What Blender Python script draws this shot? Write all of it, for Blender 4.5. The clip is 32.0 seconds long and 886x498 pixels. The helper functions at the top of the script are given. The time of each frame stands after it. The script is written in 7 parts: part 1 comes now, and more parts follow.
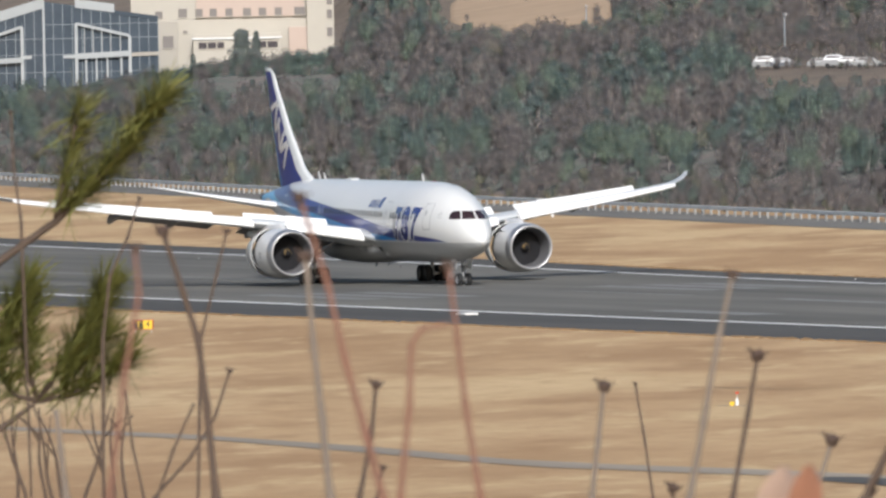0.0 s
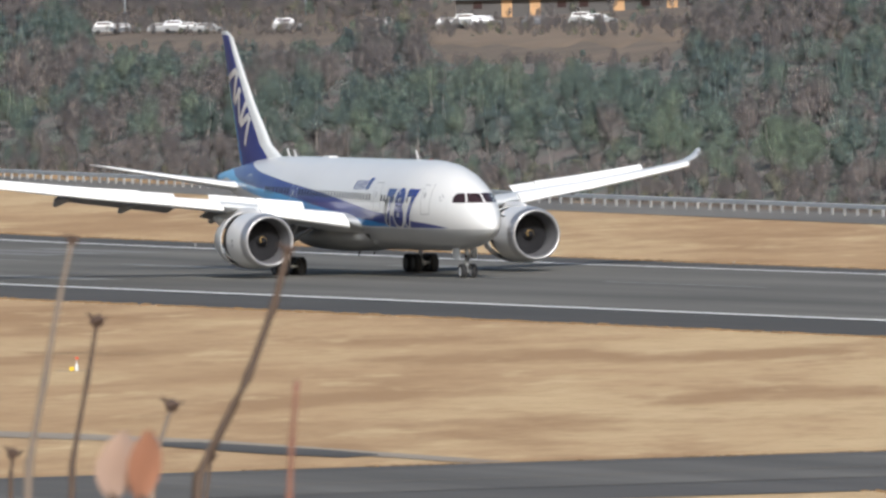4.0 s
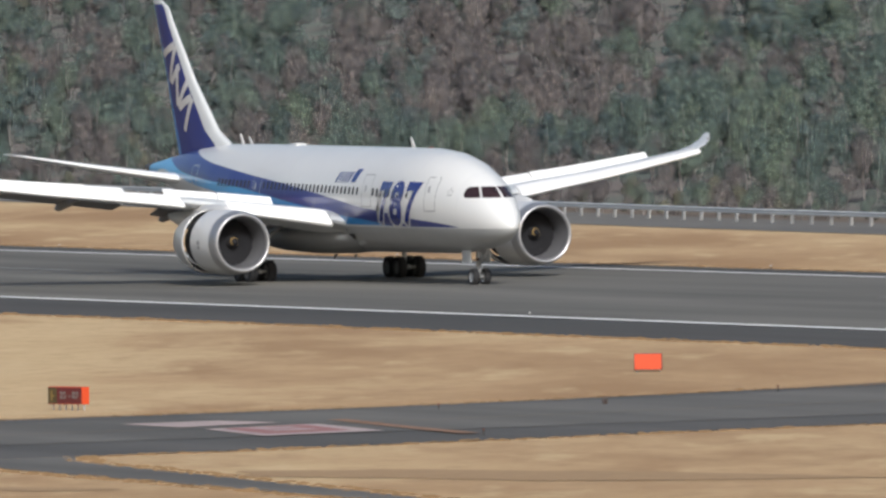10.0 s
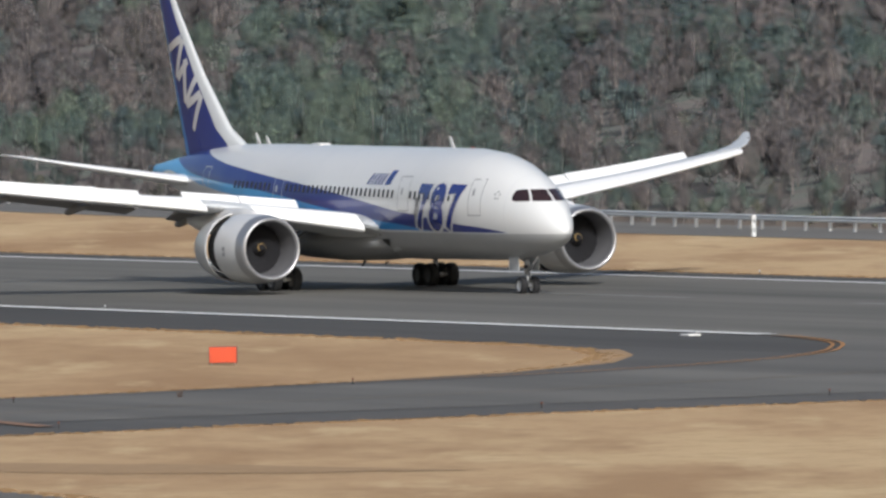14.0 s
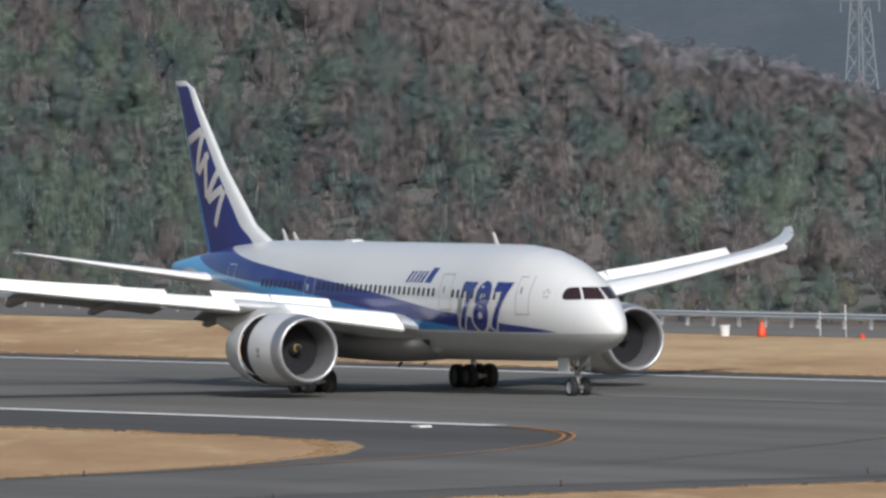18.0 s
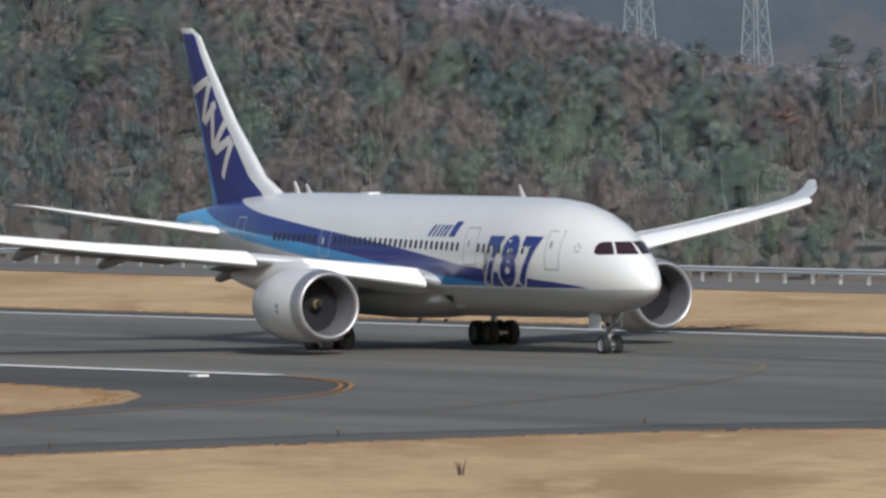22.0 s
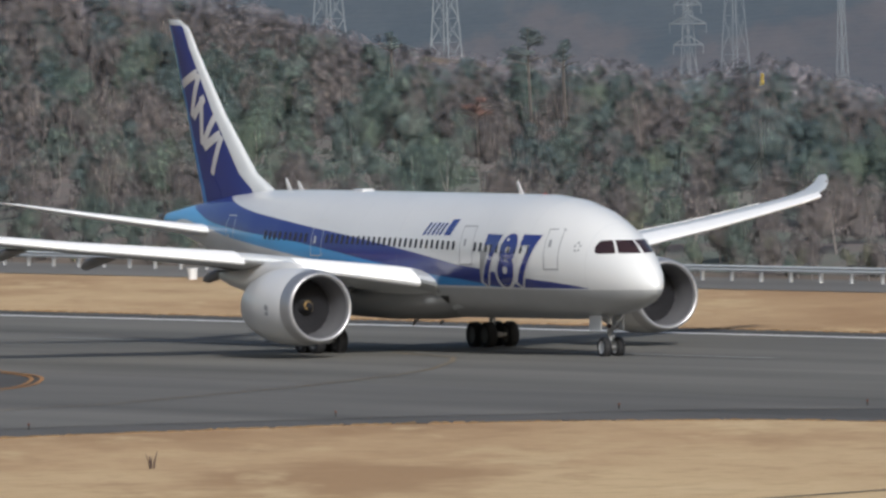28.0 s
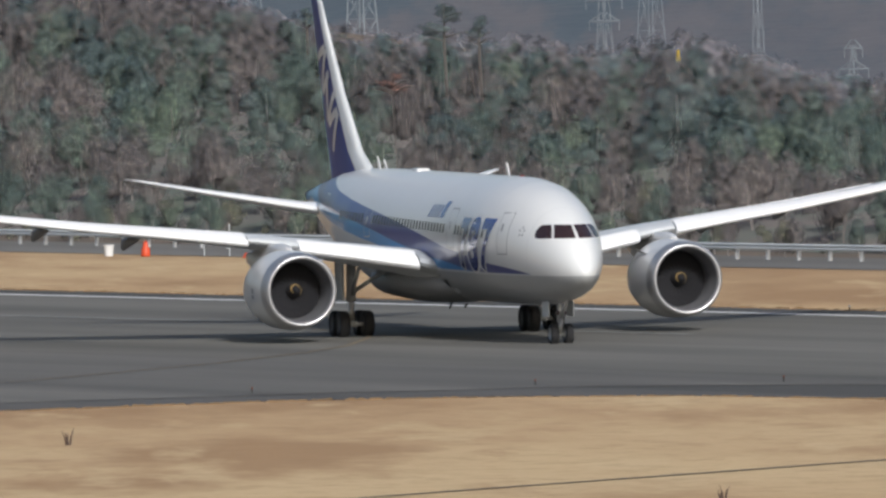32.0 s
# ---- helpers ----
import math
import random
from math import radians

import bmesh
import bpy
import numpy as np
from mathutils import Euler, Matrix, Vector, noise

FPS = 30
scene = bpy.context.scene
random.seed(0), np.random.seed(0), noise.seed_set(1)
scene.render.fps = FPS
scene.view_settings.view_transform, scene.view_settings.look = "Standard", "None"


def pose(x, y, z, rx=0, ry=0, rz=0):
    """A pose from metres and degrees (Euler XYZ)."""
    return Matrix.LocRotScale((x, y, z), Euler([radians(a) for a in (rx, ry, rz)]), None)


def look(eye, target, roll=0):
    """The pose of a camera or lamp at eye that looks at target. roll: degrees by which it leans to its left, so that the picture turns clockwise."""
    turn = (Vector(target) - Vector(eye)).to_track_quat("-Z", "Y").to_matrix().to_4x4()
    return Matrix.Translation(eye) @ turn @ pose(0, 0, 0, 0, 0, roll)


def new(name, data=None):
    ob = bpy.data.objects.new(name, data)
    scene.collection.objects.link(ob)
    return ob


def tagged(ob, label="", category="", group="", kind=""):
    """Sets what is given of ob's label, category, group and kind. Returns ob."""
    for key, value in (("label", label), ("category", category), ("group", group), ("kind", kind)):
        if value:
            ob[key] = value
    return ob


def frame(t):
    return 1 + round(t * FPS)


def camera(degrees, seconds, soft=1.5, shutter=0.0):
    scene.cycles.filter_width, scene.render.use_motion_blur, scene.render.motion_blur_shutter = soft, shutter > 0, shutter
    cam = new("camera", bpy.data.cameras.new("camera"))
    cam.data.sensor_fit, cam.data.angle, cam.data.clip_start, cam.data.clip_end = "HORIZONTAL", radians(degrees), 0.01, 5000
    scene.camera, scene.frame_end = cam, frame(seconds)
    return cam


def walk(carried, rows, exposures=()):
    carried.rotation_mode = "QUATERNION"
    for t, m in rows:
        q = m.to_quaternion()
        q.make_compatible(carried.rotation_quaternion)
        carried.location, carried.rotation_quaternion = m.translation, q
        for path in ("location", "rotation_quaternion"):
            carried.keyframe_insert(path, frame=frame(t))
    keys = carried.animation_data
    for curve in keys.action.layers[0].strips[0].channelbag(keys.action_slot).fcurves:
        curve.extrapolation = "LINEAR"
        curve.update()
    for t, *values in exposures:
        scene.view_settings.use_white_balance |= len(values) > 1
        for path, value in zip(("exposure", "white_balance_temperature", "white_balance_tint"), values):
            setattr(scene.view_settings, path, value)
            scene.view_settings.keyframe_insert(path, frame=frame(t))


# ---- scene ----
cam = camera(3.0415, 32.0, soft=2.7)
EYE = (0.0, -396.48, 23.60)

# seconds, azimuth from +y towards +x, tilt, roll, in degrees
VIEWS = [
    (0, -72.108, -0.914, -1.19), (0.5, -72.016, -0.996, -1.30), (1, -71.824, -1.074, -1.27), (1.5, -71.569, -1.100, -1.32),
    (2, -71.261, -1.091, -1.14), (2.5, -70.912, -1.050, -1.05), (3, -70.628, -1.029, -1.07), (3.5, -70.244, -1.056, -0.93),
    (4, -69.844, -1.078, -1.08), (4.5, -69.491, -1.077, -1.21), (6.5, -68.532, -1.198, -1.38), (7, -68.379, -1.253, -1.36),
    (7.5, -68.253, -1.304, -1.48), (8, -67.794, -1.323, -0.93), (8.5, -67.198, -1.287, -1.26), (9, -66.871, -1.239, -1.26),
    (9.5, -66.588, -1.230, -1.29), (10, -66.472, -1.240, -1.21), (10.5, -66.298, -1.250, -1.15), (11, -66.120, -1.253, -1.07),
    (11.5, -65.937, -1.243, -1.00), (12, -65.699, -1.231, -0.99), (12.5, -65.471, -1.247, -1.10), (13, -65.278, -1.250, -1.17),
    (13.5, -65.161, -1.276, -1.23), (14, -65.013, -1.294, -1.20), (14.5, -64.805, -1.298, -1.19), (16.5, -64.179, -1.308, -1.25),
    (17, -64.158, -1.126, -1.28), (17.5, -64.091, -1.049, -1.28), (18, -64.082, -0.999, -1.33), (18.5, -64.063, -0.996, -1.27),
    (19, -64.026, -1.056, -1.16), (19.5, -63.952, -1.119, -1.19), (20, -63.813, -1.190, -1.05), (20.5, -63.630, -1.245, -1.00),
    (21, -63.480, -1.291, -1.07), (21.5, -63.384, -1.253, -1.15), (22, -63.322, -1.189, -1.20), (22.5, -63.269, -1.150, -1.18),
    (23, -63.198, -1.155, -1.16), (23.5, -63.092, -1.189, -1.07), (24, -63.005, -1.211, -1.13), (24.5, -62.910, -1.198, -1.21),
    (26.5, -62.560, -1.152, -1.30), (27, -62.468, -1.190, -1.28), (27.5, -62.363, -1.217, -1.29), (28, -62.259, -1.237, -1.36),
    (28.5, -62.220, -1.223, -1.31), (29, -62.175, -1.231, -1.36), (29.5, -62.132, -1.251, -1.30), (30, -62.088, -1.270, -1.37),
    (30.5, -62.046, -1.294, -1.32), (31, -62.024, -1.332, -1.28), (31.5, -62.003, -1.359, -1.23), (32, -61.973, -1.325, -1.41)]


def aim(az, tilt, roll):
    a, e = radians(az), radians(tilt)
    way = Vector((math.sin(a) * math.cos(e), math.cos(a) * math.cos(e), math.sin(e)))
    return look(EYE, Vector(EYE) + way * 100, roll)


walk(cam, [(t, aim(az, tilt, roll)) for t, az, tilt, roll in VIEWS],
     exposures=[(0, -0.18, 6250, 9), (4, -0.18, 6250, 9), (9, -0.32, 6250, 9), (13, -0.39, 6230, 9), (19, -0.46, 6130, 9), (28, -0.48, 6180, 9), (32, -0.46, 6200, 9)])
cam.data.dof.use_dof = True
cam.data.dof.focus_distance = 850.0
cam.data.dof.aperture_fstop = 130.0

# ---- light ----
SUN_WAY = Vector((1.75, -0.38, 1.06)).normalized()
sun_data = bpy.data.lights.new("sun", "SUN")
sun_data.energy, sun_data.angle, sun_data.color = 4.6, radians(7.0), (1.0, 0.98, 0.955)
sun = new("sun", sun_data)
sun.matrix_world = look(SUN_WAY * 500, (0, 0, 0))

world = bpy.data.worlds.new("sky")
scene.world = world
world.use_nodes = True
wn = world.node_tree
sky = wn.nodes.new("ShaderNodeTexSky")
sky.sky_type = "NISHITA"
sky.sun_disc = False
sky.sun_elevation = math.asin(SUN_WAY.z)
sky.sun_rotation = math.atan2(SUN_WAY.x, SUN_WAY.y)
sky.dust_density = 4.0
sky.air_density = 1.0
sky.ozone_density = 1.0
wn.links.new(sky.outputs[0], wn.nodes["Background"].inputs[0])
wn.nodes["Background"].inputs[1].default_value = 0.125


# ---- materials ----
class Nodes:
    """A node material under construction."""

    def __init__(self, name, rough=0.6, metal=0.0, coat=0.0):
        self.mat = bpy.data.materials.new(name)
        self.mat.use_nodes = True
        self.t = self.mat.node_tree
        self.b = self.t.nodes["Principled BSDF"]
        self.b.inputs["Roughness"].default_value = rough
        self.b.inputs["Metallic"].default_value = metal
        self.b.inputs["Coat Weight"].default_value = coat
        self.tc = self.t.nodes.new("ShaderNodeTexCoord")

    def node(self, kind, **ins):
        n = self.t.nodes.new(kind)
        for k, v in ins.items():
            k = k.replace("_", " ")
            if isinstance(v, bpy.types.NodeSocket):
                self.t.links.new(v, n.inputs[k])
            else:
                n.inputs[k].default_value = v
        return n

    def link(self, a, b):
        self.t.links.new(a, b)

    def scaled(self, scale=(1, 1, 1), src="Object", loc=(0, 0, 0)):
        m = self.node("ShaderNodeMapping", Vector=self.tc.outputs[src], Scale=scale, Location=loc)
        return m.outputs[0]

    def noise(self, scale, detail=4, rough=0.55, stretch=(1, 1, 1), loc=(0, 0, 0)):
        return self.node("ShaderNodeTexNoise", Vector=self.scaled(stretch, loc=loc), Scale=scale, Detail=detail, Roughness=rough).outputs[0]

    def ramp(self, fac, *stops):
        n = self.t.nodes.new("ShaderNodeValToRGB")
        self.link(fac, n.inputs[0])
        e = n.color_ramp.elements
        while len(e) < len(stops):
            e.new(0.5)
        for el, (p, c) in zip(e, stops):
            el.position, el.color = p, (*c, 1) if len(c) == 3 else c
        return n.outputs[0]

    def mix(self, fac, a, b, mode="MIX"):
        n = self.t.nodes.new("ShaderNodeMix")
        n.data_type, n.blend_type = "RGBA", mode
        for k, v in ((0, fac), (6, a), (7, b)):
            if isinstance(v, bpy.types.NodeSocket):
                self.link(v, n.inputs[k])
            elif k == 0:
                n.inputs[0].default_value = v
            else:
                n.inputs[k].default_value = (*v, 1)
        return n.outputs[2]

    def math(self, op, a, b=0.0, c=0.0):
        n = self.t.nodes.new("ShaderNodeMath")
        n.operation = op
        for k, v in enumerate((a, b, c)):
            if isinstance(v, bpy.types.NodeSocket):
                self.link(v, n.inputs[k])
            else:
                n.inputs[k].default_value = v
        return n.outputs[0]

    def bump(self, height, strength=0.3, distance=0.05):
        n = self.node("ShaderNodeBump", Height=height, Strength=strength, Distance=distance)
        self.link(n.outputs[0], self.b.inputs["Normal"])

    def colour(self, c):
        if isinstance(c, bpy.types.NodeSocket):
            self.link(c, self.b.inputs["Base Color"])
        else:
            self.b.inputs["Base Color"].default_value = (*c, 1)
        return self.mat


def plain(name, c, rough=0.5, metal=0.0, grain=0.12, scale=3.0, coat=0.0):
    """A paint or metal with slight mottling and wear at two scales."""
    n = Nodes(name, rough, metal, coat)
    dark = tuple(v * (1 - grain * 2) for v in c)
    mottle = n.mix(n.noise(scale, 5), dark, c)
    fine = n.noise(scale * 9, 3)
    n.bump(fine, 0.05, 0.01)
    return n.colour(n.mix(n.math("MULTIPLY", fine, grain), mottle, tuple(v * 0.6 for v in c)))


def grass_material():
    n = Nodes("dry_grass", 0.95)

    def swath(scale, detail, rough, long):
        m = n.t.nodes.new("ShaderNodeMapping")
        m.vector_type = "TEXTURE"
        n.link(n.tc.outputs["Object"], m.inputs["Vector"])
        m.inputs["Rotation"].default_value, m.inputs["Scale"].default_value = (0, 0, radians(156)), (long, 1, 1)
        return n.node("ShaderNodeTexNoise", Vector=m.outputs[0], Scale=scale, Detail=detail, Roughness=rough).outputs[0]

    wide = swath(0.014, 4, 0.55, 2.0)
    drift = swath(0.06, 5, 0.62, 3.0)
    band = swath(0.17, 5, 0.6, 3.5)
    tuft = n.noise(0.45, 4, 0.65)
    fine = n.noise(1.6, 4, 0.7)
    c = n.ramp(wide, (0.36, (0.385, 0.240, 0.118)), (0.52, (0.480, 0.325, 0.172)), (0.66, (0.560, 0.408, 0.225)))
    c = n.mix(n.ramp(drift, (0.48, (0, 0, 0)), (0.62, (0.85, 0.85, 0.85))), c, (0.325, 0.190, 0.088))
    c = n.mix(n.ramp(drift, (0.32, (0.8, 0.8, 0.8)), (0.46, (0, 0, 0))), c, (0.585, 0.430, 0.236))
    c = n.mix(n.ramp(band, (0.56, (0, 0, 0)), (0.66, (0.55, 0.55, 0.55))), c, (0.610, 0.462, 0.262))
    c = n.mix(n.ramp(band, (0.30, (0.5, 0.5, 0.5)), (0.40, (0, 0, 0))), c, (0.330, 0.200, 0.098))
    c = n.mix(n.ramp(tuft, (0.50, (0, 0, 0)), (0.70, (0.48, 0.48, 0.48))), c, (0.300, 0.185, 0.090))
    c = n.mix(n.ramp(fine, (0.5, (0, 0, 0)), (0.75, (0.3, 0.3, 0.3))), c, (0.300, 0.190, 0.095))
    # under the woods the soil is leaf litter
    sep = n.node("ShaderNodeSeparateXYZ", Vector=n.tc.outputs["Object"])
    wood = n.math("GREATER_THAN", sep.outputs[1], n.math("ADD", 78.0, n.math("MULTIPLY", n.math("MAXIMUM", n.math("SUBTRACT", -1050.0, sep.outputs[0]), 0.0), 0.125)))
    litter = n.ramp(n.noise(0.08, 6, 0.65), (0.35, (0.125, 0.098, 0.075)), (0.65, (0.195, 0.15, 0.112)))
    c = n.mix(wood, c, litter)
    n.bump(fine, 0.6, 0.15)
    return n.colour(c)


def asphalt_material(name, base, patch, streak):
    n = Nodes(name, 0.85)
    wide = n.noise(0.05, 5, 0.6, (0.25, 2.0, 1))
    rub = n.noise(0.10, 4, 0.5, (0.10, 1.3, 1), loc=(13, 5, 0))
    worn = n.noise(0.35, 5, 0.65, (0.05, 1.6, 1), loc=(3, 9, 0))
    fine = n.noise(9.0, 3, 0.7)
    c = n.mix(n.ramp(wide, (0.35, (0, 0, 0)), (0.65, (1, 1, 1))), base, patch)
    c = n.mix(n.ramp(rub, (0.42, (0, 0, 0)), (0.68, (streak, streak, streak))), c, tuple(v * 0.42 for v in base))
    c = n.mix(n.ramp(worn, (0.50, (0, 0, 0)), (0.70, (0.14, 0.14, 0.14))), c, tuple(v * 0.55 for v in base))
    c = n.mix(n.math("MULTIPLY", fine, 0.25), c, tuple(v * 1.5 for v in base))
    n.bump(fine, 0.3, 0.01)
    return n.colour(c)


M = {
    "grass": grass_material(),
    "runway": asphalt_material("runway_asphalt", (0.116, 0.110, 0.096), (0.168, 0.159, 0.139), 0.75),
    "taxiway": asphalt_material("taxiway_asphalt", (0.102, 0.097, 0.088), (0.156, 0.147, 0.131), 0.55),
    "shoulder": asphalt_material("shoulder_asphalt", (0.054, 0.051, 0.047), (0.080, 0.075, 0.069), 0.3),
    "road": asphalt_material("road_asphalt", (0.125, 0.118, 0.108), (0.188, 0.176, 0.158), 0.3),
    "track": asphalt_material("track_gravel", (0.235, 0.200, 0.160), (0.320, 0.272, 0.215), 0.25),
    "taxi_edge": asphalt_material("taxiway_edge_asphalt", (0.074, 0.070, 0.065), (0.104, 0.098, 0.090), 0.3),
    "mark_pink": plain("mark_pink", (0.62, 0.50, 0.48), 0.85, grain=0.3, scale=0.45),
    "hold_orange": plain("hold_orange", (0.36, 0.205, 0.125), 0.85, grain=0.28, scale=0.8),
    "line_white": plain("line_white", (0.86, 0.86, 0.84), 0.7, grain=0.12, scale=0.4),
    "line_worn": plain("line_worn", (0.30, 0.30, 0.29), 0.8, grain=0.3, scale=0.5),
    "line_faint": plain("line_faint", (0.250, 0.195, 0.125), 0.75, grain=0.25, scale=0.5),
    "line_yellow": plain("line_yellow", (0.52, 0.25, 0.075), 0.7, grain=0.2, scale=0.4),
    "line_red": plain("line_red", (0.40, 0.175, 0.17), 0.7, grain=0.2, scale=0.4),
    "white_paint": plain("white_paint", (0.66, 0.66, 0.66), 0.28, grain=0.03, scale=0.6, coat=0.3),
    "grey_paint": plain("grey_paint", (0.42, 0.44, 0.46), 0.4, grain=0.06, scale=0.8),
    "belly_grey": plain("belly_grey", (0.30, 0.31, 0.32), 0.5, grain=0.08, scale=0.8),
    "wing_grey": plain("wing_grey", (0.62, 0.64, 0.65), 0.38, grain=0.05, scale=0.8),
    "wing_dark": plain("wing_dark", (0.20, 0.21, 0.22), 0.5, grain=0.1, scale=0.8),
    # flap colour darkened to carry the shade under the wing
    "flap_shade": plain("flap_shade", (0.25, 0.24, 0.23), 0.6, grain=0.08, scale=0.8),
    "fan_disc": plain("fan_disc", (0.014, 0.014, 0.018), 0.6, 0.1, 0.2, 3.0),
    # sunlight on the forward faces is put into this raised white
    "sunlit_white": plain("sunlit_white", (0.84, 0.84, 0.84), 0.3, 0.0, 0.02, 1.0),
    "lip_metal": plain("lip_metal", (0.50, 0.50, 0.515), 0.38, 0.75, 0.04, 1.0),
    "rim_dark": plain("rim_dark", (0.13, 0.13, 0.135), 0.55, 0.2, 0.1, 2.0),
    # duct grey lowered for the shadow inside the inlet
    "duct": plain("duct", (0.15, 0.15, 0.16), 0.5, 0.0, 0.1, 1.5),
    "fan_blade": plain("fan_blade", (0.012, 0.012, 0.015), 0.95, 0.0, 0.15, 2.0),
    "gold": plain("gold_swirl", (0.42, 0.28, 0.10), 0.5, 0.0, 0.1, 4.0),
    "cascade": plain("cascade", (0.02, 0.02, 0.022), 0.6, 0.3, 0.2, 3.0),
    "exhaust": plain("exhaust_metal", (0.25, 0.22, 0.20), 0.4, 0.9, 0.1, 2.0),
    "tyre": plain("tyre_rubber", (0.018, 0.018, 0.02), 0.8, 0, 0.15, 5.0),
    "strut": plain("strut_metal", (0.50, 0.51, 0.52), 0.35, 0.3, 0.1, 4.0),
    "glass_dark": plain("dark_glass", (0.035, 0.02, 0.022), 0.08, 0, 0.02, 2.0),
    "blue_dark": plain("blue_dark", (0.022, 0.036, 0.21), 0.16, 0, 0.04, 0.8, 0.8),
    "fin_blue": plain("fin_blue", (0.022, 0.036, 0.21), 0.42, 0, 0.04, 0.8, 0.0),
    "blue_light": plain("blue_light", (0.03, 0.26, 0.66), 0.3, 0, 0.04, 0.8, 0.3),
    "seam": plain("seam", (0.30, 0.31, 0.33), 0.5, 0, 0.1, 3.0),
    "steel": plain("galvanised_steel", (0.58, 0.61, 0.63), 0.5, 0.0, 0.08, 1.5),
    "post_white": plain("post_white", (0.70, 0.71, 0.71), 0.6, 0, 0.08, 3.0),
    "orange": plain("orange_paint", (0.60, 0.070, 0.018), 0.5, 0, 0.06, 2.0),
    "red_sign": plain("red_sign", (0.125, 0.022, 0.024), 0.5, 0, 0.1, 2.0),
    "yellow_sign": plain("yellow_sign", (0.75, 0.50, 0.03), 0.5, 0, 0.08, 2.0),
    "black": plain("black_paint", (0.02, 0.02, 0.02), 0.5, 0, 0.1, 2.0),
    "beacon": plain("beacon_red", (0.22, 0.06, 0.055), 0.2, 0, 0.05, 3.0),
    "concrete": plain("cream_concrete", (0.43, 0.40, 0.35), 0.8, 0, 0.06, 0.3),
    "pylon": plain("pylon_steel", (0.225, 0.255, 0.28), 0.7, 0.0, 0.08, 0.2),
}


def leaf_material(name, lo, mid, hi, rough=0.7, crown=(9.0, 9.0, 10.0)):
    """Foliage: small change from clump to clump, larger from tree to tree and stand to stand."""
    n = Nodes(name, rough)
    n.b.inputs["Specular IOR Level"].default_value = 0.15
    geo = n.t.nodes.new("ShaderNodeNewGeometry")
    if crown:
        # every tree has its own tone, stored with its leaves
        own = n.math("MULTIPLY_ADD", geo.outputs["Random Per Island"], 0.08, -0.04)
        tone = n.t.nodes.new("ShaderNodeAttribute")
        tone.attribute_name = "tone"
        whole = n.math("ADD", tone.outputs["Fac"], n.math("MULTIPLY_ADD", n.noise(2.0, 4, 0.65, tuple(v / 9 for v in crown)), 0.4, -0.2))
    else:
        own = n.math("MULTIPLY_ADD", geo.outputs["Random Per Island"], 0.5, -0.25)
        whole = n.math("MULTIPLY_ADD", n.noise(0.22, 2, 0.5), 2.2, -0.6)
    c = n.ramp(n.math("ADD", own, whole), (0.0, lo), (0.5, mid), (1.0, hi))
    n.colour(c)
    thin = n.node("ShaderNodeBsdfTranslucent", Color=c)
    if crown:
        # leaves of a crown catch the light as the rounded mass they form
        mass = n.t.nodes.new("ShaderNodeAttribute")
        mass.attribute_name = "mass"
        n.link(mass.outputs["Vector"], n.b.inputs["Normal"])
        n.link(mass.outputs["Vector"], thin.inputs["Normal"])
    both = n.t.nodes.new("ShaderNodeMixShader")
    both.inputs[0].default_value = 0.3
    n.link(n.b.outputs[0], both.inputs[1])
    n.link(thin.outputs[0], both.inputs[2])
    n.link(both.outputs[0], n.t.nodes["Material Output"].inputs[0])
    if crown:
        # light passes between the leaves or twigs
        dense = n.ramp(n.noise(1.0, 2, 0.6, crown), (0.30, (0.12, 0.12, 0.12)), (0.66, (0.52, 0.52, 0.52)))
        clear = n.t.nodes.new("ShaderNodeBsdfTransparent")
        spray = n.t.nodes.new("ShaderNodeMixShader")
        n.link(dense, spray.inputs[0])
        n.link(clear.outputs[0], spray.inputs[1])
        n.link(both.outputs[0], spray.inputs[2])
        n.link(spray.outputs[0], n.t.nodes["Material Output"].inputs[0])
    return n.mat


# woods tones, shifted slightly pale and blue for haze on the slope
M["evergreen"] = leaf_material("evergreen_leaves", (0.127, 0.170, 0.157), (0.153, 0.201, 0.176), (0.194, 0.241, 0.182))
M["pine"] = leaf_material("pine_leaves", (0.118, 0.158, 0.161), (0.144, 0.188, 0.184), (0.179, 0.223, 0.201))
M["bare"] = leaf_material("bare_twigs", (0.180, 0.164, 0.164), (0.208, 0.188, 0.183), (0.243, 0.214, 0.204), crown=(16.0, 16.0, 6.0))
M["olive"] = leaf_material("olive_leaves", (0.175, 0.185, 0.143), (0.213, 0.217, 0.159), (0.265, 0.258, 0.177))
M["rust"] = leaf_material("rust_leaves", (0.22, 0.125, 0.105), (0.29, 0.165, 0.14), (0.34, 0.215, 0.18))
# haze over the far hillside is put into these paler, bluer tones
M["hazy_bare"] = leaf_material("hazy_bare_twigs", (0.269, 0.258, 0.282), (0.301, 0.284, 0.305), (0.335, 0.311, 0.328), crown=(16.0, 16.0, 6.0))
M["hazy_green"] = leaf_material("hazy_leaves", (0.188, 0.244, 0.267), (0.219, 0.279, 0.294), (0.259, 0.320, 0.323))
M["bark"] = plain("bark", (0.205, 0.186, 0.176), 0.9, 0, 0.2, 6.0)
M["bark_dark"] = plain("bark_dark", (0.12, 0.105, 0.095), 0.9, 0, 0.2, 6.0)
M["needle"] = leaf_material("pine_needles", (0.115, 0.125, 0.036), (0.205, 0.200, 0.062), (0.340, 0.300, 0.105), 0.5, False)
M["stem"] = plain("dry_stem", (0.100, 0.068, 0.050), 0.8, 0, 0.2, 30.0)
M["stem_red"] = plain("red_stem", (0.245, 0.118, 0.082), 0.8, 0, 0.2, 30.0)
M["leaf_dry"] = plain("dry_leaf", (0.33, 0.155, 0.095), 0.7, 0, 0.15, 40.0)


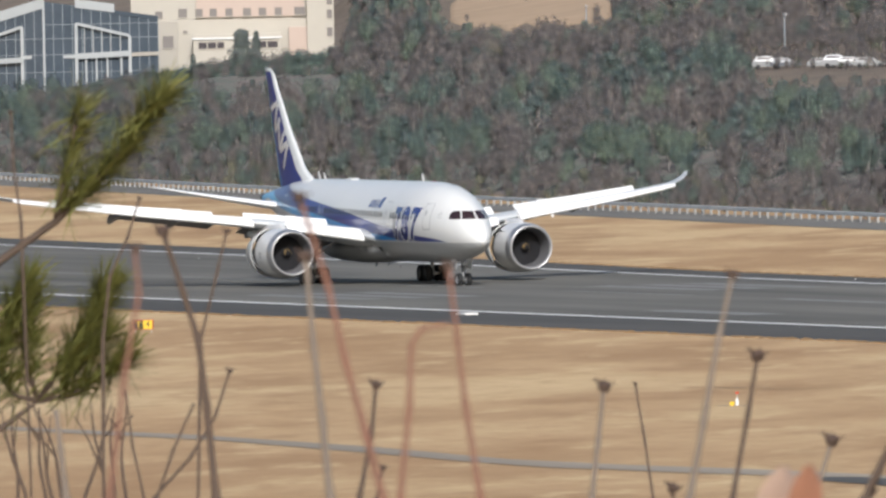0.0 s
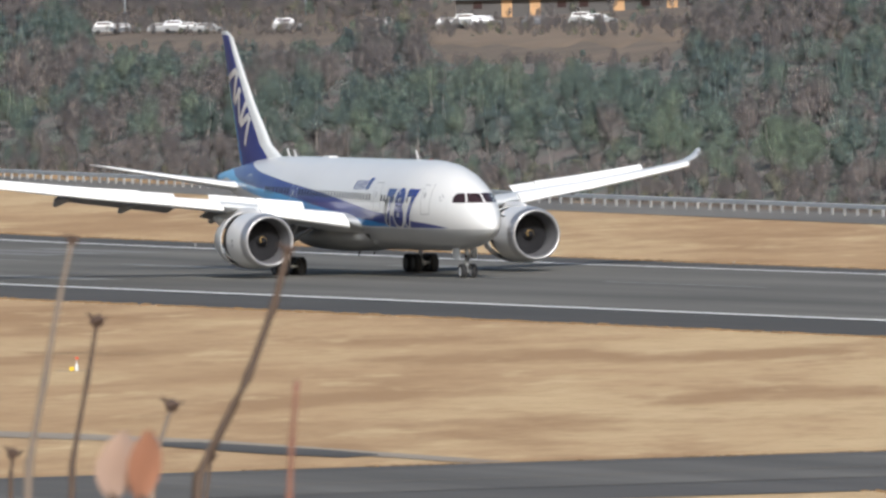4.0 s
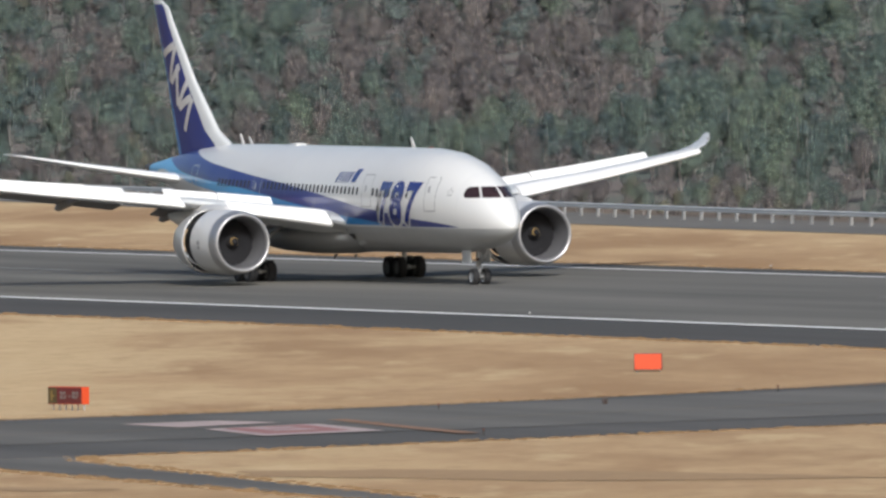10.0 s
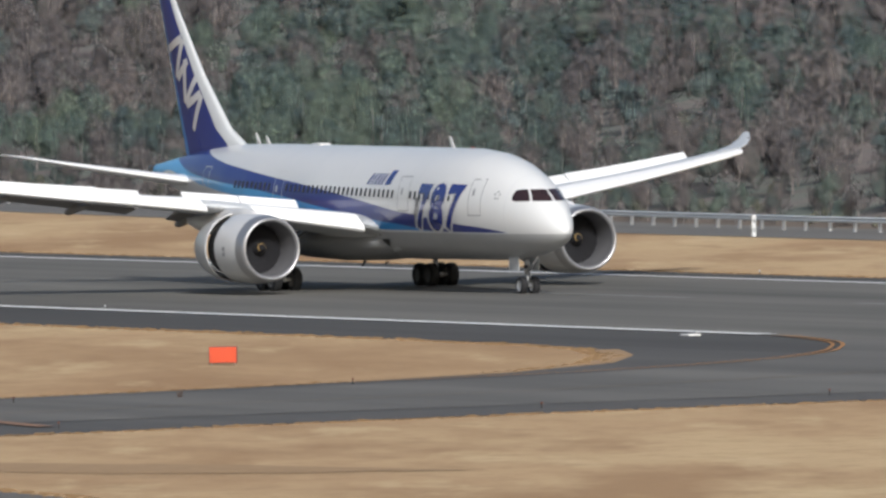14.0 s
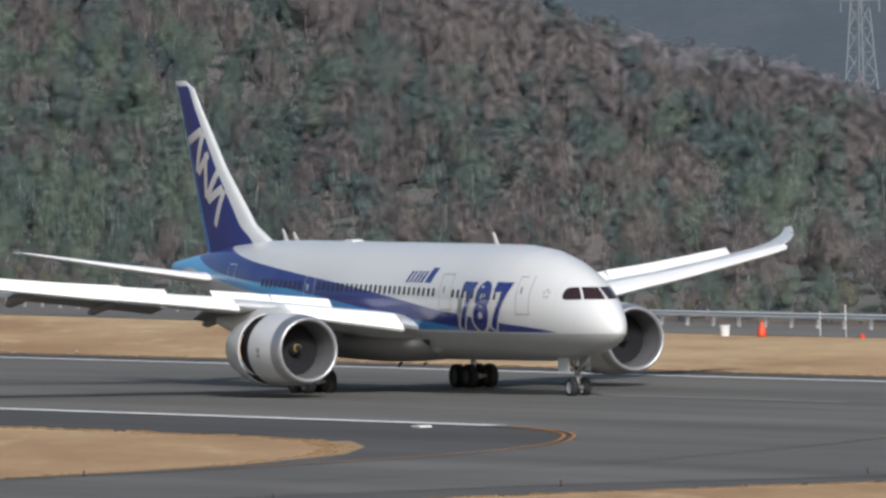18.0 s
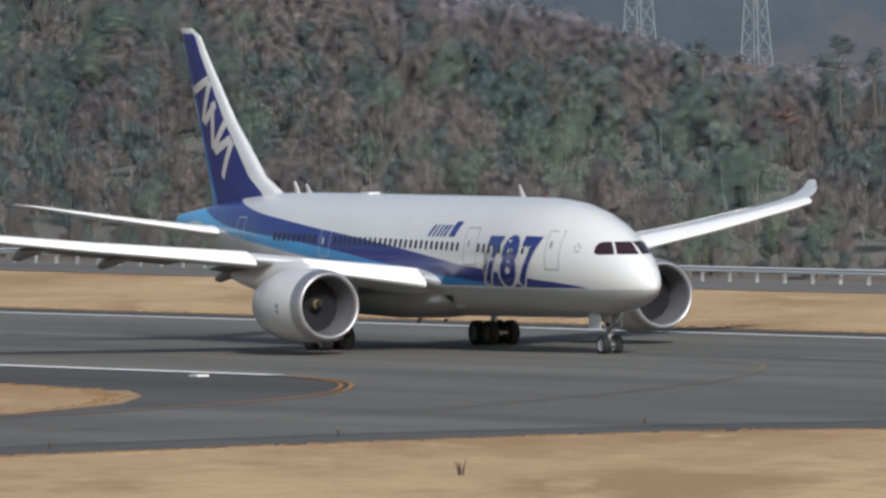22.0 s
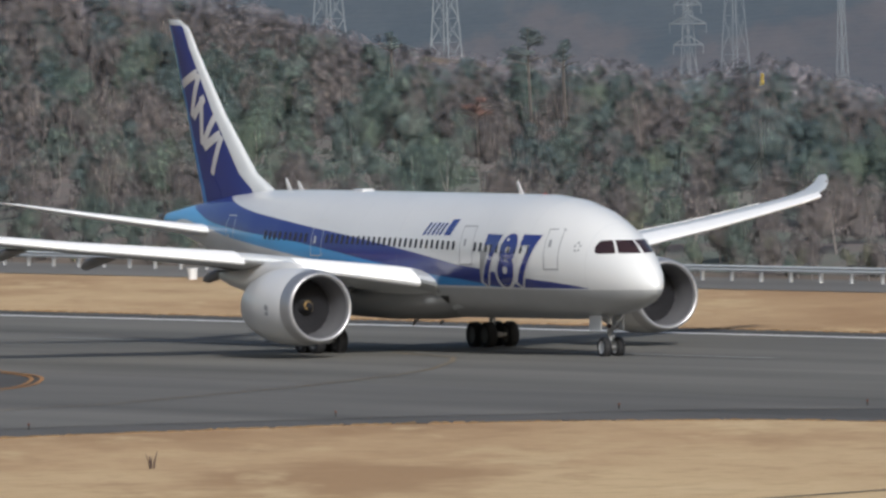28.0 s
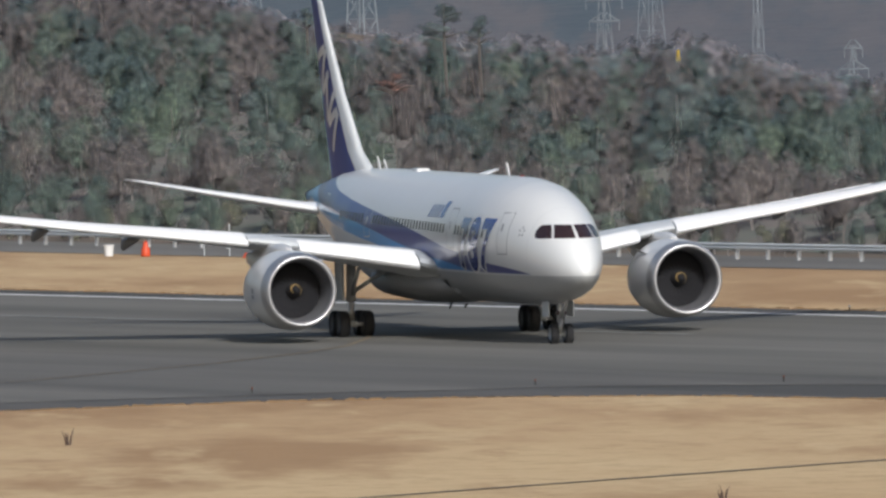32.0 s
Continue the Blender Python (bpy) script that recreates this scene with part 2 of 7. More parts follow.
# ---- building helpers ----
def part(name, bm, material, parent=None, label="", smooth=False):
    """Links a bmesh as one mesh object under a thing or a part."""
    me = bpy.data.meshes.new(name)
    bm.to_mesh(me)
    bm.free()
    for m in material if isinstance(material, (list, tuple)) else [material]:
        me.materials.append(m)
    if smooth:
        me.shade_smooth()
    ob = new(name, me)
    ob.parent = parent
    if label:
        tagged(ob, label)
    return ob


def shared(name, me, parent, m=None):
    ob = new(name, me)
    ob.parent = parent
    if m is not None:
        ob.matrix_basis = m
    return ob


def mesh_of(name, bm, material, smooth=False):
    me = bpy.data.meshes.new(name)
    bm.to_mesh(me)
    bm.free()
    me.materials.append(material)
    if smooth:
        me.shade_smooth()
    return me


def thing(name, label, category, group="", kind="", at=None):
    ob = tagged(new(name), label, category, group, kind)
    if at is not None:
        ob.matrix_basis = at
    return ob


def box(bm, x0, x1, y0, y1, z0, z1, bevel=0.0, m=None):
    r = bmesh.ops.create_cube(bm, size=1.0)
    vs = r["verts"]
    for v in vs:
        v.co = Vector(((x0 + x1) / 2 + v.co.x * (x1 - x0), (y0 + y1) / 2 + v.co.y * (y1 - y0), (z0 + z1) / 2 + v.co.z * (z1 - z0)))
        if m is not None:
            v.co = m @ v.co
    if bevel:
        es = list({e for v in vs for e in v.link_edges})
        bmesh.ops.bevel(bm, geom=es, offset=bevel, segments=2, affect="EDGES", profile=0.6)
    return vs


def tube(bm, pts, radii, sides=10, cap=True):
    """A tapered tube through points."""
    pts = [Vector(p) for p in pts]
    rings = []
    for i, p in enumerate(pts):
        d = (pts[min(i + 1, len(pts) - 1)] - pts[max(i - 1, 0)]).normalized()
        up = Vector((0, 0, 1)) if abs(d.z) < 0.9 else Vector((1, 0, 0))
        u = d.cross(up).normalized()
        w = u.cross(d)
        r = radii[i] if isinstance(radii, (list, tuple)) else radii
        rings.append([bm.verts.new(p + (u * math.cos(a) + w * math.sin(a)) * r) for a in (2 * math.pi * k / sides for k in range(sides))])
    for a, b in zip(rings, rings[1:]):
        for k in range(sides):
            bm.faces.new((a[k], a[(k + 1) % sides], b[(k + 1) % sides], b[k]))
    if cap:
        bm.faces.new(rings[0][::-1])
        bm.faces.new(rings[-1])
    return rings


def revolve(bm, profile, cy, cz, sides=64, squash=1.0):
    """Turns (x, radius) pairs round an axis along x at height cz."""
    rings = []
    for x, r in profile:
        rings.append([bm.verts.new((x, cy + r * math.cos(a), cz + r * math.sin(a) * squash)) for a in (2 * math.pi * k / sides for k in range(sides))])
    for a, b in zip(rings, rings[1:]):
        for k in range(sides):
            bm.faces.new((a[k], b[k], b[(k + 1) % sides], a[(k + 1) % sides]))
    return rings


def flat(name, loops, z, material, parent=None, thick=0.0):
    """Flat pavement pieces from outlines in plan."""
    bm = bmesh.new()
    for loop in loops:
        bm.faces.new([bm.verts.new((x, y, z)) for x, y in loop])
    bmesh.ops.recalc_face_normals(bm, faces=bm.faces)
    for f in bm.faces:
        if f.normal.z < 0:
            f.normal_flip()
    return part(name, bm, material, parent)


def interp(table, x):
    t = sorted(table)
    return float(np.interp(x, [a for a, _ in t], [b for _, b in t]))


# ---- ground ----
FENCE = [(-300, 77), (-853, 77), (-963, 78.5), (-1046, 83.5), (-1150, 93), (-1259, 104), (-1354, 113), (-1441, 122), (-1752, 158), (-1941, 185), (-2600, 270)]


def fence_y(x):
    return interp(FENCE, x)


def smooth(a, b, x):
    t = np.clip((x - a) / (b - a), 0, 1)
    return t * t * (3 - 2 * t)


def terrain(x, y):
    """Height of the land: flat airfield, a viewing mound, wooded slopes beyond the guard rail, a valley behind."""
    x, y = np.asarray(x, float), np.asarray(y, float)
    fx = np.array(sorted(FENCE), float)
    e = y - np.interp(x, fx[:, 0], fx[:, 1])
    slope = 0.075 + 0.2 * smooth(-1150, -1550, x)
    open_side = smooth(1.84, 2.10, -x / np.maximum(y + 396.5, 50))
    rise = np.clip((e - 6) * slope, 0, None)
    top = 0.4 + 16.6 * open_side
    rise = top * (1 - np.exp(-rise / top * 1.15))
    q = -x / np.maximum(y + 396.5, 50)
    fall = 10 * smooth(50, 240, e) * (1 - smooth(1.93, 2.13, q)) + smooth(480, 1000, e - 60 * open_side) * 60
    hill = 15 * smooth(125, 260, e) * smooth(2.42, 2.55, q) * (1 - smooth(3.13, 3.165, q))
    z = np.where(e > 6, rise - fall + hill, 0)
    d = np.hypot(x, y + 396.5)
    z = z + 21.9 * np.exp(-(d / 75.0) ** 2.4)
    return z


def make_ground():
    xs = np.unique(np.concatenate([np.linspace(-6500, -2900, 18), np.linspace(-2900, -520, 200), np.linspace(-520, -130, 26), np.linspace(-130, 130, 60), np.linspace(130, 6500, 24)]))
    ys = np.unique(np.concatenate([np.linspace(-6500, -540, 20), np.linspace(-540, -260, 60), np.linspace(-260, 60, 22), np.linspace(60, 520, 100), np.linspace(520, 6500, 40)]))
    X, Y = np.meshgrid(xs, ys, indexing="ij")
    Z = terrain(X, Y)
    n, m = X.shape
    idx = np.arange(n * m).reshape(n, m)
    faces = np.stack([idx[:-1, :-1], idx[1:, :-1], idx[1:, 1:], idx[:-1, 1:]], -1).reshape(-1, 4)
    me = bpy.data.meshes.new("ground")
    me.from_pydata(np.stack([X, Y, Z], -1).reshape(-1, 3).tolist(), [], faces.tolist())
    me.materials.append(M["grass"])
    me.shade_smooth()
    tagged(new("ground", me), "dry straw-coloured winter grass of the airfield with wooded slopes", "ground", kind="structure")


make_ground()
NEAR_LINE, FAR_LINE, NEAR_EDGE, FAR_EDGE = -28.2, 20.5, -42.0, 25.2
R0, R1 = -2600, -300
tagged(flat("runway_shoulder", [[(R0, NEAR_EDGE), (R1, NEAR_EDGE), (R1, 25.6), (-1010, 26.4), (-1110, 28.2), (-1270, 35.6), (-1345, 42.4), (R0, 122)]], 0.03, M["shoulder"]), "dark asphalt shoulder along the runway", "shoulder", kind="structure")
tagged(flat("runway", [[(R0, NEAR_LINE - 0.6), (R1, NEAR_LINE - 0.6), (R1, FAR_LINE + 0.6), (-1110, FAR_LINE + 0.6), (-1243, 26.8), (-1331, 33), (R0, 106)]], 0.06, M["runway"]), "grey asphalt runway with darker tyre streaks", "runway", kind="structure")

# left and right fillets where the taxiway meets the runway
LEFT_CURVE = [(-697, -330), (-697, -97), (-701, -80), (-708.3, -64), (-717.6, -54.2), (-727.9, -48.2), (-737.7, -44.4), (-751, -42)]
RIGHT_CURVE = [(-600, -42), (-628, -42), (-640, -44), (-648, -49), (-654, -57), (-656, -70), (-654, -95), (-649, -125), (-649, -330)]
tagged(flat("taxiway_shoulder", [LEFT_CURVE + [(-750, -41)] + [(-600, -41)] + RIGHT_CURVE], 0.034, M["taxi_edge"]), "dark asphalt edge of the taxiway", "shoulder", kind="structure")
tagged(flat("taxiway", [[(-690, -330), (-692, -110), (-697, -80), (-704, -61), (-712, -48.6), (-721, -40.4), (-729, -35.4), (-737, -31.6), (-747, -28.8), (-622, -28.8), (-643, -33), (-655, -40), (-660.5, -52), (-665, -66), (-665, -95), (-662, -330)]], 0.056, M["taxiway"]), "grey asphalt taxiway that joins the runway in a curve", "taxiway", kind="structure")
tagged(flat("gravel_track", [[(-900, -143.0), (-860, -140.5), (-842, -138.6), (-810, -138.8), (-783, -140.6), (-767, -139.4), (-758, -137.6), (-742, -136.0), (-715, -136.6), (-697, -136.9), (-697, -139.2), (-708, -138.9), (-715, -139.3), (-729, -138.9), (-738, -139.6), (-746.5, -140.3), (-755, -141.9), (-761, -142.4), (-767, -143.6), (-780, -143.4), (-794, -142.6), (-812, -141.8), (-830, -141.0), (-857, -143.0), (-900, -146.0)]], 0.03, M["track"]), "narrow pale gravel track crossing the grass", "track", kind="structure")
tagged(flat("dark_strip", [[(-741.6, -139.7), (-738.3, -137.8), (-732.4, -137.6), (-722.0, -137.3), (-713.8, -137.8), (-712.2, -138.4), (-710.8, -140.6), (-719.0, -141.4), (-729.4, -141.2), (-738.0, -141.0)]], 0.036, M["shoulder"]), "dark strip of asphalt beside the track", "strip", kind="structure")
tagged(flat("service_road", [[(-649, -131.0), (-643.6, -133.1), (-601.4, -138.6), (-581.5, -141), (-540, -146.3), (-540, -149.8), (-571, -145.8), (-594.4, -141.8), (-625, -139.6), (-646.1, -138), (-649, -138.6)]], 0.03, M["taxiway"]), "narrow dark asphalt service road crossing the grass", "service road", kind="structure")
tagged(flat("perimeter_road", [[(x, fence_y(x) - 9.5) for x, _ in FENCE] + [(x, fence_y(x) + 4) for x, _ in FENCE[::-1]]], 0.03, M["road"]), "grey perimeter road before the woods", "road", kind="structure")


def rounded(points, steps=6):
    """A smooth line through points in plan."""
    p = [Vector(q) for q in (points[0], *points, points[-1])]
    out = []
    for a, b, c, d in zip(p, p[1:], p[2:], p[3:]):
        for k in range(steps):
            t = k / steps
            out.append((0.5 * (2 * b + (c - a) * t + (2 * a - 5 * b + 4 * c - d) * t * t + (3 * b - a - 3 * c + d) * t ** 3))[:])
    return out + [tuple(points[-1])]


def strip(points, width):
    """Outlines of short quads that follow a line in plan."""
    out = []
    pts = [Vector((*p, 0)) for p in points]
    for a, b in zip(pts, pts[1:]):
        d = (b - a).normalized()
        s = Vector((-d.y, d.x, 0)) * width / 2
        out.append([(a + s).xy[:], (b + s).xy[:], (b - s).xy[:], (a - s).xy[:]])
    return out


def marking(name, loops, material, label, z=0.085):
    ob = flat(name, loops, z, material)
    return tagged(ob, label, "marking", kind="structure")


def quad(x0, x1, y0, y1):
    return [(x0, y0), (x1, y0), (x1, y1), (x0, y1)]


tagged(flat("drain", strip([(-568, -68), (-563.6, -77.2), (-553.7, -99.7), (-548, -112)], 0.45), 0.03, M["shoulder"]), "thin dark drain in the grass", "drain", kind="structure")
marking("edge_line_near", [quad(R0, -752, NEAR_LINE - 0.62, NEAR_LINE + 0.62), quad(-600, R1, NEAR_LINE - 0.62, NEAR_LINE + 0.62)], M["line_white"], "white painted runway edge line")
marking("edge_line_far", strip([(R0, 105.4), (-1331, 32.4), (-1243, 26.2), (-1110, FAR_LINE), (R1, FAR_LINE)], 0.95), M["line_white"], "white painted runway edge line")
marking("centre_line", [quad(x, x + 30, 0.1, 1.0) for x in range(-2500, -400, 50) if x + 30 < -905 or x > -880], M["line_worn"], "faded white runway centre line dashes")
marking("touchdown_marks", [quad(-1216, -1187, y, y + 2.4) for y in (7.2, 11.2, 15.2, -20, -16, -12)] + [quad(-1146, -1117, -1.0, 0.0)] + [quad(-1120, -1096, y, y + 3) for y in (-20.5, 10)], M["line_worn"], "worn white touchdown bars on the runway")
TURN = rounded([(-750, -29.0), (-747, -29.3), (-737, -32.2), (-729, -36), (-721, -41), (-713, -49), (-706, -61), (-702, -78), (-700, -110), (-700, -200)])
marking("turn_line", strip(TURN, 0.20) + strip([(x + 0.38, y + 0.38) for x, y in TURN], 0.20), M["line_yellow"], "orange-yellow line that curves into the taxiway")
marking("lead_line", strip([(-752, -4.0), (-741, -6.3), (-734, -10.1), (-724, -16.5), (-716, -23), (-706, -33), (-692, -50), (-682, -75), (-677, -105), (-676, -200)], 0.28), M["line_faint"], "thin yellow taxi lead-off line")
hold = tagged(new("holding_sign_marking"), "worn red and white block painted on the taxiway", "marking", kind="structure")
for nm, lp, mt, z in (("pink_field", [[(-685.4, -113.9), (-678.4, -113.9), (-680.4, -108.2), (-685.3, -109.2)]], M["mark_pink"], 0.085),
                      ("white_edge", [[(-675.2, -114.1), (-664.2, -115.9), (-665.6, -109.6), (-677.2, -107.9)]], M["mark_pink"], 0.085),
                      ("red_field", [[(-674.6, -113.5), (-666.4, -114.8), (-667.4, -110.4), (-676.4, -108.9)]], M["line_red"], 0.089),
                      ("white_figure", [quad(-674.4, -672.6, -112.6, -110.4), quad(-671.6, -669.8, -113.0, -110.8), quad(-684.4, -682.6, -112.4, -110.4)], M["mark_pink"], 0.093)):
    flat(nm, lp, z, mt, hold)
marking("hold_line", strip([(-682, -104.9), (-679.8, -105.3), (-670, -106.9), (-658.6, -108.6)], 0.9), M["hold_orange"], "faded orange holding line across the taxiway")

# ---- the airliner ----
# body space: x forward from the main wheels, y to port, z up from the ground
TOP = [(27.97, 3.62), (27.92, 3.75), (27.77, 3.99), (27.47, 4.35), (27.07, 4.74), (26.57, 5.15), (25.97, 5.58), (25.17, 6.06), (24.17, 6.56), (22.97, 7.04), (21.47, 7.5), (19.47, 7.89), (16.97, 8.09), (13.5, 8.12), (-10, 8.2), (-15, 8.15), (-19, 7.9), (-24, 7.35), (-28, 6.85)]
BOTTOM = [(27.97, 3.62), (27.92, 3.4), (27.77, 3.2), (27.47, 2.99), (27.07, 2.8), (26.57, 2.63), (25.97, 2.48), (25.17, 2.32), (24.17, 2.17), (22.97, 2.04), (21.47, 1.94), (19.47, 1.86), (16.97, 1.85), (8, 1.82), (-5, 1.85), (-8, 2.0), (-12, 2.7), (-18, 4.1), (-24, 5.4), (-28, 6.2)]
WIDTH = [(27.97, 0.02), (27.92, 0.17), (27.77, 0.36), (27.47, 0.61), (27.07, 0.84), (26.57, 1.08), (25.97, 1.31), (25.17, 1.57), (24.17, 1.84), (22.97, 2.11), (21.47, 2.4), (19.47, 2.69), (16.97, 2.9), (-9, 2.9), (-13, 2.65), (-18, 2.0), (-24, 1.0), (-28, 0.32)]


def section(x):
    t, b, w = interp(TOP, x), interp(BOTTOM, x), interp(WIDTH, x)
    return (t + b) / 2, (t - b) / 2, w


def skin_y(x, z, side=-1, proud=0.0):
    zc, h, w = section(x)
    k = max(0.0, 1 - ((z - zc) / h) ** 2)
    return side * (w * math.sqrt(k) + proud)


def skin_x(y, z, proud=0.0):
    """Foremost station at which the nose skin passes through y, z."""
    lo, hi = 18.0, 27.97
    for _ in range(40):
        mid = (lo + hi) / 2
        zc, h, w = section(mid)
        if (y / w) ** 2 + ((z - zc) / h) ** 2 < 1:
            lo = mid
        else:
            hi = mid
    return lo + proud


def livery_material():
    """White hull with a dark blue sweep, a light blue band below it, and a grey belly."""
    n = Nodes("hull_livery", 0.28, coat=0.4)
    sep = n.node("ShaderNodeSeparateXYZ", Vector=n.tc.outputs["Object"])
    x, z = sep.outputs[0], sep.outputs[2]
    u = n.math("MULTIPLY_ADD", x, 1 / 60.0, 0.5)

    def curve(points):
        c = n.t.nodes.new("ShaderNodeFloatCurve")
        c.mapping.use_clip = True
        p = c.mapping.curves[0].points
        for _ in range(len(points) - 2):
            p.new(0.5, 0.5)
        for q, (a, b) in zip(p, sorted(points)):
            q.location, q.handle_type = (a / 60.0 + 0.5, b / 10.0), "AUTO_CLAMPED"
        c.mapping.update()
        n.link(u, c.inputs["Value"])
        return n.math("MULTIPLY", c.outputs[0], 10.0)

    def below(line):
        return n.math("MINIMUM", n.math("MAXIMUM", n.math("MULTIPLY", n.math("SUBTRACT", line, z), 30.0), 0.0), 1.0)

    top = curve([(-30, 8.6), (-22, 8.3), (-18.5, 7.8), (-16.45, 7.5), (-13.4, 7.13), (-9.3, 6.75), (-5.6, 6.4), (-2.1, 6.1), (1.3, 5.78), (4.7, 5.43), (8, 5.06), (11.2, 4.68), (14.0, 4.45), (18.9, 3.98), (21.4, 3.79), (23.9, 3.50), (25.5, 3.2), (30, 3.0)])
    mid = curve([(-30, 8.4), (-24.5, 7.5), (-21.7, 6.99), (-19.7, 6.63), (-16.7, 6.32), (-12.3, 6.01), (-8.6, 5.77), (-5.2, 5.46), (-2.5, 5.2), (0.15, 4.9), (2.7, 4.64), (5.6, 4.36), (8.7, 4.08), (11.5, 3.9), (13.6, 3.72), (16, 3.53), (22, 3.5), (26, 3.5), (30, 3.5)])
    low = curve([(-30, 5.5), (-26.0, 6.3), (-23.95, 6.62), (-21.6, 6.39), (-18.5, 6.09), (-16.6, 5.84), (-12.2, 5.44), (-8.5, 5.09), (-5.2, 4.78), (-3.8, 4.68), (0, 4.3), (4, 3.95), (7.9, 3.62), (10.5, 3.56), (13.2, 3.56), (16, 3.53), (22, 3.5), (26, 3.5), (30, 3.5)])
    grime = n.noise(0.7, 5)
    white = n.mix(grime, (0.665, 0.67, 0.67), (0.72, 0.725, 0.72))
    grey = n.mix(grime, (0.36, 0.37, 0.375), (0.44, 0.45, 0.455))
    c = n.mix(below(n.math("ADD", 3.44, n.math("MULTIPLY", n.math("MAXIMUM", n.math("SUBTRACT", -6.0, x), 0.0), 0.12))), white, grey)
    blue = n.mix(below(mid), (0.022, 0.036, 0.21), n.mix(n.math("MULTIPLY_ADD", x, -0.02, 0.45), (0.025, 0.24, 0.62), (0.10, 0.40, 0.72)))
    band = n.math("MULTIPLY", below(top), n.math("SUBTRACT", 1.0, below(low)))
    c = n.mix(band, c, blue)
    # plate joints every few metres
    frac = n.math("FRACT", n.math("MULTIPLY", x, 0.21))
    joint = n.math("LESS_THAN", frac, 0.006)
    c = n.mix(n.math("MULTIPLY", joint, 0.25), c, (0.3, 0.3, 0.32))
    n.bump(n.noise(0.5, 3), 0.04, 0.05)
    return n.colour(c)


M["livery"] = livery_material()
jet = thing("airliner", "white twin-engine airliner with blue sweep livery on the runway", "airliner")


def build_fuselage():
    bm = bmesh.new()
    s = 0.5 - 0.5 * np.cos(np.linspace(0, math.pi, 46))
    xs = np.unique(np.concatenate([27.97 - 9.5 * s ** 1.3, np.linspace(18.5, -9, 40), np.linspace(-9, -28, 30)]))[::-1]
    rings = []
    K = 72
    for x in xs:
        zc, h, w = section(float(x))
        rings.append([bm.verts.new((x, w * math.cos(2 * math.pi * k / K), zc + h * math.sin(2 * math.pi * k / K))) for k in range(K)])
    for a, b in zip(rings, rings[1:]):
        for k in range(K):
            bm.faces.new((a[k], a[(k + 1) % K], b[(k + 1) % K], b[k]))
    bm.faces.new(rings[0])
    bm.faces.new(rings[-1][::-1])
    bmesh.ops.recalc_face_normals(bm, faces=bm.faces)
    part("fuselage", bm, M["livery"], jet, "white hull with dark and light blue sweep", True)
    bm = bmesh.new()
    tube(bm, [(-27.6, 0, 6.55), (-28.6, 0, 6.62)], [0.42, 0.22], 16)
    part("exhaust_cone", bm, M["exhaust"], jet, "bare metal tail exhaust", True)
    # belly fairing under the wing
    bm = bmesh.new()
    prof = [(11.5, 0.4), (10.0, 1.4), (7.5, 2.3), (4, 2.8), (0, 2.95), (-4, 2.7), (-7, 1.9), (-9.5, 0.5)]
    rings = []
    for x, w in prof:
        rings.append([bm.verts.new((x, w * 1.08 * math.cos(a), 2.75 - max(0.15, w * 0.40) * math.sin(a) + 0.05)) for a in (math.pi * k / 20 for k in range(-2, 23))])
    for a, b in zip(rings, rings[1:]):
        for k in range(len(a) - 1):
            bm.faces.new((a[k], b[k], b[k + 1], a[k + 1]))
    bmesh.ops.recalc_face_normals(bm, faces=bm.faces)
    part("belly_fairing", bm, M["belly_grey"], jet, "grey belly fairing", True)


def skin_patch(name, outline, material, parent, proud=0.012, label="", side=-1, cuts=10, nose=False):
    """A painted or glazed patch that follows the hull; outline in (x, z), or (y, z) on the nose."""
    bm = bmesh.new()
    if nose:
        bm.faces.new([bm.verts.new((0, y, z)) for y, z in outline])
    else:
        bm.faces.new([bm.verts.new((x, 0, z)) for x, z in outline])
    zs = [p[1] for p in outline]
    for k in range(1, cuts):
        z = min(zs) + (max(zs) - min(zs)) * k / cuts
        bmesh.ops.bisect_plane(bm, geom=bm.verts[:] + bm.edges[:] + bm.faces[:], plane_co=(0, 0, z), plane_no=(0, 0, 1))
    if nose:
        ys = [p[0] for p in outline]
        for k in range(1, cuts):
            y = min(ys) + (max(ys) - min(ys)) * k / cuts
            bmesh.ops.bisect_plane(bm, geom=bm.verts[:] + bm.edges[:] + bm.faces[:], plane_co=(0, y, 0), plane_no=(0, 1, 0))
    for v in bm.verts:
        if nose:
            v.co.x = skin_x(v.co.y, v.co.z, proud)
        else:
            v.co.y = skin_y(v.co.x, v.co.z, side, proud)
    bmesh.ops.recalc_face_normals(bm, faces=bm.faces)
    return part(name, bm, material, parent, label)


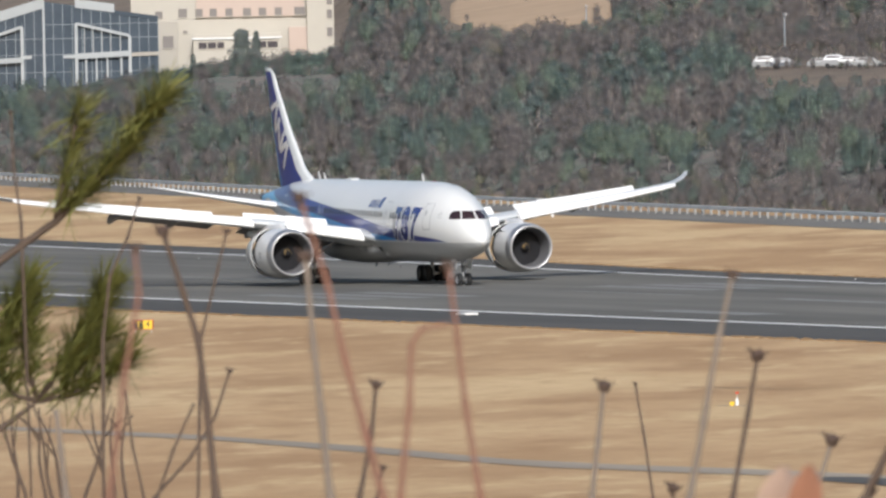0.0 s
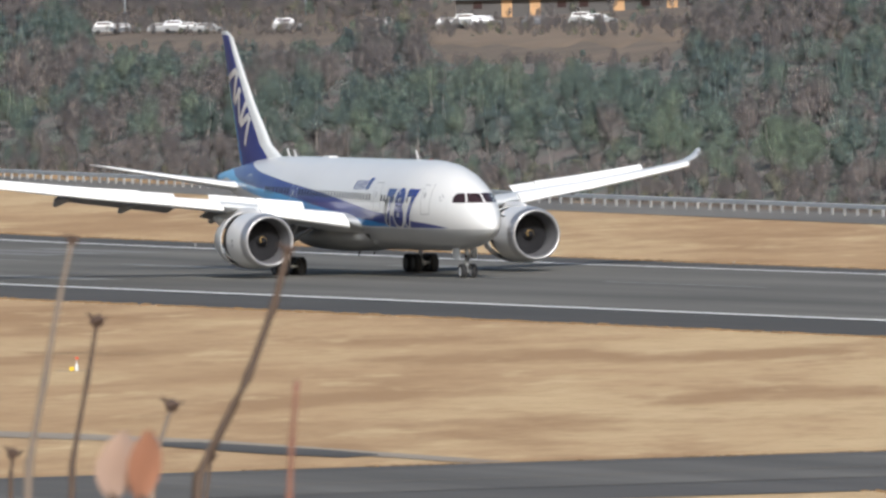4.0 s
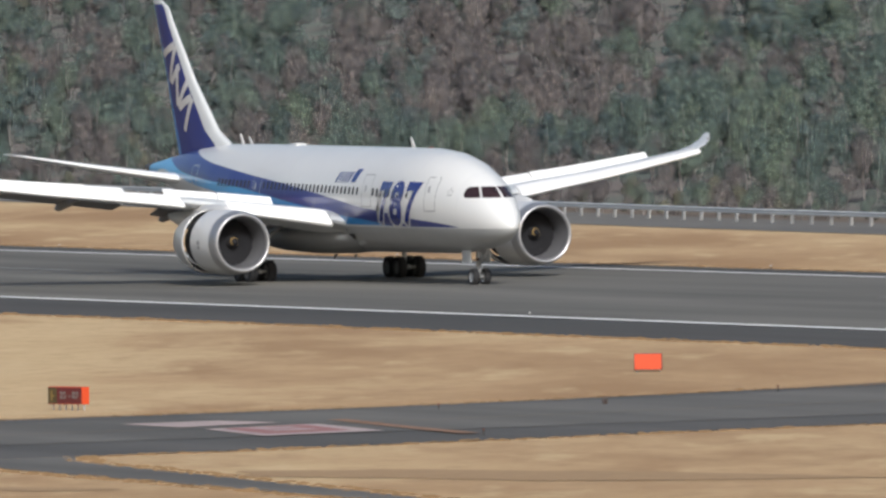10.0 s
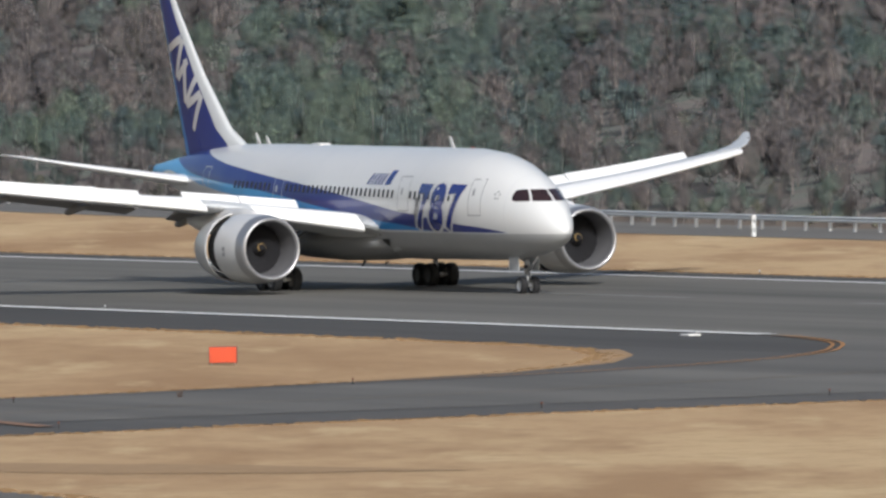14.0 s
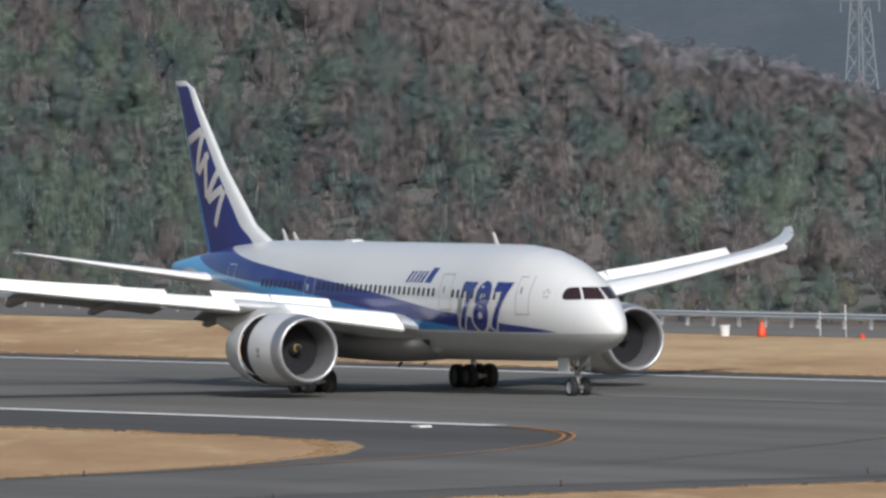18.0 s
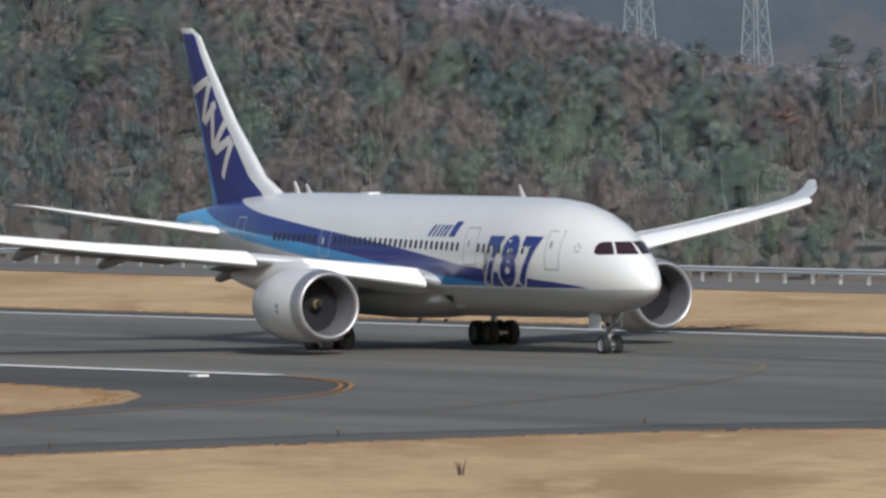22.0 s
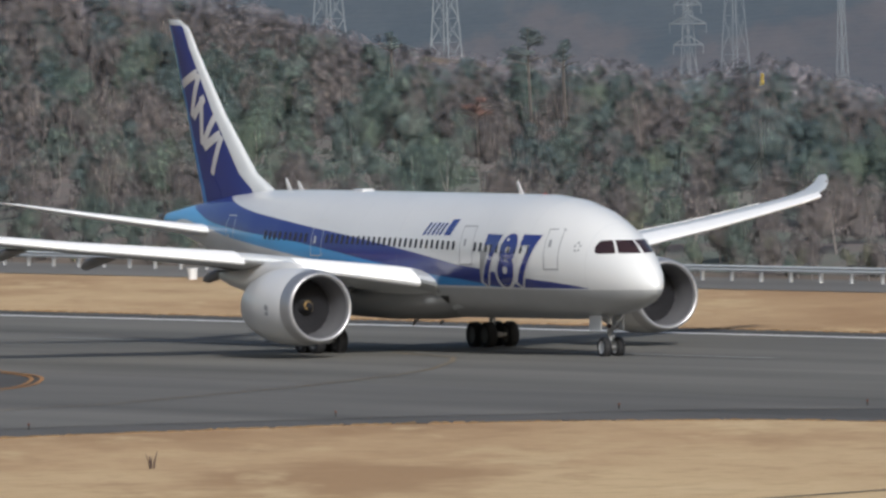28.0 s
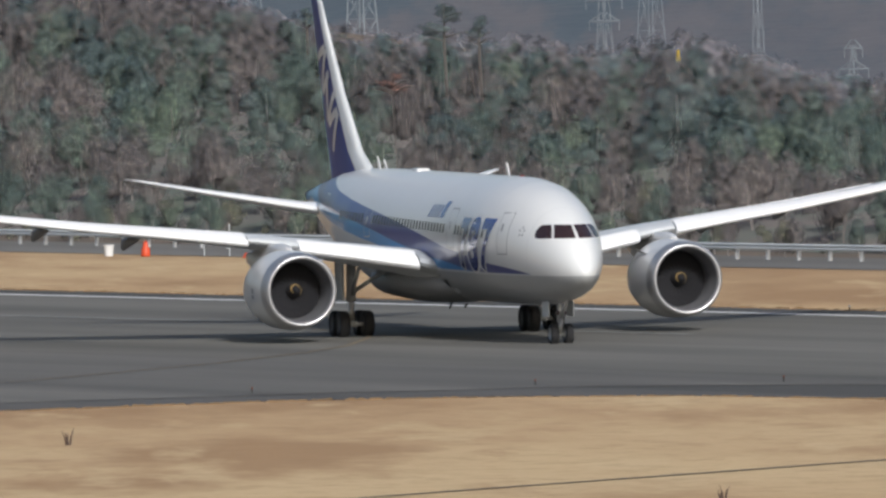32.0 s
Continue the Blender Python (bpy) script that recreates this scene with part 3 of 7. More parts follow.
def build_hull_details():
    # windscreen, four panes
    for pane in ([(-0.88, 5.90), (-1.22, 5.88), (-1.36, 5.78), (-1.50, 5.60), (-1.60, 5.38), (-1.60, 5.27), (-1.52, 5.23), (-1.08, 5.25)], [(-0.045, 5.89), (-0.80, 5.90), (-1.00, 5.25), (-0.08, 5.25)]):
        for s in (1, -1):
            skin_patch("windscreen_pane", [(y * s, z) for y, z in pane], M["glass_dark"], jet, 0.02, "dark cockpit glass", nose=True, cuts=6)
    # cabin doors with outline and handle window
    for side in (-1, 1):
        for xa, xb, z0, z1 in ((20.49, 21.74, 4.42, 6.47), (11.9, 13.35, 4.62, 6.58), (-5.1, -3.85, 4.9, 6.75), (-16.4, -15.2, 5.3, 6.92)):
            bm = bmesh.new()
            w = 0.05
            for loop in ([(xa, z0), (xa + w, z0), (xa + w, z1), (xa, z1)], [(xb - w, z0), (xb, z0), (xb, z1), (xb - w, z1)], [(xa, z0), (xb, z0), (xb, z0 + w), (xa, z0 + w)], [(xa, z1 - w), (xb, z1 - w), (xb, z1), (xa, z1)]):
                bm.faces.new([bm.verts.new((x, 0, z)) for x, z in loop])
            for k in range(1, 12):
                bmesh.ops.bisect_plane(bm, geom=bm.verts[:] + bm.edges[:] + bm.faces[:], plane_co=(0, 0, z0 + (z1 - z0) * k / 12), plane_no=(0, 0, 1))
            for v in bm.verts:
                v.co.y = skin_y(v.co.x, v.co.z, side, 0.014)
            bmesh.ops.recalc_face_normals(bm, faces=bm.faces)
            dark = -10 < xa < 5 or xa < -10
            door = part("cabin_door", bm, M["white_paint"] if dark else M["seam"], jet, "cabin door outline")
            xc = (xa + xb) / 2 - 0.3
            skin_patch("door_window", [(xc, 5.55), (xc + 0.2, 5.55), (xc + 0.2, 5.92), (xc, 5.92)], M["seam"] if not dark else M["white_paint"], door, 0.016, side=side, cuts=3)
    # cabin windows
    bm = bmesh.new()
    pts = []
    for cx, cz, a0 in ((0.07, 0.15, 0), (-0.07, 0.15, 90), (-0.07, -0.15, 180), (0.07, -0.15, 270)):
        for a in (0, 45, 90):
            pts.append(bm.verts.new((cx + 0.07 * math.cos(radians(a + a0)), 0, cz + 0.08 * math.sin(radians(a + a0)))))
    bm.faces.new(pts)
    me = mesh_of("cabin_window", bm, M["glass_dark"])
    for side in (-1, 1):
        for k in range(52):
            x = -10.6 + k * 0.605
            if -5.5 < x < -3.5 or 11.3 < x < 13.6 or x > 19.4:
                continue
            z = 5.76 - 0.0165 * x
            y = skin_y(x, z, side, 0.02)
            y2 = skin_y(x, z + 0.2, side, 0.02)
            tilt = math.degrees(math.atan2(abs(y) - abs(y2), 0.2)) * side
            shared("cabin_window", me, jet, pose(x, y, z, tilt))
    # aerials, beacons and drains
    for x, z, h in ((13.5, 8.12, 0.62), (-11.6, 8.18, 0.45), (-13.0, 8.16, 0.62), (1.3, 1.62, -0.32), (4.4, 1.62, -0.2)):
        bm = bmesh.new()
        vs = [bm.verts.new(p) for p in ((x, 0.03, z), (x - 0.42, 0.03, z), (x - 0.66, 0.03, z + h), (x - 0.56, 0.03, z + h), (x, -0.03, z), (x - 0.42, -0.03, z), (x - 0.66, -0.03, z + h), (x - 0.56, -0.03, z + h))]
        for f in ((0, 1, 2, 3), (7, 6, 5, 4), (0, 3, 7, 4), (1, 5, 6, 2), (3, 2, 6, 7)):
            bm.faces.new([vs[i] for i in f])
        part("blade_aerial", bm, M["white_paint"] if z > 5 else M["wing_dark"], jet)
    for x, z in ((15.9, 8.08), (-1.5, 1.72)):
        bm = bmesh.new()
        bmesh.ops.create_uvsphere(bm, u_segments=12, v_segments=8, radius=0.11, matrix=pose(x, 0, z))
        part("beacon_light", bm, M["beacon"], jet, "red beacon lens", True)
    for x in (-4.6,):
        bm = bmesh.new()
        box(bm, x - 0.6, x + 0.6, -0.35, 0.35, 8.05, 8.27, 0.09)
        part("aerial_dome", bm, M["white_paint"], jet, "", True)
    # intake scoop and vents on the lower hull; flat black stands for shaded openings
    for side in (-1, 1):
        skin_patch("vent", [(8.42, 2.98), (9.35, 2.97), (9.2, 2.82), (8.62, 2.5)], M["black"], jet, 0.05, "dark ram-air inlet", side=side, cuts=4)
        skin_patch("vent", [(8.5, 3.17), (8.66, 3.17), (8.66, 3.27), (8.5, 3.27)], M["black"], jet, 0.05, "small dark vent", side=side, cuts=2)
        skin_patch("inlet_ramp", [(7.5, 2.14), (10.0, 2.40), (9.8, 2.60), (8.9, 2.46), (8.0, 2.32)], M["wing_grey"], jet, 0.06, "pale inlet ramp", side=side, cuts=4)
        # registration in unreadable bars
        for k in range(2):
            skin_patch("registration_bar", [(-14.6 + k * 0.9, 4.30), (-13.9 + k * 0.9, 4.30), (-13.9 + k * 0.9, 4.52), (-14.6 + k * 0.9, 4.52)], M["blue_dark"], jet, 0.014, side=side, cuts=3)
        # small line of the emblem by the first door
        for k in range(5):
            a = radians(90 + 72 * k)
            xx, zz = 23.05 + 0.2 * math.cos(a), 5.56 + 0.2 * math.sin(a)
            skin_patch("emblem_spot", [(xx - 0.09, zz - 0.05), (xx + 0.09, zz - 0.05), (xx, zz + 0.1)], M["seam"], jet, 0.014, side=side, cuts=2)
    # airline mark on the side: slanted bars
    for side in (-1, 1):
        for x0, w, mt in ((7.45, 0.28, "blue_dark"), (7.95, 0.22, "blue_dark"), (8.4, 0.26, "blue_dark"), (8.85, 0.22, "blue_dark"), (9.25, 0.26, "blue_dark"), (9.85, 0.75, "blue_dark")):
            skin_patch("mark_bar", [(x0, 6.08), (x0 + w, 6.08), (x0 + w + 0.45, 6.88 if w > 0.5 else 6.7), (x0 + 0.45, 6.88 if w > 0.5 else 6.7)], M[mt], jet, 0.014, side=side, cuts=5)


def build_numerals():
    for side in (-1, 1):
        for k, ch in enumerate("787"):
            cu = bpy.data.curves.new("numeral", "FONT")
            cu.body, cu.size, cu.resolution_u, cu.fill_mode = ch, 1.0, 5, "FRONT"
            tmp = new("numeral", cu)
            bpy.context.view_layer.update()
            me = bpy.data.meshes.new_from_object(tmp.evaluated_get(bpy.context.evaluated_depsgraph_get()))
            bpy.data.objects.remove(tmp)
            co = np.array([v.co[:] for v in me.vertices])
            lo, hi = co.min(0), co.max(0)
            for outline in (True, False):
                bm = bmesh.new()
                bm.from_mesh(me)
                gx, gz = (0.82, 0.64) if outline else (0.28, 0.34)
                cx, cz = (lo[0] + hi[0]) / 2, (lo[1] + hi[1]) / 2
                # thicken the strokes outward in the letter's plane
                edges = [e for e in bm.edges if e.is_boundary]
                norm = {v: Vector((0, 0, 0)) for v in bm.verts}
                for e in edges:
                    f = e.link_faces[0]
                    c = f.calc_center_median()
                    d = (e.verts[1].co - e.verts[0].co)
                    nn = Vector((d.y, -d.x, 0)).normalized()
                    if nn.dot((e.verts[0].co + e.verts[1].co) / 2 - c) < 0:
                        nn = -nn
                    for v in e.verts:
                        norm[v] += nn
                wide, tall = (2.24, 3.00) if outline else (1.70, 2.70)
                sx, sz = (wide - gx) / (hi[0] - lo[0]), (tall - gz) / (hi[1] - lo[1])
                for v in bm.verts:
                    nn = norm[v].normalized() / 2 if norm[v].length > 0 else Vector()
                    v.co = Vector(((v.co.x - cx) * sx + nn.x * gx, (v.co.y - cz) * sz + nn.y * gz, 0))
                if outline:
                    # only the outer rim of the numeral, filled
                    rims, todo = [], set(edges)
                    while todo:
                        e = todo.pop()
                        rim = [e.verts[0], e.verts[1]]
                        while True:
                            e = next((q for q in rim[-1].link_edges if q in todo), None)
                            if e is None:
                                break
                            todo.discard(e)
                            rim.append(e.other_vert(rim[-1]))
                        rims.append([v.co.copy() for v in rim[:-1]])
                    rim = max(rims, key=lambda r: max(p.y for p in r) - min(p.y for p in r))
                    bm.free()
                    bm = bmesh.new()
                    bmesh.ops.triangulate(bm, faces=[bm.faces.new([bm.verts.new(p) for p in rim])], ngon_method="EAR_CLIP")
                for j in range(-8, 9):
                    bmesh.ops.bisect_plane(bm, geom=bm.verts[:] + bm.edges[:] + bm.faces[:], plane_co=(0, j * 0.17, 0), plane_no=(0, 1, 0))
                for v in bm.verts:
                    px, pz = v.co.x, v.co.y
                    x = 17.05 + ((k - 1) if side < 0 else (1 - k)) * 1.84 + px * (1 if side < 0 else -1) + 0.34 * pz
                    z = 4.88 + pz
                    v.co = Vector((x, skin_y(x, z, side, 0.014 + 0.004 * k if outline else 0.030), z))
                bmesh.ops.recalc_face_normals(bm, faces=bm.faces)
                part("numeral_outline" if outline else "numeral", bm, M["white_paint"] if outline else M["blue_dark"], jet, "" if outline else "large dark blue numeral")
            bpy.data.meshes.remove(me)


# wing stations: distance from the keel, leading edge x, trailing edge x, height, thickness
WING = [(1.8, 9.3, -3.4, 3.45, 1.50), (3.4, 8.3, -3.3, 3.88, 1.28), (6.5, 6.4, -3.5, 4.40, 0.98), (9.85, 4.3, -3.8, 4.92, 0.78), (14, 1.75, -5.2, 5.42, 0.58), (18, -0.7, -6.5, 5.86, 0.44), (22, -3.15, -7.9, 6.38, 0.34), (26, -5.6, -9.2, 6.95, 0.26), (27.4, -6.5, -9.75, 7.17, 0.22), (28.6, -7.85, -10.15, 7.44, 0.15), (29.5, -9.2, -10.85, 7.76, 0.10), (30.05, -10.5, -11.3, 8.1, 0.05)]


def station(y):
    return [float(np.interp(y, [w[0] for w in WING], [w[k] for w in WING])) for k in range(1, 5)]


FOIL_UP = [(0, 0), (0.012, 0.16), (0.05, 0.32), (0.12, 0.48), (0.25, 0.6), (0.4, 0.62), (0.55, 0.54), (0.7, 0.38), (0.78, 0.28), (0.9, 0.12), (1, 0.0)]
FOIL_LO = [(0.012, -0.12), (0.05, -0.22), (0.12, -0.32), (0.25, -0.4), (0.4, -0.38), (0.55, -0.28), (0.7, -0.14), (0.78, -0.09), (0.9, -0.03)]


def foil_point(y, side, u, v):
    le, te, z, th = station(y)
    return Vector((le + (te - le) * u, side * y, z + v * th - u * (le - te) * 0.035))


def foil_v(u, upper):
    t = FOIL_UP if upper else [(0, 0)] + FOIL_LO + [(1, 0)]
    return interp(t, u)


def wing_piece(name, side, y0, y1, u0, u1, material, label="", proud=0.0, steps=10):
    """A slice of the wing between chord fractions u0 and u1."""
    bm = bmesh.new()
    us = [u0 + (u1 - u0) * k / 10 for k in range(11)]
    if u0 == 0:
        us = sorted(set([0, 0.004, 0.012, 0.03, 0.06] + us))
    loop = [(u, True) for u in us] + [(u, False) for u in us[::-1]]
    if u0 == 0:
        loop = loop[:-1]
    if u1 == 1:
        loop.remove((us[-1], False))
    rings = []
    ys = sorted({*np.linspace(y0, y1, steps).round(3), *[w[0] for w in WING if y0 < w[0] < y1]})
    for y in ys:
        th = station(y)[3]
        rings.append([bm.verts.new(foil_point(y, side, u, foil_v(u, up) + (proud / th) * (1 if up else -1))) for u, up in loop])
    for a, b in zip(rings, rings[1:]):
        for k in range(len(loop)):
            bm.faces.new((a[k], a[(k + 1) % len(loop)], b[(k + 1) % len(loop)], b[k]))
    bm.faces.new(rings[0])
    bm.faces.new(rings[-1][::-1])
    bmesh.ops.recalc_face_normals(bm, faces=bm.faces)
    ob = part(name, bm, material, jet, label)
    ob.data.shade_smooth()
    ob.data.set_sharp_from_angle(angle=radians(40))
    return ob


FLAPS, SPOILERS, SLEEVES, SLATS = [], [], [], []
SPAN_PIECES = ((3.0, 9.9), (12.0, 19.6))


def build_wings():
    for side in (-1, 1):
        wing_piece("wing", side, 1.8, 30.05, 0.10, 0.76, M["wing_grey"], "pale grey swept wing", steps=24)
        wing_piece("wing_tip", side, 27.6, 30.05, 0.0, 0.10, M["wing_grey"], "raked grey wing tip")
        for y0, y1, deep in ((3.4, 8.7, 0.105), (11.0, 16.5, 0.16), (16.5, 22.0, 0.165), (22.0, 27.6, 0.165)):
            SLATS.append((side, y0, y1, wing_piece("slat", side, y0, y1 - 0.015, 0.0, deep, M["sunlit_white"], "leading-edge slat, its white raised for sunlight", 0.03)))
        wing_piece("wing_nose", side, 8.7, 10.97, 0.0, 0.10, M["wing_grey"], "fixed leading edge over the engine")
        wing_piece("wing_nose", side, 1.8, 3.38, 0.0, 0.10, M["grey_paint"], "wing root fairing")
        for y0, y1 in SPAN_PIECES:
            FLAPS.append((side, y0, y1, wing_piece("flap", side, y0, y1 - 0.05, 0.765, 1.0, M["flap_shade"], "trailing-edge flap in a grey darkened for shade")))
        wing_piece("flaperon", side, 9.95, 11.95, 0.765, 1.0, M["wing_grey"], "flaperon")
        wing_piece("aileron", side, 19.65, 27.4, 0.765, 1.0, M["wing_grey"], "aileron")
        wing_piece("wing_tip", side, 27.45, 30.05, 0.765, 1.0, M["wing_grey"])
        # spoiler panels lie on the upper skin
        for y0, y1 in ((3.9, 7.1), (7.1, 10.25), (12.4, 14.6), (14.6, 17.4), (17.4, 20.3), (20.3, 24.2)):
            bm = bmesh.new()
            vs = []
            for dz in (0.02, 0.06):
                for y, u in ((y0, 0.60), (y1 - 0.015, 0.60), (y1 - 0.015, 0.76), (y0, 0.76)):
                    p = foil_point(y, side, u, foil_v(u, True))
                    vs.append(bm.verts.new(p + Vector((0, 0, dz))))
            for f in ((0, 1, 2, 3), (4, 5, 6, 7), (0, 1, 5, 4), (1, 2, 6, 5), (2, 3, 7, 6), (3, 0, 4, 7)):
                bm.faces.new([vs[i] for i in f])
            bmesh.ops.recalc_face_normals(bm, faces=bm.faces)
            SPOILERS.append((side, y0, y1, part("spoiler", bm, M["sunlit_white"], jet, "white spoiler panel")))
        # flap track fairings
        for y in (8.95, 15.0, 19.3):
            le, te, z, th = station(y)
            zb = z - (le - te) * 0.035 - 0.12
            bm = bmesh.new()
            rings = []
            for px, up, down, w in ((te + 2.6, -0.02, 0.05, 0.03), (te + 1.4, 0.05, 0.28, 0.16), (te + 0.2, 0.05, 0.48, 0.19), (te - 0.9, 0.0, 0.66, 0.15), (te - 1.35, -0.25, 0.62, 0.05), (te - 1.6, -0.45, 0.58, 0.01)):
                rings.append([bm.verts.new((px, side * y + w * c, zb + (up - down) / 2 + (up + down) / 2 * d)) for c, d in ((0, 1), (0.9, 0.6), (1, 0), (0.7, -0.6), (0, -1), (-0.7, -0.6), (-1, 0), (-0.9, 0.6))])
            for a, b in zip(rings, rings[1:]):
                for k in range(8):
                    bm.faces.new((a[k], a[(k + 1) % 8], b[(k + 1) % 8], b[k]))
            bm.faces.new(rings[0])
            bm.faces.new(rings[-1])
            bmesh.ops.recalc_face_normals(bm, faces=bm.faces)
            part("flap_fairing", bm, M["flap_shade"], jet, "flap track fairing in a grey darkened for shade", True)
        # tip light
        bm = bmesh.new()
        bmesh.ops.create_uvsphere(bm, u_segments=8, v_segments=6, radius=0.08, matrix=pose(-9.2, side * 29.4, 7.75))
        part("tip_light", bm, M["glass_dark"], jet)


def build_tail():
    # fin: white leading strip, blue field and light blue rear edge follow the sweep
    FIN = [(7.2, -14.0, -23.4, 0.55), (8.2, -15.2, -23.75, 0.5), (9.0, -17.1, -24.05, 0.42), (12.1, -20.72, -25.18, 0.3), (15.5, -23.9, -26.5, 0.2), (16.6, -24.8, -26.95, 0.14), (17.05, -25.9, -27.25, 0.04)]

    def fin_piece(name, u0, u1, material, label="", z0=7.2, z1=17.05):
        bm = bmesh.new()
        us = [u0 + (u1 - u0) * k / 8 for k in range(9)]
        rings = []
        zs = sorted({*np.linspace(z0, z1, 16).round(3), *[f[0] for f in FIN if z0 < f[0] < z1]})
        for z in zs:
            le, te, th = [float(np.interp(z, [f[0] for f in FIN], [f[k] for f in FIN])) for k in (1, 2, 3)]
            row = []
            for s in (1, -1):
                for u in (us if s == 1 else us[::-1]):
                    w = th * (2.2 * math.sqrt(max(u, 0)) * (1 - u) ** 0.9 + 0.02)
                    row.append(bm.verts.new((le + (te - le) * u, s * max(w, 0.008), z)))
            rings.append(row)
        n = len(rings[0])
        for a, b in zip(rings, rings[1:]):
            for k in range(n):
                bm.faces.new((a[k], a[(k + 1) % n], b[(k + 1) % n], b[k]))
        bm.faces.new(rings[0][::-1])
        bm.faces.new(rings[-1])
        bmesh.ops.recalc_face_normals(bm, faces=bm.faces)
        ob = part(name, bm, material, jet, label)
        ob.data.shade_smooth()
        ob.data.set_sharp_from_angle(angle=radians(40))
        return ob

    def width(z, u):
        le, te, th = [float(np.interp(z, [f[0] for f in FIN], [f[k] for f in FIN])) for k in (1, 2, 3)]
        return le + (te - le) * u, th * (2.2 * math.sqrt(u) * (1 - u) ** 0.9 + 0.02)

    fin_piece("fin_leading_edge", 0.0, 0.20, M["wing_grey"], "pale grey fin leading edge")
    fin = fin_piece("fin", 0.202, 0.66, M["fin_blue"], "dark blue fin", z1=16.75)
    fin_piece("fin_cap", 0.202, 1.0, M["wing_grey"], "pale fin cap", z0=16.76)
    rud = fin_piece("rudder", 0.665, 0.93, M["fin_blue"], "dark blue rudder", z1=16.75)
    fin_piece("rudder_edge", 0.932, 1.0, M["blue_light"], "light blue rudder edge", z1=16.75)
    # airline mark: slanted white bars down the fin
    BARS = (((-25.55, 13.62), (-23.45, 14.25)), ((-23.25, 14.15), (-24.35, 11.95)), ((-24.1, 11.9), (-22.55, 12.95)), ((-22.9, 13.0), (-23.0, 10.5)), ((-22.9, 10.45), (-21.35, 11.95)), ((-22.7, 10.35), (-20.7, 11.05)), ((-20.5, 10.95), (-21.75, 8.95)))
    for side in (-1, 1):
        for (xa, za), (xb, zb) in BARS:
            bm = bmesh.new()
            d = Vector((xb - xa, 0, zb - za)).normalized()
            nn = Vector((-d.z, 0, d.x)) * 0.24
            for k in range(8):
                q = [Vector((xa, 0, za)).lerp(Vector((xb, 0, zb)), t / 8) for t in (k, k + 1)]
                vs = []
                for p in (q[0] + nn, q[0] - nn, q[1] - nn, q[1] + nn):
                    le, te = width(p.z, 0.0)[0], width(p.z, 1.0)[0]
                    u = min(max((p.x - le) / (te - le), 0.02), 0.98)
                    vs.append(bm.verts.new((p.x, side * (width(p.z, u)[1] + 0.03), p.z)))
                bm.faces.new(vs)
            part("fin_mark_bar", bm, M["white_paint"], fin)
    # tailplane
    for side in (-1, 1):
        bm = bmesh.new()
        TP = [(0.6, -18.4, -24.0, 5.93, 0.95), (2.0, -19.5, -24.3, 6.05, 0.8), (6, -23.2, -26.3, 6.84, 0.46), (9.2, -26.2, -28.0, 7.53, 0.2), (9.85, -27.2, -28.4, 7.68, 0.06)]
        rings = []
        loop = [(u, True) for u, _ in FOIL_UP] + [(u, False) for u, _ in FOIL_LO[::-1]]
        for y, le, te, z, th in TP:
            rings.append([bm.verts.new((le + (te - le) * u, side * y, z + 0.75 * foil_v(u, up) * th)) for u, up in loop])
        for a, b in zip(rings, rings[1:]):
            for k in range(len(loop)):
                bm.faces.new((a[k], a[(k + 1) % len(loop)], b[(k + 1) % len(loop)], b[k]))
        bm.faces.new(rings[0])
        bm.faces.new(rings[-1])
        bmesh.ops.recalc_face_normals(bm, faces=bm.faces)
        part("tailplane", bm, M["sunlit_white"], jet, "white tailplane", True)


ENGINE_Z, ENGINE_Y = 2.66, 9.85


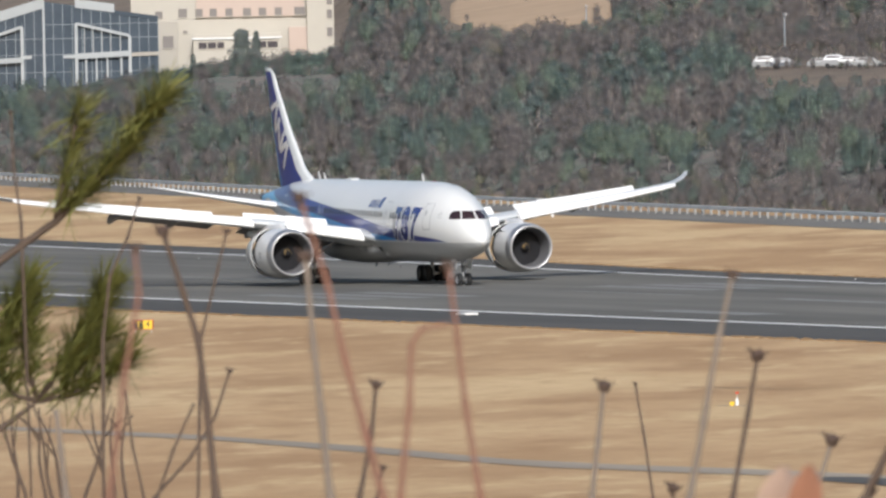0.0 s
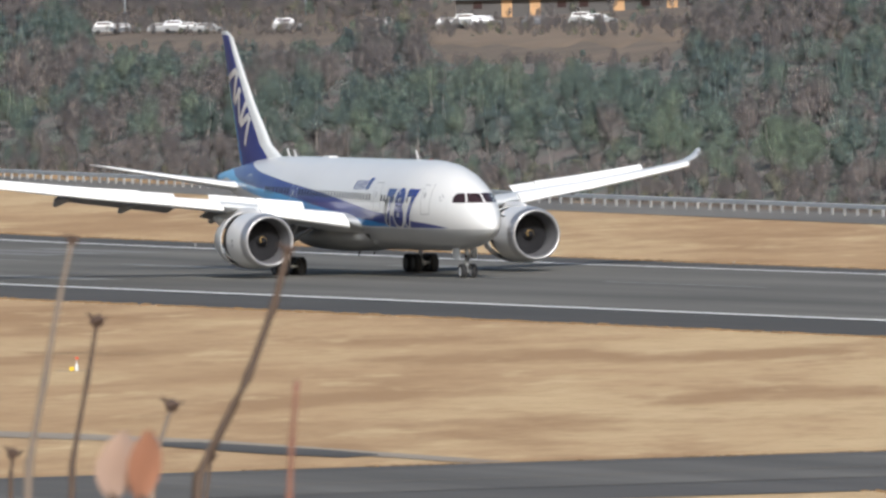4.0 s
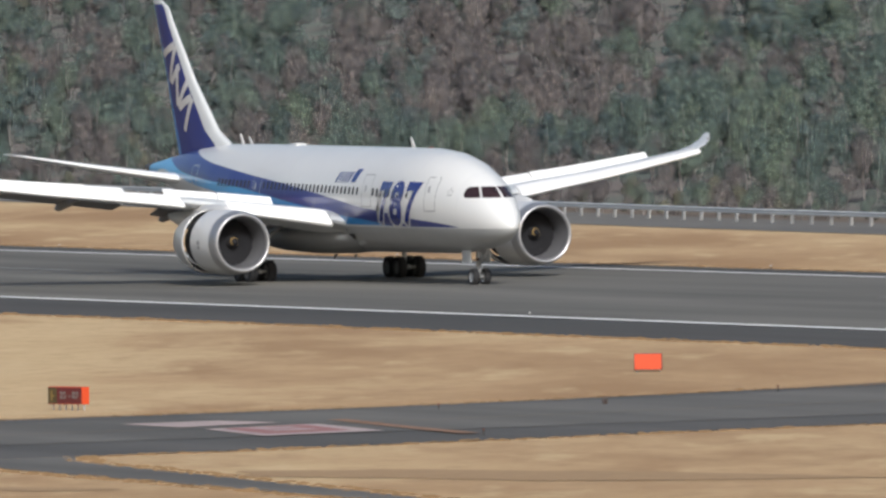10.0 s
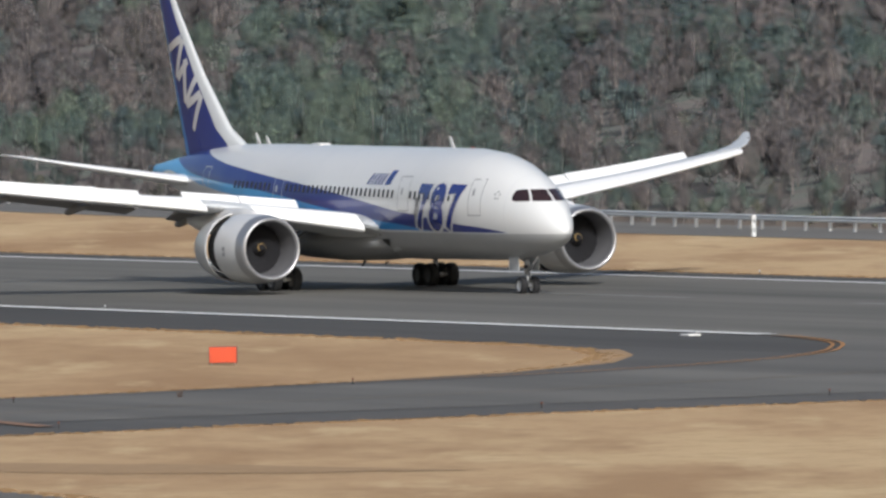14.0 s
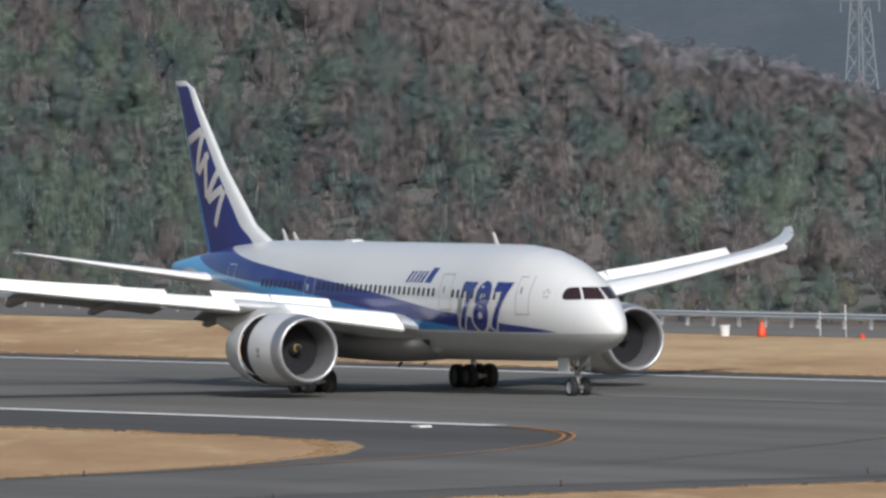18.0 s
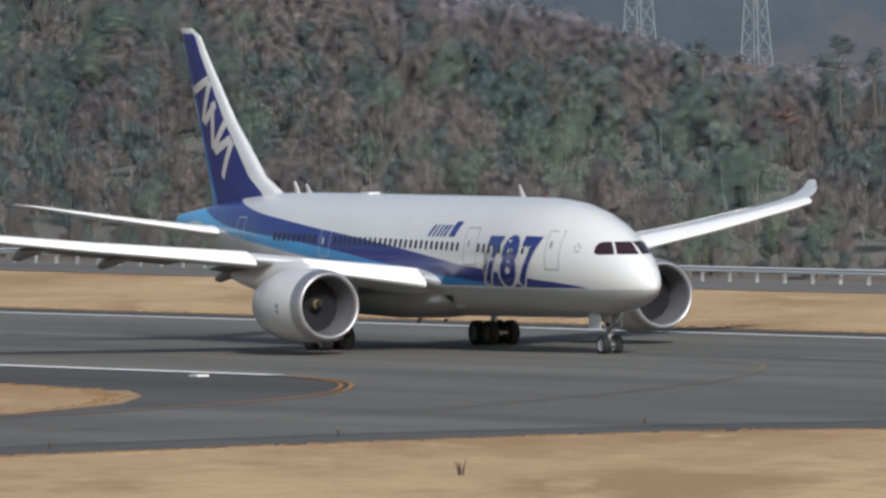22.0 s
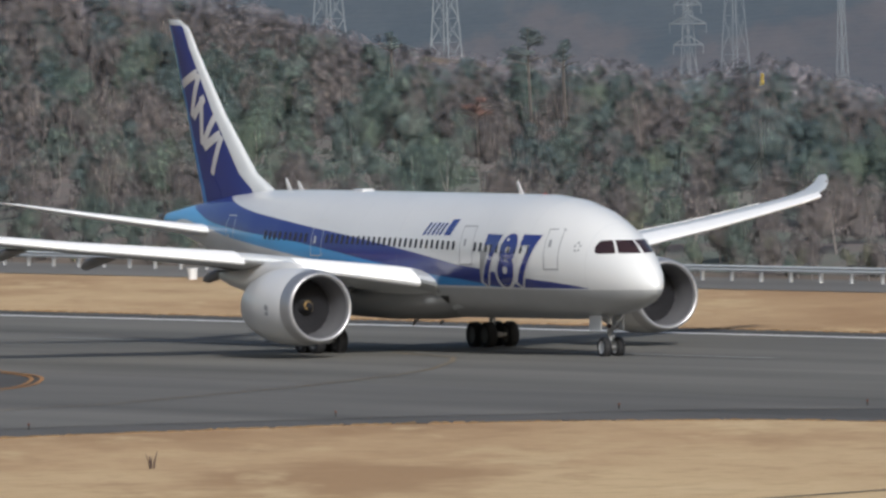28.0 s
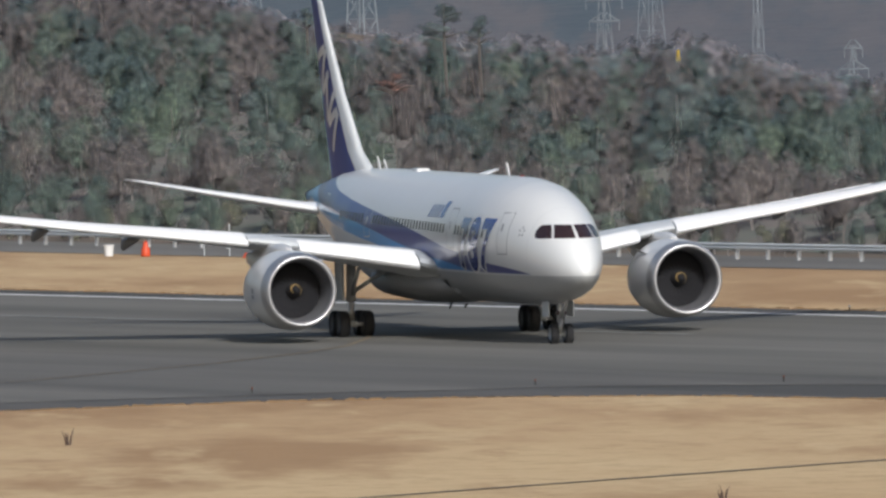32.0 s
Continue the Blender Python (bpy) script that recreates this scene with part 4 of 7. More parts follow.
def build_engines():
    BLADE = None
    for side in (-1, 1):
        cy, cz = side * ENGINE_Y, ENGINE_Z
        bm = bmesh.new()
        revolve(bm, [(9.88, 1.54), (10.03, 1.58), (10.1, 1.66), (10.05, 1.74), (9.85, 1.81), (9.5, 1.865), (9.2, 1.90)], cy, cz, 72)
        part("inlet_lip", bm, M["lip_metal"], jet, "polished silver engine inlet lip", True)
        bm = bmesh.new()
        revolve(bm, [(9.2, 1.90), (8.6, 1.95), (7.9, 1.975), (7.0, 1.975), (6.56, 1.962), (6.492, 1.96), (6.49, 1.953), (6.489, 1.86)], cy, cz, 72)
        cowl = part("fan_cowl", bm, M["white_paint"], jet, "white engine fan cowl", True)
        # small cowl label panel
        bm = bmesh.new()
        ang = math.pi + 0.05 if side < 0 else -0.05
        pts = []
        for x, da in ((7.62, -0.12), (7.95, -0.12), (7.95, 0.14), (7.62, 0.14)):
            pts.append(bm.verts.new((x, cy + 1.99 * math.cos(ang + da), cz + 1.99 * math.sin(ang + da))))
        bm.faces.new(pts)
        part("cowl_label", bm, M["seam"], cowl, "grey panel on the cowl")
        bm = bmesh.new()
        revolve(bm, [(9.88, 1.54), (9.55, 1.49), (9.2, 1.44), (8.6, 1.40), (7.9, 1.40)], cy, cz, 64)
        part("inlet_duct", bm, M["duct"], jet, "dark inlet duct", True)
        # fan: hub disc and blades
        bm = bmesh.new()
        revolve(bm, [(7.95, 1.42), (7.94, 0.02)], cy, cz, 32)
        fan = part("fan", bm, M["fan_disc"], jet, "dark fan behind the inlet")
        if BLADE is None:
            bm = bmesh.new()
            for r0, r1, w0, w1 in ((0.35, 0.9, 0.11, 0.19), (0.9, 1.39, 0.19, 0.26)):
                vs = []
                for r, w in ((r0, w0), (r1, w1)):
                    for s in (-1, 1):
                        t = s * w / r + 0.25 * (r - 0.35)
                        vs.append(bm.verts.new((8.2 + s * 0.06, r * math.cos(t), r * math.sin(t))))
                bm.faces.new((vs[0], vs[1], vs[3], vs[2]))
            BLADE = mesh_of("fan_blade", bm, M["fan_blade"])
        for k in range(20):
            shared("fan_blade", BLADE, fan, pose(0, cy, cz, 18 * k))
        bm = bmesh.new()
        revolve(bm, [(8.1, 0.42), (8.4, 0.36), (8.7, 0.22), (8.92, 0.07), (8.97, 0.005)], cy, cz, 24)
        spin = part("spinner", bm, M["fan_blade"], jet, "dark fan spinner", True)
        bm = bmesh.new()
        prev = None
        for k in range(16):
            a = -0.6 + k * 0.3
            x = 8.42 + 0.026 * k
            r = interp([(8.4, 0.37), (8.7, 0.235), (8.92, 0.09)], x) + 0.015
            cur = (bm.verts.new((x - 0.035, cy + (r + 0.02) * math.cos(a), cz + (r + 0.02) * math.sin(a))), bm.verts.new((x + 0.035, cy + (r - 0.02) * math.cos(a), cz + (r - 0.02) * math.sin(a))))
            if prev:
                bm.faces.new((prev[0], prev[1], cur[1], cur[0]))
            prev = cur
        part("spinner_swirl", bm, M["gold"], spin, "gold swirl on the spinner")
        # translating reverser sleeve and the dark cascade under it
        bm = bmesh.new()
        revolve(bm, [(6.484, 1.90), (6.484, 1.952), (6.478, 1.957), (6.42, 1.955), (6.2, 1.94), (5.6, 1.87), (4.8, 1.72), (4.0, 1.52), (3.85, 1.46), (4.2, 1.42), (5.4, 1.5)], cy, cz, 72)
        SLEEVES.append((side, part("reverser_sleeve", bm, M["white_paint"], jet, "white thrust reverser sleeve", True)))
        bm = bmesh.new()
        revolve(bm, [(6.6, 1.84), (5.8, 1.76), (4.6, 1.50)], cy, cz, 64)
        part("cascade", bm, M["cascade"], jet, "black reverser cascade ring", True)
        bm = bmesh.new()
        revolve(bm, [(5.4, 1.2), (4.0, 0.98), (2.9, 0.72), (2.85, 0.6), (2.6, 0.45), (1.7, 0.05)], cy, cz, 40)
        part("exhaust_nozzle", bm, M["exhaust"], jet, "bare metal exhaust nozzle", True)
        # pylon
        bm = bmesh.new()
        PY = [(8.3, 4.55, 4.62, 0.02), (7.6, 4.3, 4.8, 0.2), (6.0, 4.2, 4.95, 0.3), (4.3, 3.9, 4.9, 0.32), (2.0, 3.4, 4.5, 0.3), (0.0, 3.7, 4.4, 0.2), (-1.5, 4.0, 4.3, 0.05)]
        rings = []
        for x, z0, z1, w in PY:
            rings.append([bm.verts.new((x, cy + s * w, z)) for s, z in ((-1, z0), (-1, (z0 + z1) / 2), (-0.6, z1), (0.6, z1), (1, (z0 + z1) / 2), (1, z0))])
        for a, b in zip(rings, rings[1:]):
            for k in range(6):
                bm.faces.new((a[k], a[(k + 1) % 6], b[(k + 1) % 6], b[k]))
        bm.faces.new(rings[0])
        bm.faces.new(rings[-1])
        bmesh.ops.recalc_face_normals(bm, faces=bm.faces)
        part("engine_pylon", bm, M["white_paint"], jet, "white engine pylon", True)
        # strake on the inboard flank
        bm = bmesh.new()
        s2 = -side
        p = [Vector((8.2, cy + s2 * 1.5, cz + 1.25)), Vector((6.9, cy + s2 * 1.5, cz + 1.25)), Vector((6.9, cy + s2 * 1.85, cz + 1.55))]
        bm.faces.new([bm.verts.new(q) for q in p])
        part("strake", bm, M["white_paint"], cowl)


def wheel(parent, x, y, r, w):
    bm = bmesh.new()
    prof = [(-w / 2, r * 0.62), (-w / 2, r * 0.86), (-w * 0.38, r * 0.97), (0, r), (w * 0.38, r * 0.97), (w / 2, r * 0.86), (w / 2, r * 0.62)]
    K = 28
    rings = [[bm.verts.new((x + rr * math.cos(a), y + yy, r + rr * math.sin(a))) for a in (2 * math.pi * k / K for k in range(K))] for yy, rr in prof]
    for a, b in zip(rings, rings[1:]):
        for k in range(K):
            bm.faces.new((a[k], b[k], b[(k + 1) % K], a[(k + 1) % K]))
    ob = part("wheel", bm, M["tyre"], parent, "black rubber tyre", True)
    bm = bmesh.new()
    rings = [[bm.verts.new((x + rr * math.cos(a), y + yy, r + rr * math.sin(a))) for a in (2 * math.pi * k / 20 for k in range(20))] for yy, rr in ((-w * 0.46, r * 0.62), (-w * 0.3, r * 0.5), (-w * 0.42, r * 0.2), (-w * 0.46, 0.01), (w * 0.46, 0.011), (w * 0.42, r * 0.2), (w * 0.3, r * 0.5), (w * 0.46, r * 0.62))]
    for a, b in zip(rings, rings[1:]):
        for k in range(20):
            bm.faces.new((a[k], b[k], b[(k + 1) % 20], a[(k + 1) % 20]))
    part("rim", bm, M["rim_dark"] if r > 0.55 else M["strut"], ob, "grey wheel rim", True)


def build_gear():
    for side in (-1, 1):
        y = side * 4.9
        bm = bmesh.new()
        tube(bm, [(0, y, 0.75), (0, y, 1.9)], 0.16, 14)
        tube(bm, [(0, y, 1.8), (0.15, y, 4.0)], 0.25, 14)
        strut = part("main_gear_strut", bm, M["strut"], jet, "grey main landing gear strut", True)
        bm = bmesh.new()
        tube(bm, [(0, y, 2.2), (0.2, y - side * 2.2, 3.6)], 0.11, 10)
        part("side_brace", bm, M["strut"], jet, "", True)
        bm = bmesh.new()
        tube(bm, [(0.1, y, 2.1), (2.0, y, 3.7)], 0.10, 10)
        part("drag_brace", bm, M["strut"], jet, "", True)
        bm = bmesh.new()
        tube(bm, [(-0.85, y, 0.68), (0.85, y, 0.68)], 0.15, 10)
        for x in (-0.74, 0.74):
            tube(bm, [(x, y - 0.8, 0.68), (x, y + 0.8, 0.68)], 0.09, 10)
        part("bogie_beam", bm, M["strut"], jet, "", True)
        for x in (-0.74, 0.74):
            for dy in (-0.62, 0.62):
                wheel(jet, x, y + dy, 0.68, 0.5)
        bm = bmesh.new()
        box(bm, -0.7, 0.8, y + side * 0.55, y + side * 0.62, 1.9, 3.9, 0.03)
        part("gear_door", bm, M["grey_paint"], jet, "grey landing gear door")
    x = 22.78
    bm = bmesh.new()
    tube(bm, [(x, 0, 0.45), (x - 0.05, 0, 1.2)], 0.1, 12)
    tube(bm, [(x - 0.05, 0, 1.1), (x - 0.15, 0, 2.4)], 0.16, 12)
    tube(bm, [(x, -0.5, 0.5), (x, 0.5, 0.5)], 0.07, 10)
    part("nose_gear_strut", bm, M["strut"], jet, "grey nose gear strut", True)
    bm = bmesh.new()
    tube(bm, [(x + 0.02, 0, 1.25), (x + 1.5, 0, 2.2)], 0.08, 10)
    tube(bm, [(x + 0.2, 0, 0.75), (x + 0.35, 0, 1.05), (x + 0.1, 0, 1.3)], 0.05, 8)
    part("nose_gear_brace", bm, M["strut"], jet, "", True)
    for dy in (-0.37, 0.37):
        wheel(jet, x, dy, 0.51, 0.38)
    for s in (-1, 1):
        bm = bmesh.new()
        box(bm, x - 1.1, x + 0.2, s * 0.62 - 0.03, s * 0.62 + 0.03, 1.35, 2.1, 0.02)
        part("nose_gear_door", bm, M["wing_grey"], jet, "nose gear door")
    for dy in (-0.2, 0.2):
        bm = bmesh.new()
        tube(bm, [(x + 0.1, dy, 1.55), (x + 0.22, dy, 1.55)], 0.1, 12)
        part("taxi_light", bm, M["glass_dark"], jet)


build_fuselage()
build_hull_details()
build_numerals()
build_wings()
build_tail()
build_engines()
build_gear()

# ---- guard rail beyond the runway ----
def build_guard_rail():
    rail = thing("guard_rail", "pale grey steel guard rail on white posts", "guard rail", kind="structure")
    pts = []
    x = -420.0
    while x > -2300:
        pts.append((x, fence_y(x)))
        x -= 3.7
    bm = bmesh.new()
    prof = [(0.10, 0.62), (0.10, 0.98), (-0.02, 0.98), (-0.08, 0.90), (0.0, 0.80), (-0.08, 0.70), (-0.02, 0.62)]
    rings = [[bm.verts.new((px, py + dy - 0.15, dz)) for dy, dz in prof] for px, py in pts]
    for a, b in zip(rings, rings[1:]):
        for k in range(len(prof)):
            bm.faces.new((a[k], a[(k + 1) % len(prof)], b[(k + 1) % len(prof)], b[k]))
    bmesh.ops.recalc_face_normals(bm, faces=bm.faces)
    part("rail_beam", bm, M["steel"], rail, "long steel beam")
    bm = bmesh.new()
    box(bm, -0.09, 0.09, -0.09, 0.09, 0.0, 0.95)
    me = mesh_of("post", bm, M["post_white"])
    near = [p for p in pts if -1500 < p[0] < -640][:300]
    for px, py in near:
        shared("post", me, rail, pose(px, py, 0))
    bm = bmesh.new()
    for px, py in pts:
        if (px, py) not in near:
            box(bm, px - 0.09, px + 0.09, py - 0.09, py + 0.09, 0, 0.95)
    tagged(part("post_row", bm, M["post_white"], rail), kind="stuff")
    for px, py in ((-952.7, 69.3), (-1371.0, 107.3), (-1580.5, 125.3)):
        bm = bmesh.new()
        box(bm, -0.13, 0.13, -0.13, 0.13, 0, 1.4, 0.03)
        ob = part("marker_post", bm, M["post_white"])
        ob.location = (px, py, 0)
        tagged(ob, "white marker post with dark bands by the perimeter road", "post", "marker posts")
        bm = bmesh.new()
        for z in (0.3, 0.9):
            box(bm, -0.06, 0.06, -0.14, 0.14, z, z + 0.25)
            box(bm, -0.14, 0.14, -0.06, 0.06, z + 0.001, z + 0.249)
        part("band", bm, M["wing_dark"], ob)


build_guard_rail()


# ---- woods ----
def unit(v):
    return v / (np.linalg.norm(v, axis=-1, keepdims=True) + 1e-9)


def ball_quads(cuts):
    """Corner directions of a rounded cube, one row of four for each facet."""
    steps = np.tan(np.linspace(-1, 1, cuts + 1) * math.pi / 4)
    out = []
    for axis in range(3):
        for sign in (-1, 1):
            for i in range(cuts):
                for j in range(cuts):
                    quad = []
                    for a, b in ((i, j), (i + 1, j), (i + 1, j + 1), (i, j + 1)):
                        p = np.zeros(3)
                        p[axis], p[(axis + 1) % 3], p[(axis + 2) % 3] = sign, steps[a], steps[b]
                        quad.append(p)
                    out.append(quad)
    return unit(np.array(out))


# boughs, sprays on each, tree height, how far boughs reach, bough width and height, lowest bough
SPECIES = {"evergreen": (2, 80, 9.0, 0.8, 2.0, 2.5, 3.6), "pine": (3, 40, 9.5, 0.8, 1.7, 1.35, 4.4), "olive": (2, 46, 6.0, 0.7, 1.5, 1.6, 2.0), "bare": (2, 90, 9.0, 0.75, 1.9, 2.9, 4.0), "cone": (7, 120, 9.0, 0.1, 1.9, 1.3, 1.2)}


def tree_quads(rng, species, share=1.0):
    """One tree about 8 m tall: its dense boughs and the sprays that cover them, the way each faces in the crown, how open it is, and the trunk pieces."""
    lob, per, h, reach, wide, tall, low = SPECIES[species]
    ball = ball_quads(3)
    u = (np.arange(lob) + rng.uniform(0.25, 0.75, lob)) / lob
    turn = np.arange(lob) * 2.4 + rng.uniform(0, 6.3)
    z = low + u * (h - 0.9 * tall - low)
    taper = (h + 0.4 - z) / (h - low) if species in ("pine", "cone") else 1 - 0.12 * u
    lobes = np.stack([np.cos(turn) * reach * taper, np.sin(turn) * reach * taper, z], 1)
    radius = rng.uniform(0.85, 1.15, (lob, 1)) * np.stack([wide * taper, wide * taper, tall * (0.4 + 0.6 * taper)], 1)
    heart = np.array([0, 0, z.mean() - 1.0])

    def facing(way, where):
        return unit(way * 0.35 + unit(where - heart) * 0.35 + [0, 0, 0.4])

    # the dense boughs, lumpy and uneven
    lump = np.ones((lob, *ball.shape[:2], 1))
    for f, k in ((2.5, 0.06), (4.5, 0.04)):
        spin = rng.normal(size=(lob, 3, 3)) * f
        lump += k * np.sin(np.einsum("qci,lij->lqcj", ball, spin) + rng.uniform(0, 6.3, (lob, 1, 1, 3))).sum(-1, keepdims=True)
    core = lobes[:, None, None] + ball[None] * lump * radius[:, None, None] * (0.62 if species == "bare" else 0.7)
    core_way = facing(ball[None] + 0 * core, core)
    # open sprays of leaves or twigs cover them and fray the outline
    per = max(10, int(per * share))
    grow = 1.0 / math.sqrt(share)
    way = unit(rng.normal(size=(lob, per, 3)) + [0, 0, 0.3])
    c = lobes[:, None] + way * radius[:, None] * rng.uniform(0.70, 1.12, (lob, per, 1))
    out = unit(way + rng.normal(size=(lob, per, 3)) * 0.18)
    if species == "bare":
        a = unit(np.cross(np.cross(out, unit(way * 0.6 + [0, 0, 1.0] + rng.normal(size=(lob, per, 3)) * 0.5)), out))
        la, lb = rng.uniform(0.34, 0.62, (lob, per, 1)) * grow, rng.uniform(0.14, 0.26, (lob, per, 1)) * grow
    else:
        a = unit(np.cross(out, rng.normal(size=(lob, per, 3))))
        la, lb = rng.uniform(0.22, 0.42, (lob, per, 1)) * grow, rng.uniform(0.18, 0.32, (lob, per, 1)) * grow
    b = np.cross(out, a)
    leaf = np.stack([c - a * la - b * lb * 0.7, c + a * la * 0.7 - b * lb, c + a * la + b * lb * 0.4, c - a * la * 0.5 + b * lb], 2)
    q = np.concatenate([core.reshape(-1, 4, 3), leaf.reshape(-1, 4, 3)])
    ways = np.concatenate([core_way.reshape(-1, 4, 3), np.repeat(facing(way, c).reshape(-1, 1, 3), 4, 1)])
    trunk = []
    spine = [np.array([0, 0, -0.5])]
    for k in range(1, 5):
        spine.append(spine[-1] + np.array([rng.normal() * 0.2, rng.normal() * 0.2, h * 0.21]))
    segs = [(spine[k], spine[k + 1], 0.15 - 0.028 * k, 0.122 - 0.028 * k) for k in range(4)]
    for lobe in lobes[:8]:
        s = spine[rng.integers(1, 4)]
        segs.append((s, lobe, 0.06, 0.015))
    for p0, p1, r0, r1 in segs:
        d = p1 - p0
        e0 = unit(np.cross(d, [0.3, 0.7, 0.2]))
        e1 = unit(np.cross(d, e0))
        dirs = [e0, -0.5 * e0 + 0.87 * e1, -0.5 * e0 - 0.87 * e1]
        for k in range(3):
            e, f = dirs[k], dirs[(k + 1) % 3]
            trunk.append([p0 + e * r0, p0 + f * r0, p1 + f * r1, p1 + e * r1])
    return q, ways, np.array(trunk)


def quad_mesh(name, quads, material, tones=None, ways=None):
    n = len(quads)
    me = bpy.data.meshes.new(name)
    me.vertices.add(n * 4)
    me.vertices.foreach_set("co", quads.reshape(-1).astype(np.float32))
    me.loops.add(n * 4)
    me.loops.foreach_set("vertex_index", np.arange(n * 4, dtype=np.int32))
    me.polygons.add(n)
    me.polygons.foreach_set("loop_start", np.arange(0, n * 4, 4, dtype=np.int32))
    me.materials.append(material)
    me.update(calc_edges=True)
    if ways is not None:
        tone = me.attributes.new("tone", "FLOAT", "FACE")
        tone.data.foreach_set("value", np.full(n, 0.5, np.float32) if tones is None else tones.astype(np.float32))
        mass = me.attributes.new("mass", "FLOAT_VECTOR", "CORNER")
        mass.data.foreach_set("vector", ways.reshape(-1).astype(np.float32))
    return new(name, me)


def turned(points, turn):
    c, s = np.cos(turn), np.sin(turn)
    return points @ np.array([[c, -s, 0], [s, c, 0], [0, 0, 1]]).T


def placed(quads, xy, z, turn, size):
    return turned(quads, turn) * size + np.array([xy[0], xy[1], z])


def bearing(az, d, lift=0.0):
    """A place at a bearing and range from the viewing mound, on the land."""
    a = math.radians(az)
    x, y = d * math.sin(a), EYE[1] + d * math.cos(a)
    return Vector((x, y, float(terrain(x, y)) + lift))


def uphill(az, el, start=900.0):
    """Range at which the slope first reaches a height angle, seen from the viewing mound."""
    d = start
    while d < 3200:
        p = bearing(az, d)
        if p.y > fence_y(p.x) + 8 and math.degrees(math.atan((p.z - EYE[2]) / d)) >= el:
            return d
        d += 4
    return 3200.0


# the skyline of the woods: bearing and height angle of the tallest tops
SKYLINE = [(-74, -0.235), (-73.4, -0.245), (-72.5, -0.205), (-72.42, -0.19), (-72.36, 0.3), (-72.2, 0.3), (-72.08, -0.16), (-71.52, -0.14), (-71.4, 0.3), (-71.15, 0.3), (-71.05, -0.325), (-70.2, -0.325), (-70.12, -0.24), (-69.92, -0.24), (-69.85, -0.385), (-69.0, -0.39), (-68.9, 0.3), (-63.5, 0.3), (-63.2, -0.08), (-62.97, -0.21), (-62.8, -0.31), (-62.6, -0.44), (-62.25, -0.55), (-61.6, -0.64), (-61.2, -0.70), (-60.85, -0.72), (-60.65, -0.77), (-60, -0.79)]
BENCH = 100.0
# the brown hillside farther back
RIDGE = [(-75, 0.3), (-64.6, 0.3), (-64.2, -0.13), (-64.0, -0.15), (-63.51, -0.215), (-63.24, -0.275), (-62.95, -0.325), (-62.72, -0.40), (-62.48, -0.475), (-62.25, -0.535), (-61.95, -0.545), (-61.7, -0.575), (-61.4, -0.625), (-61.22, -0.575), (-61.05, -0.585), (-60.87, -0.655), (-60.7, -0.72), (-60.4, -0.75), (-59, -0.76)]


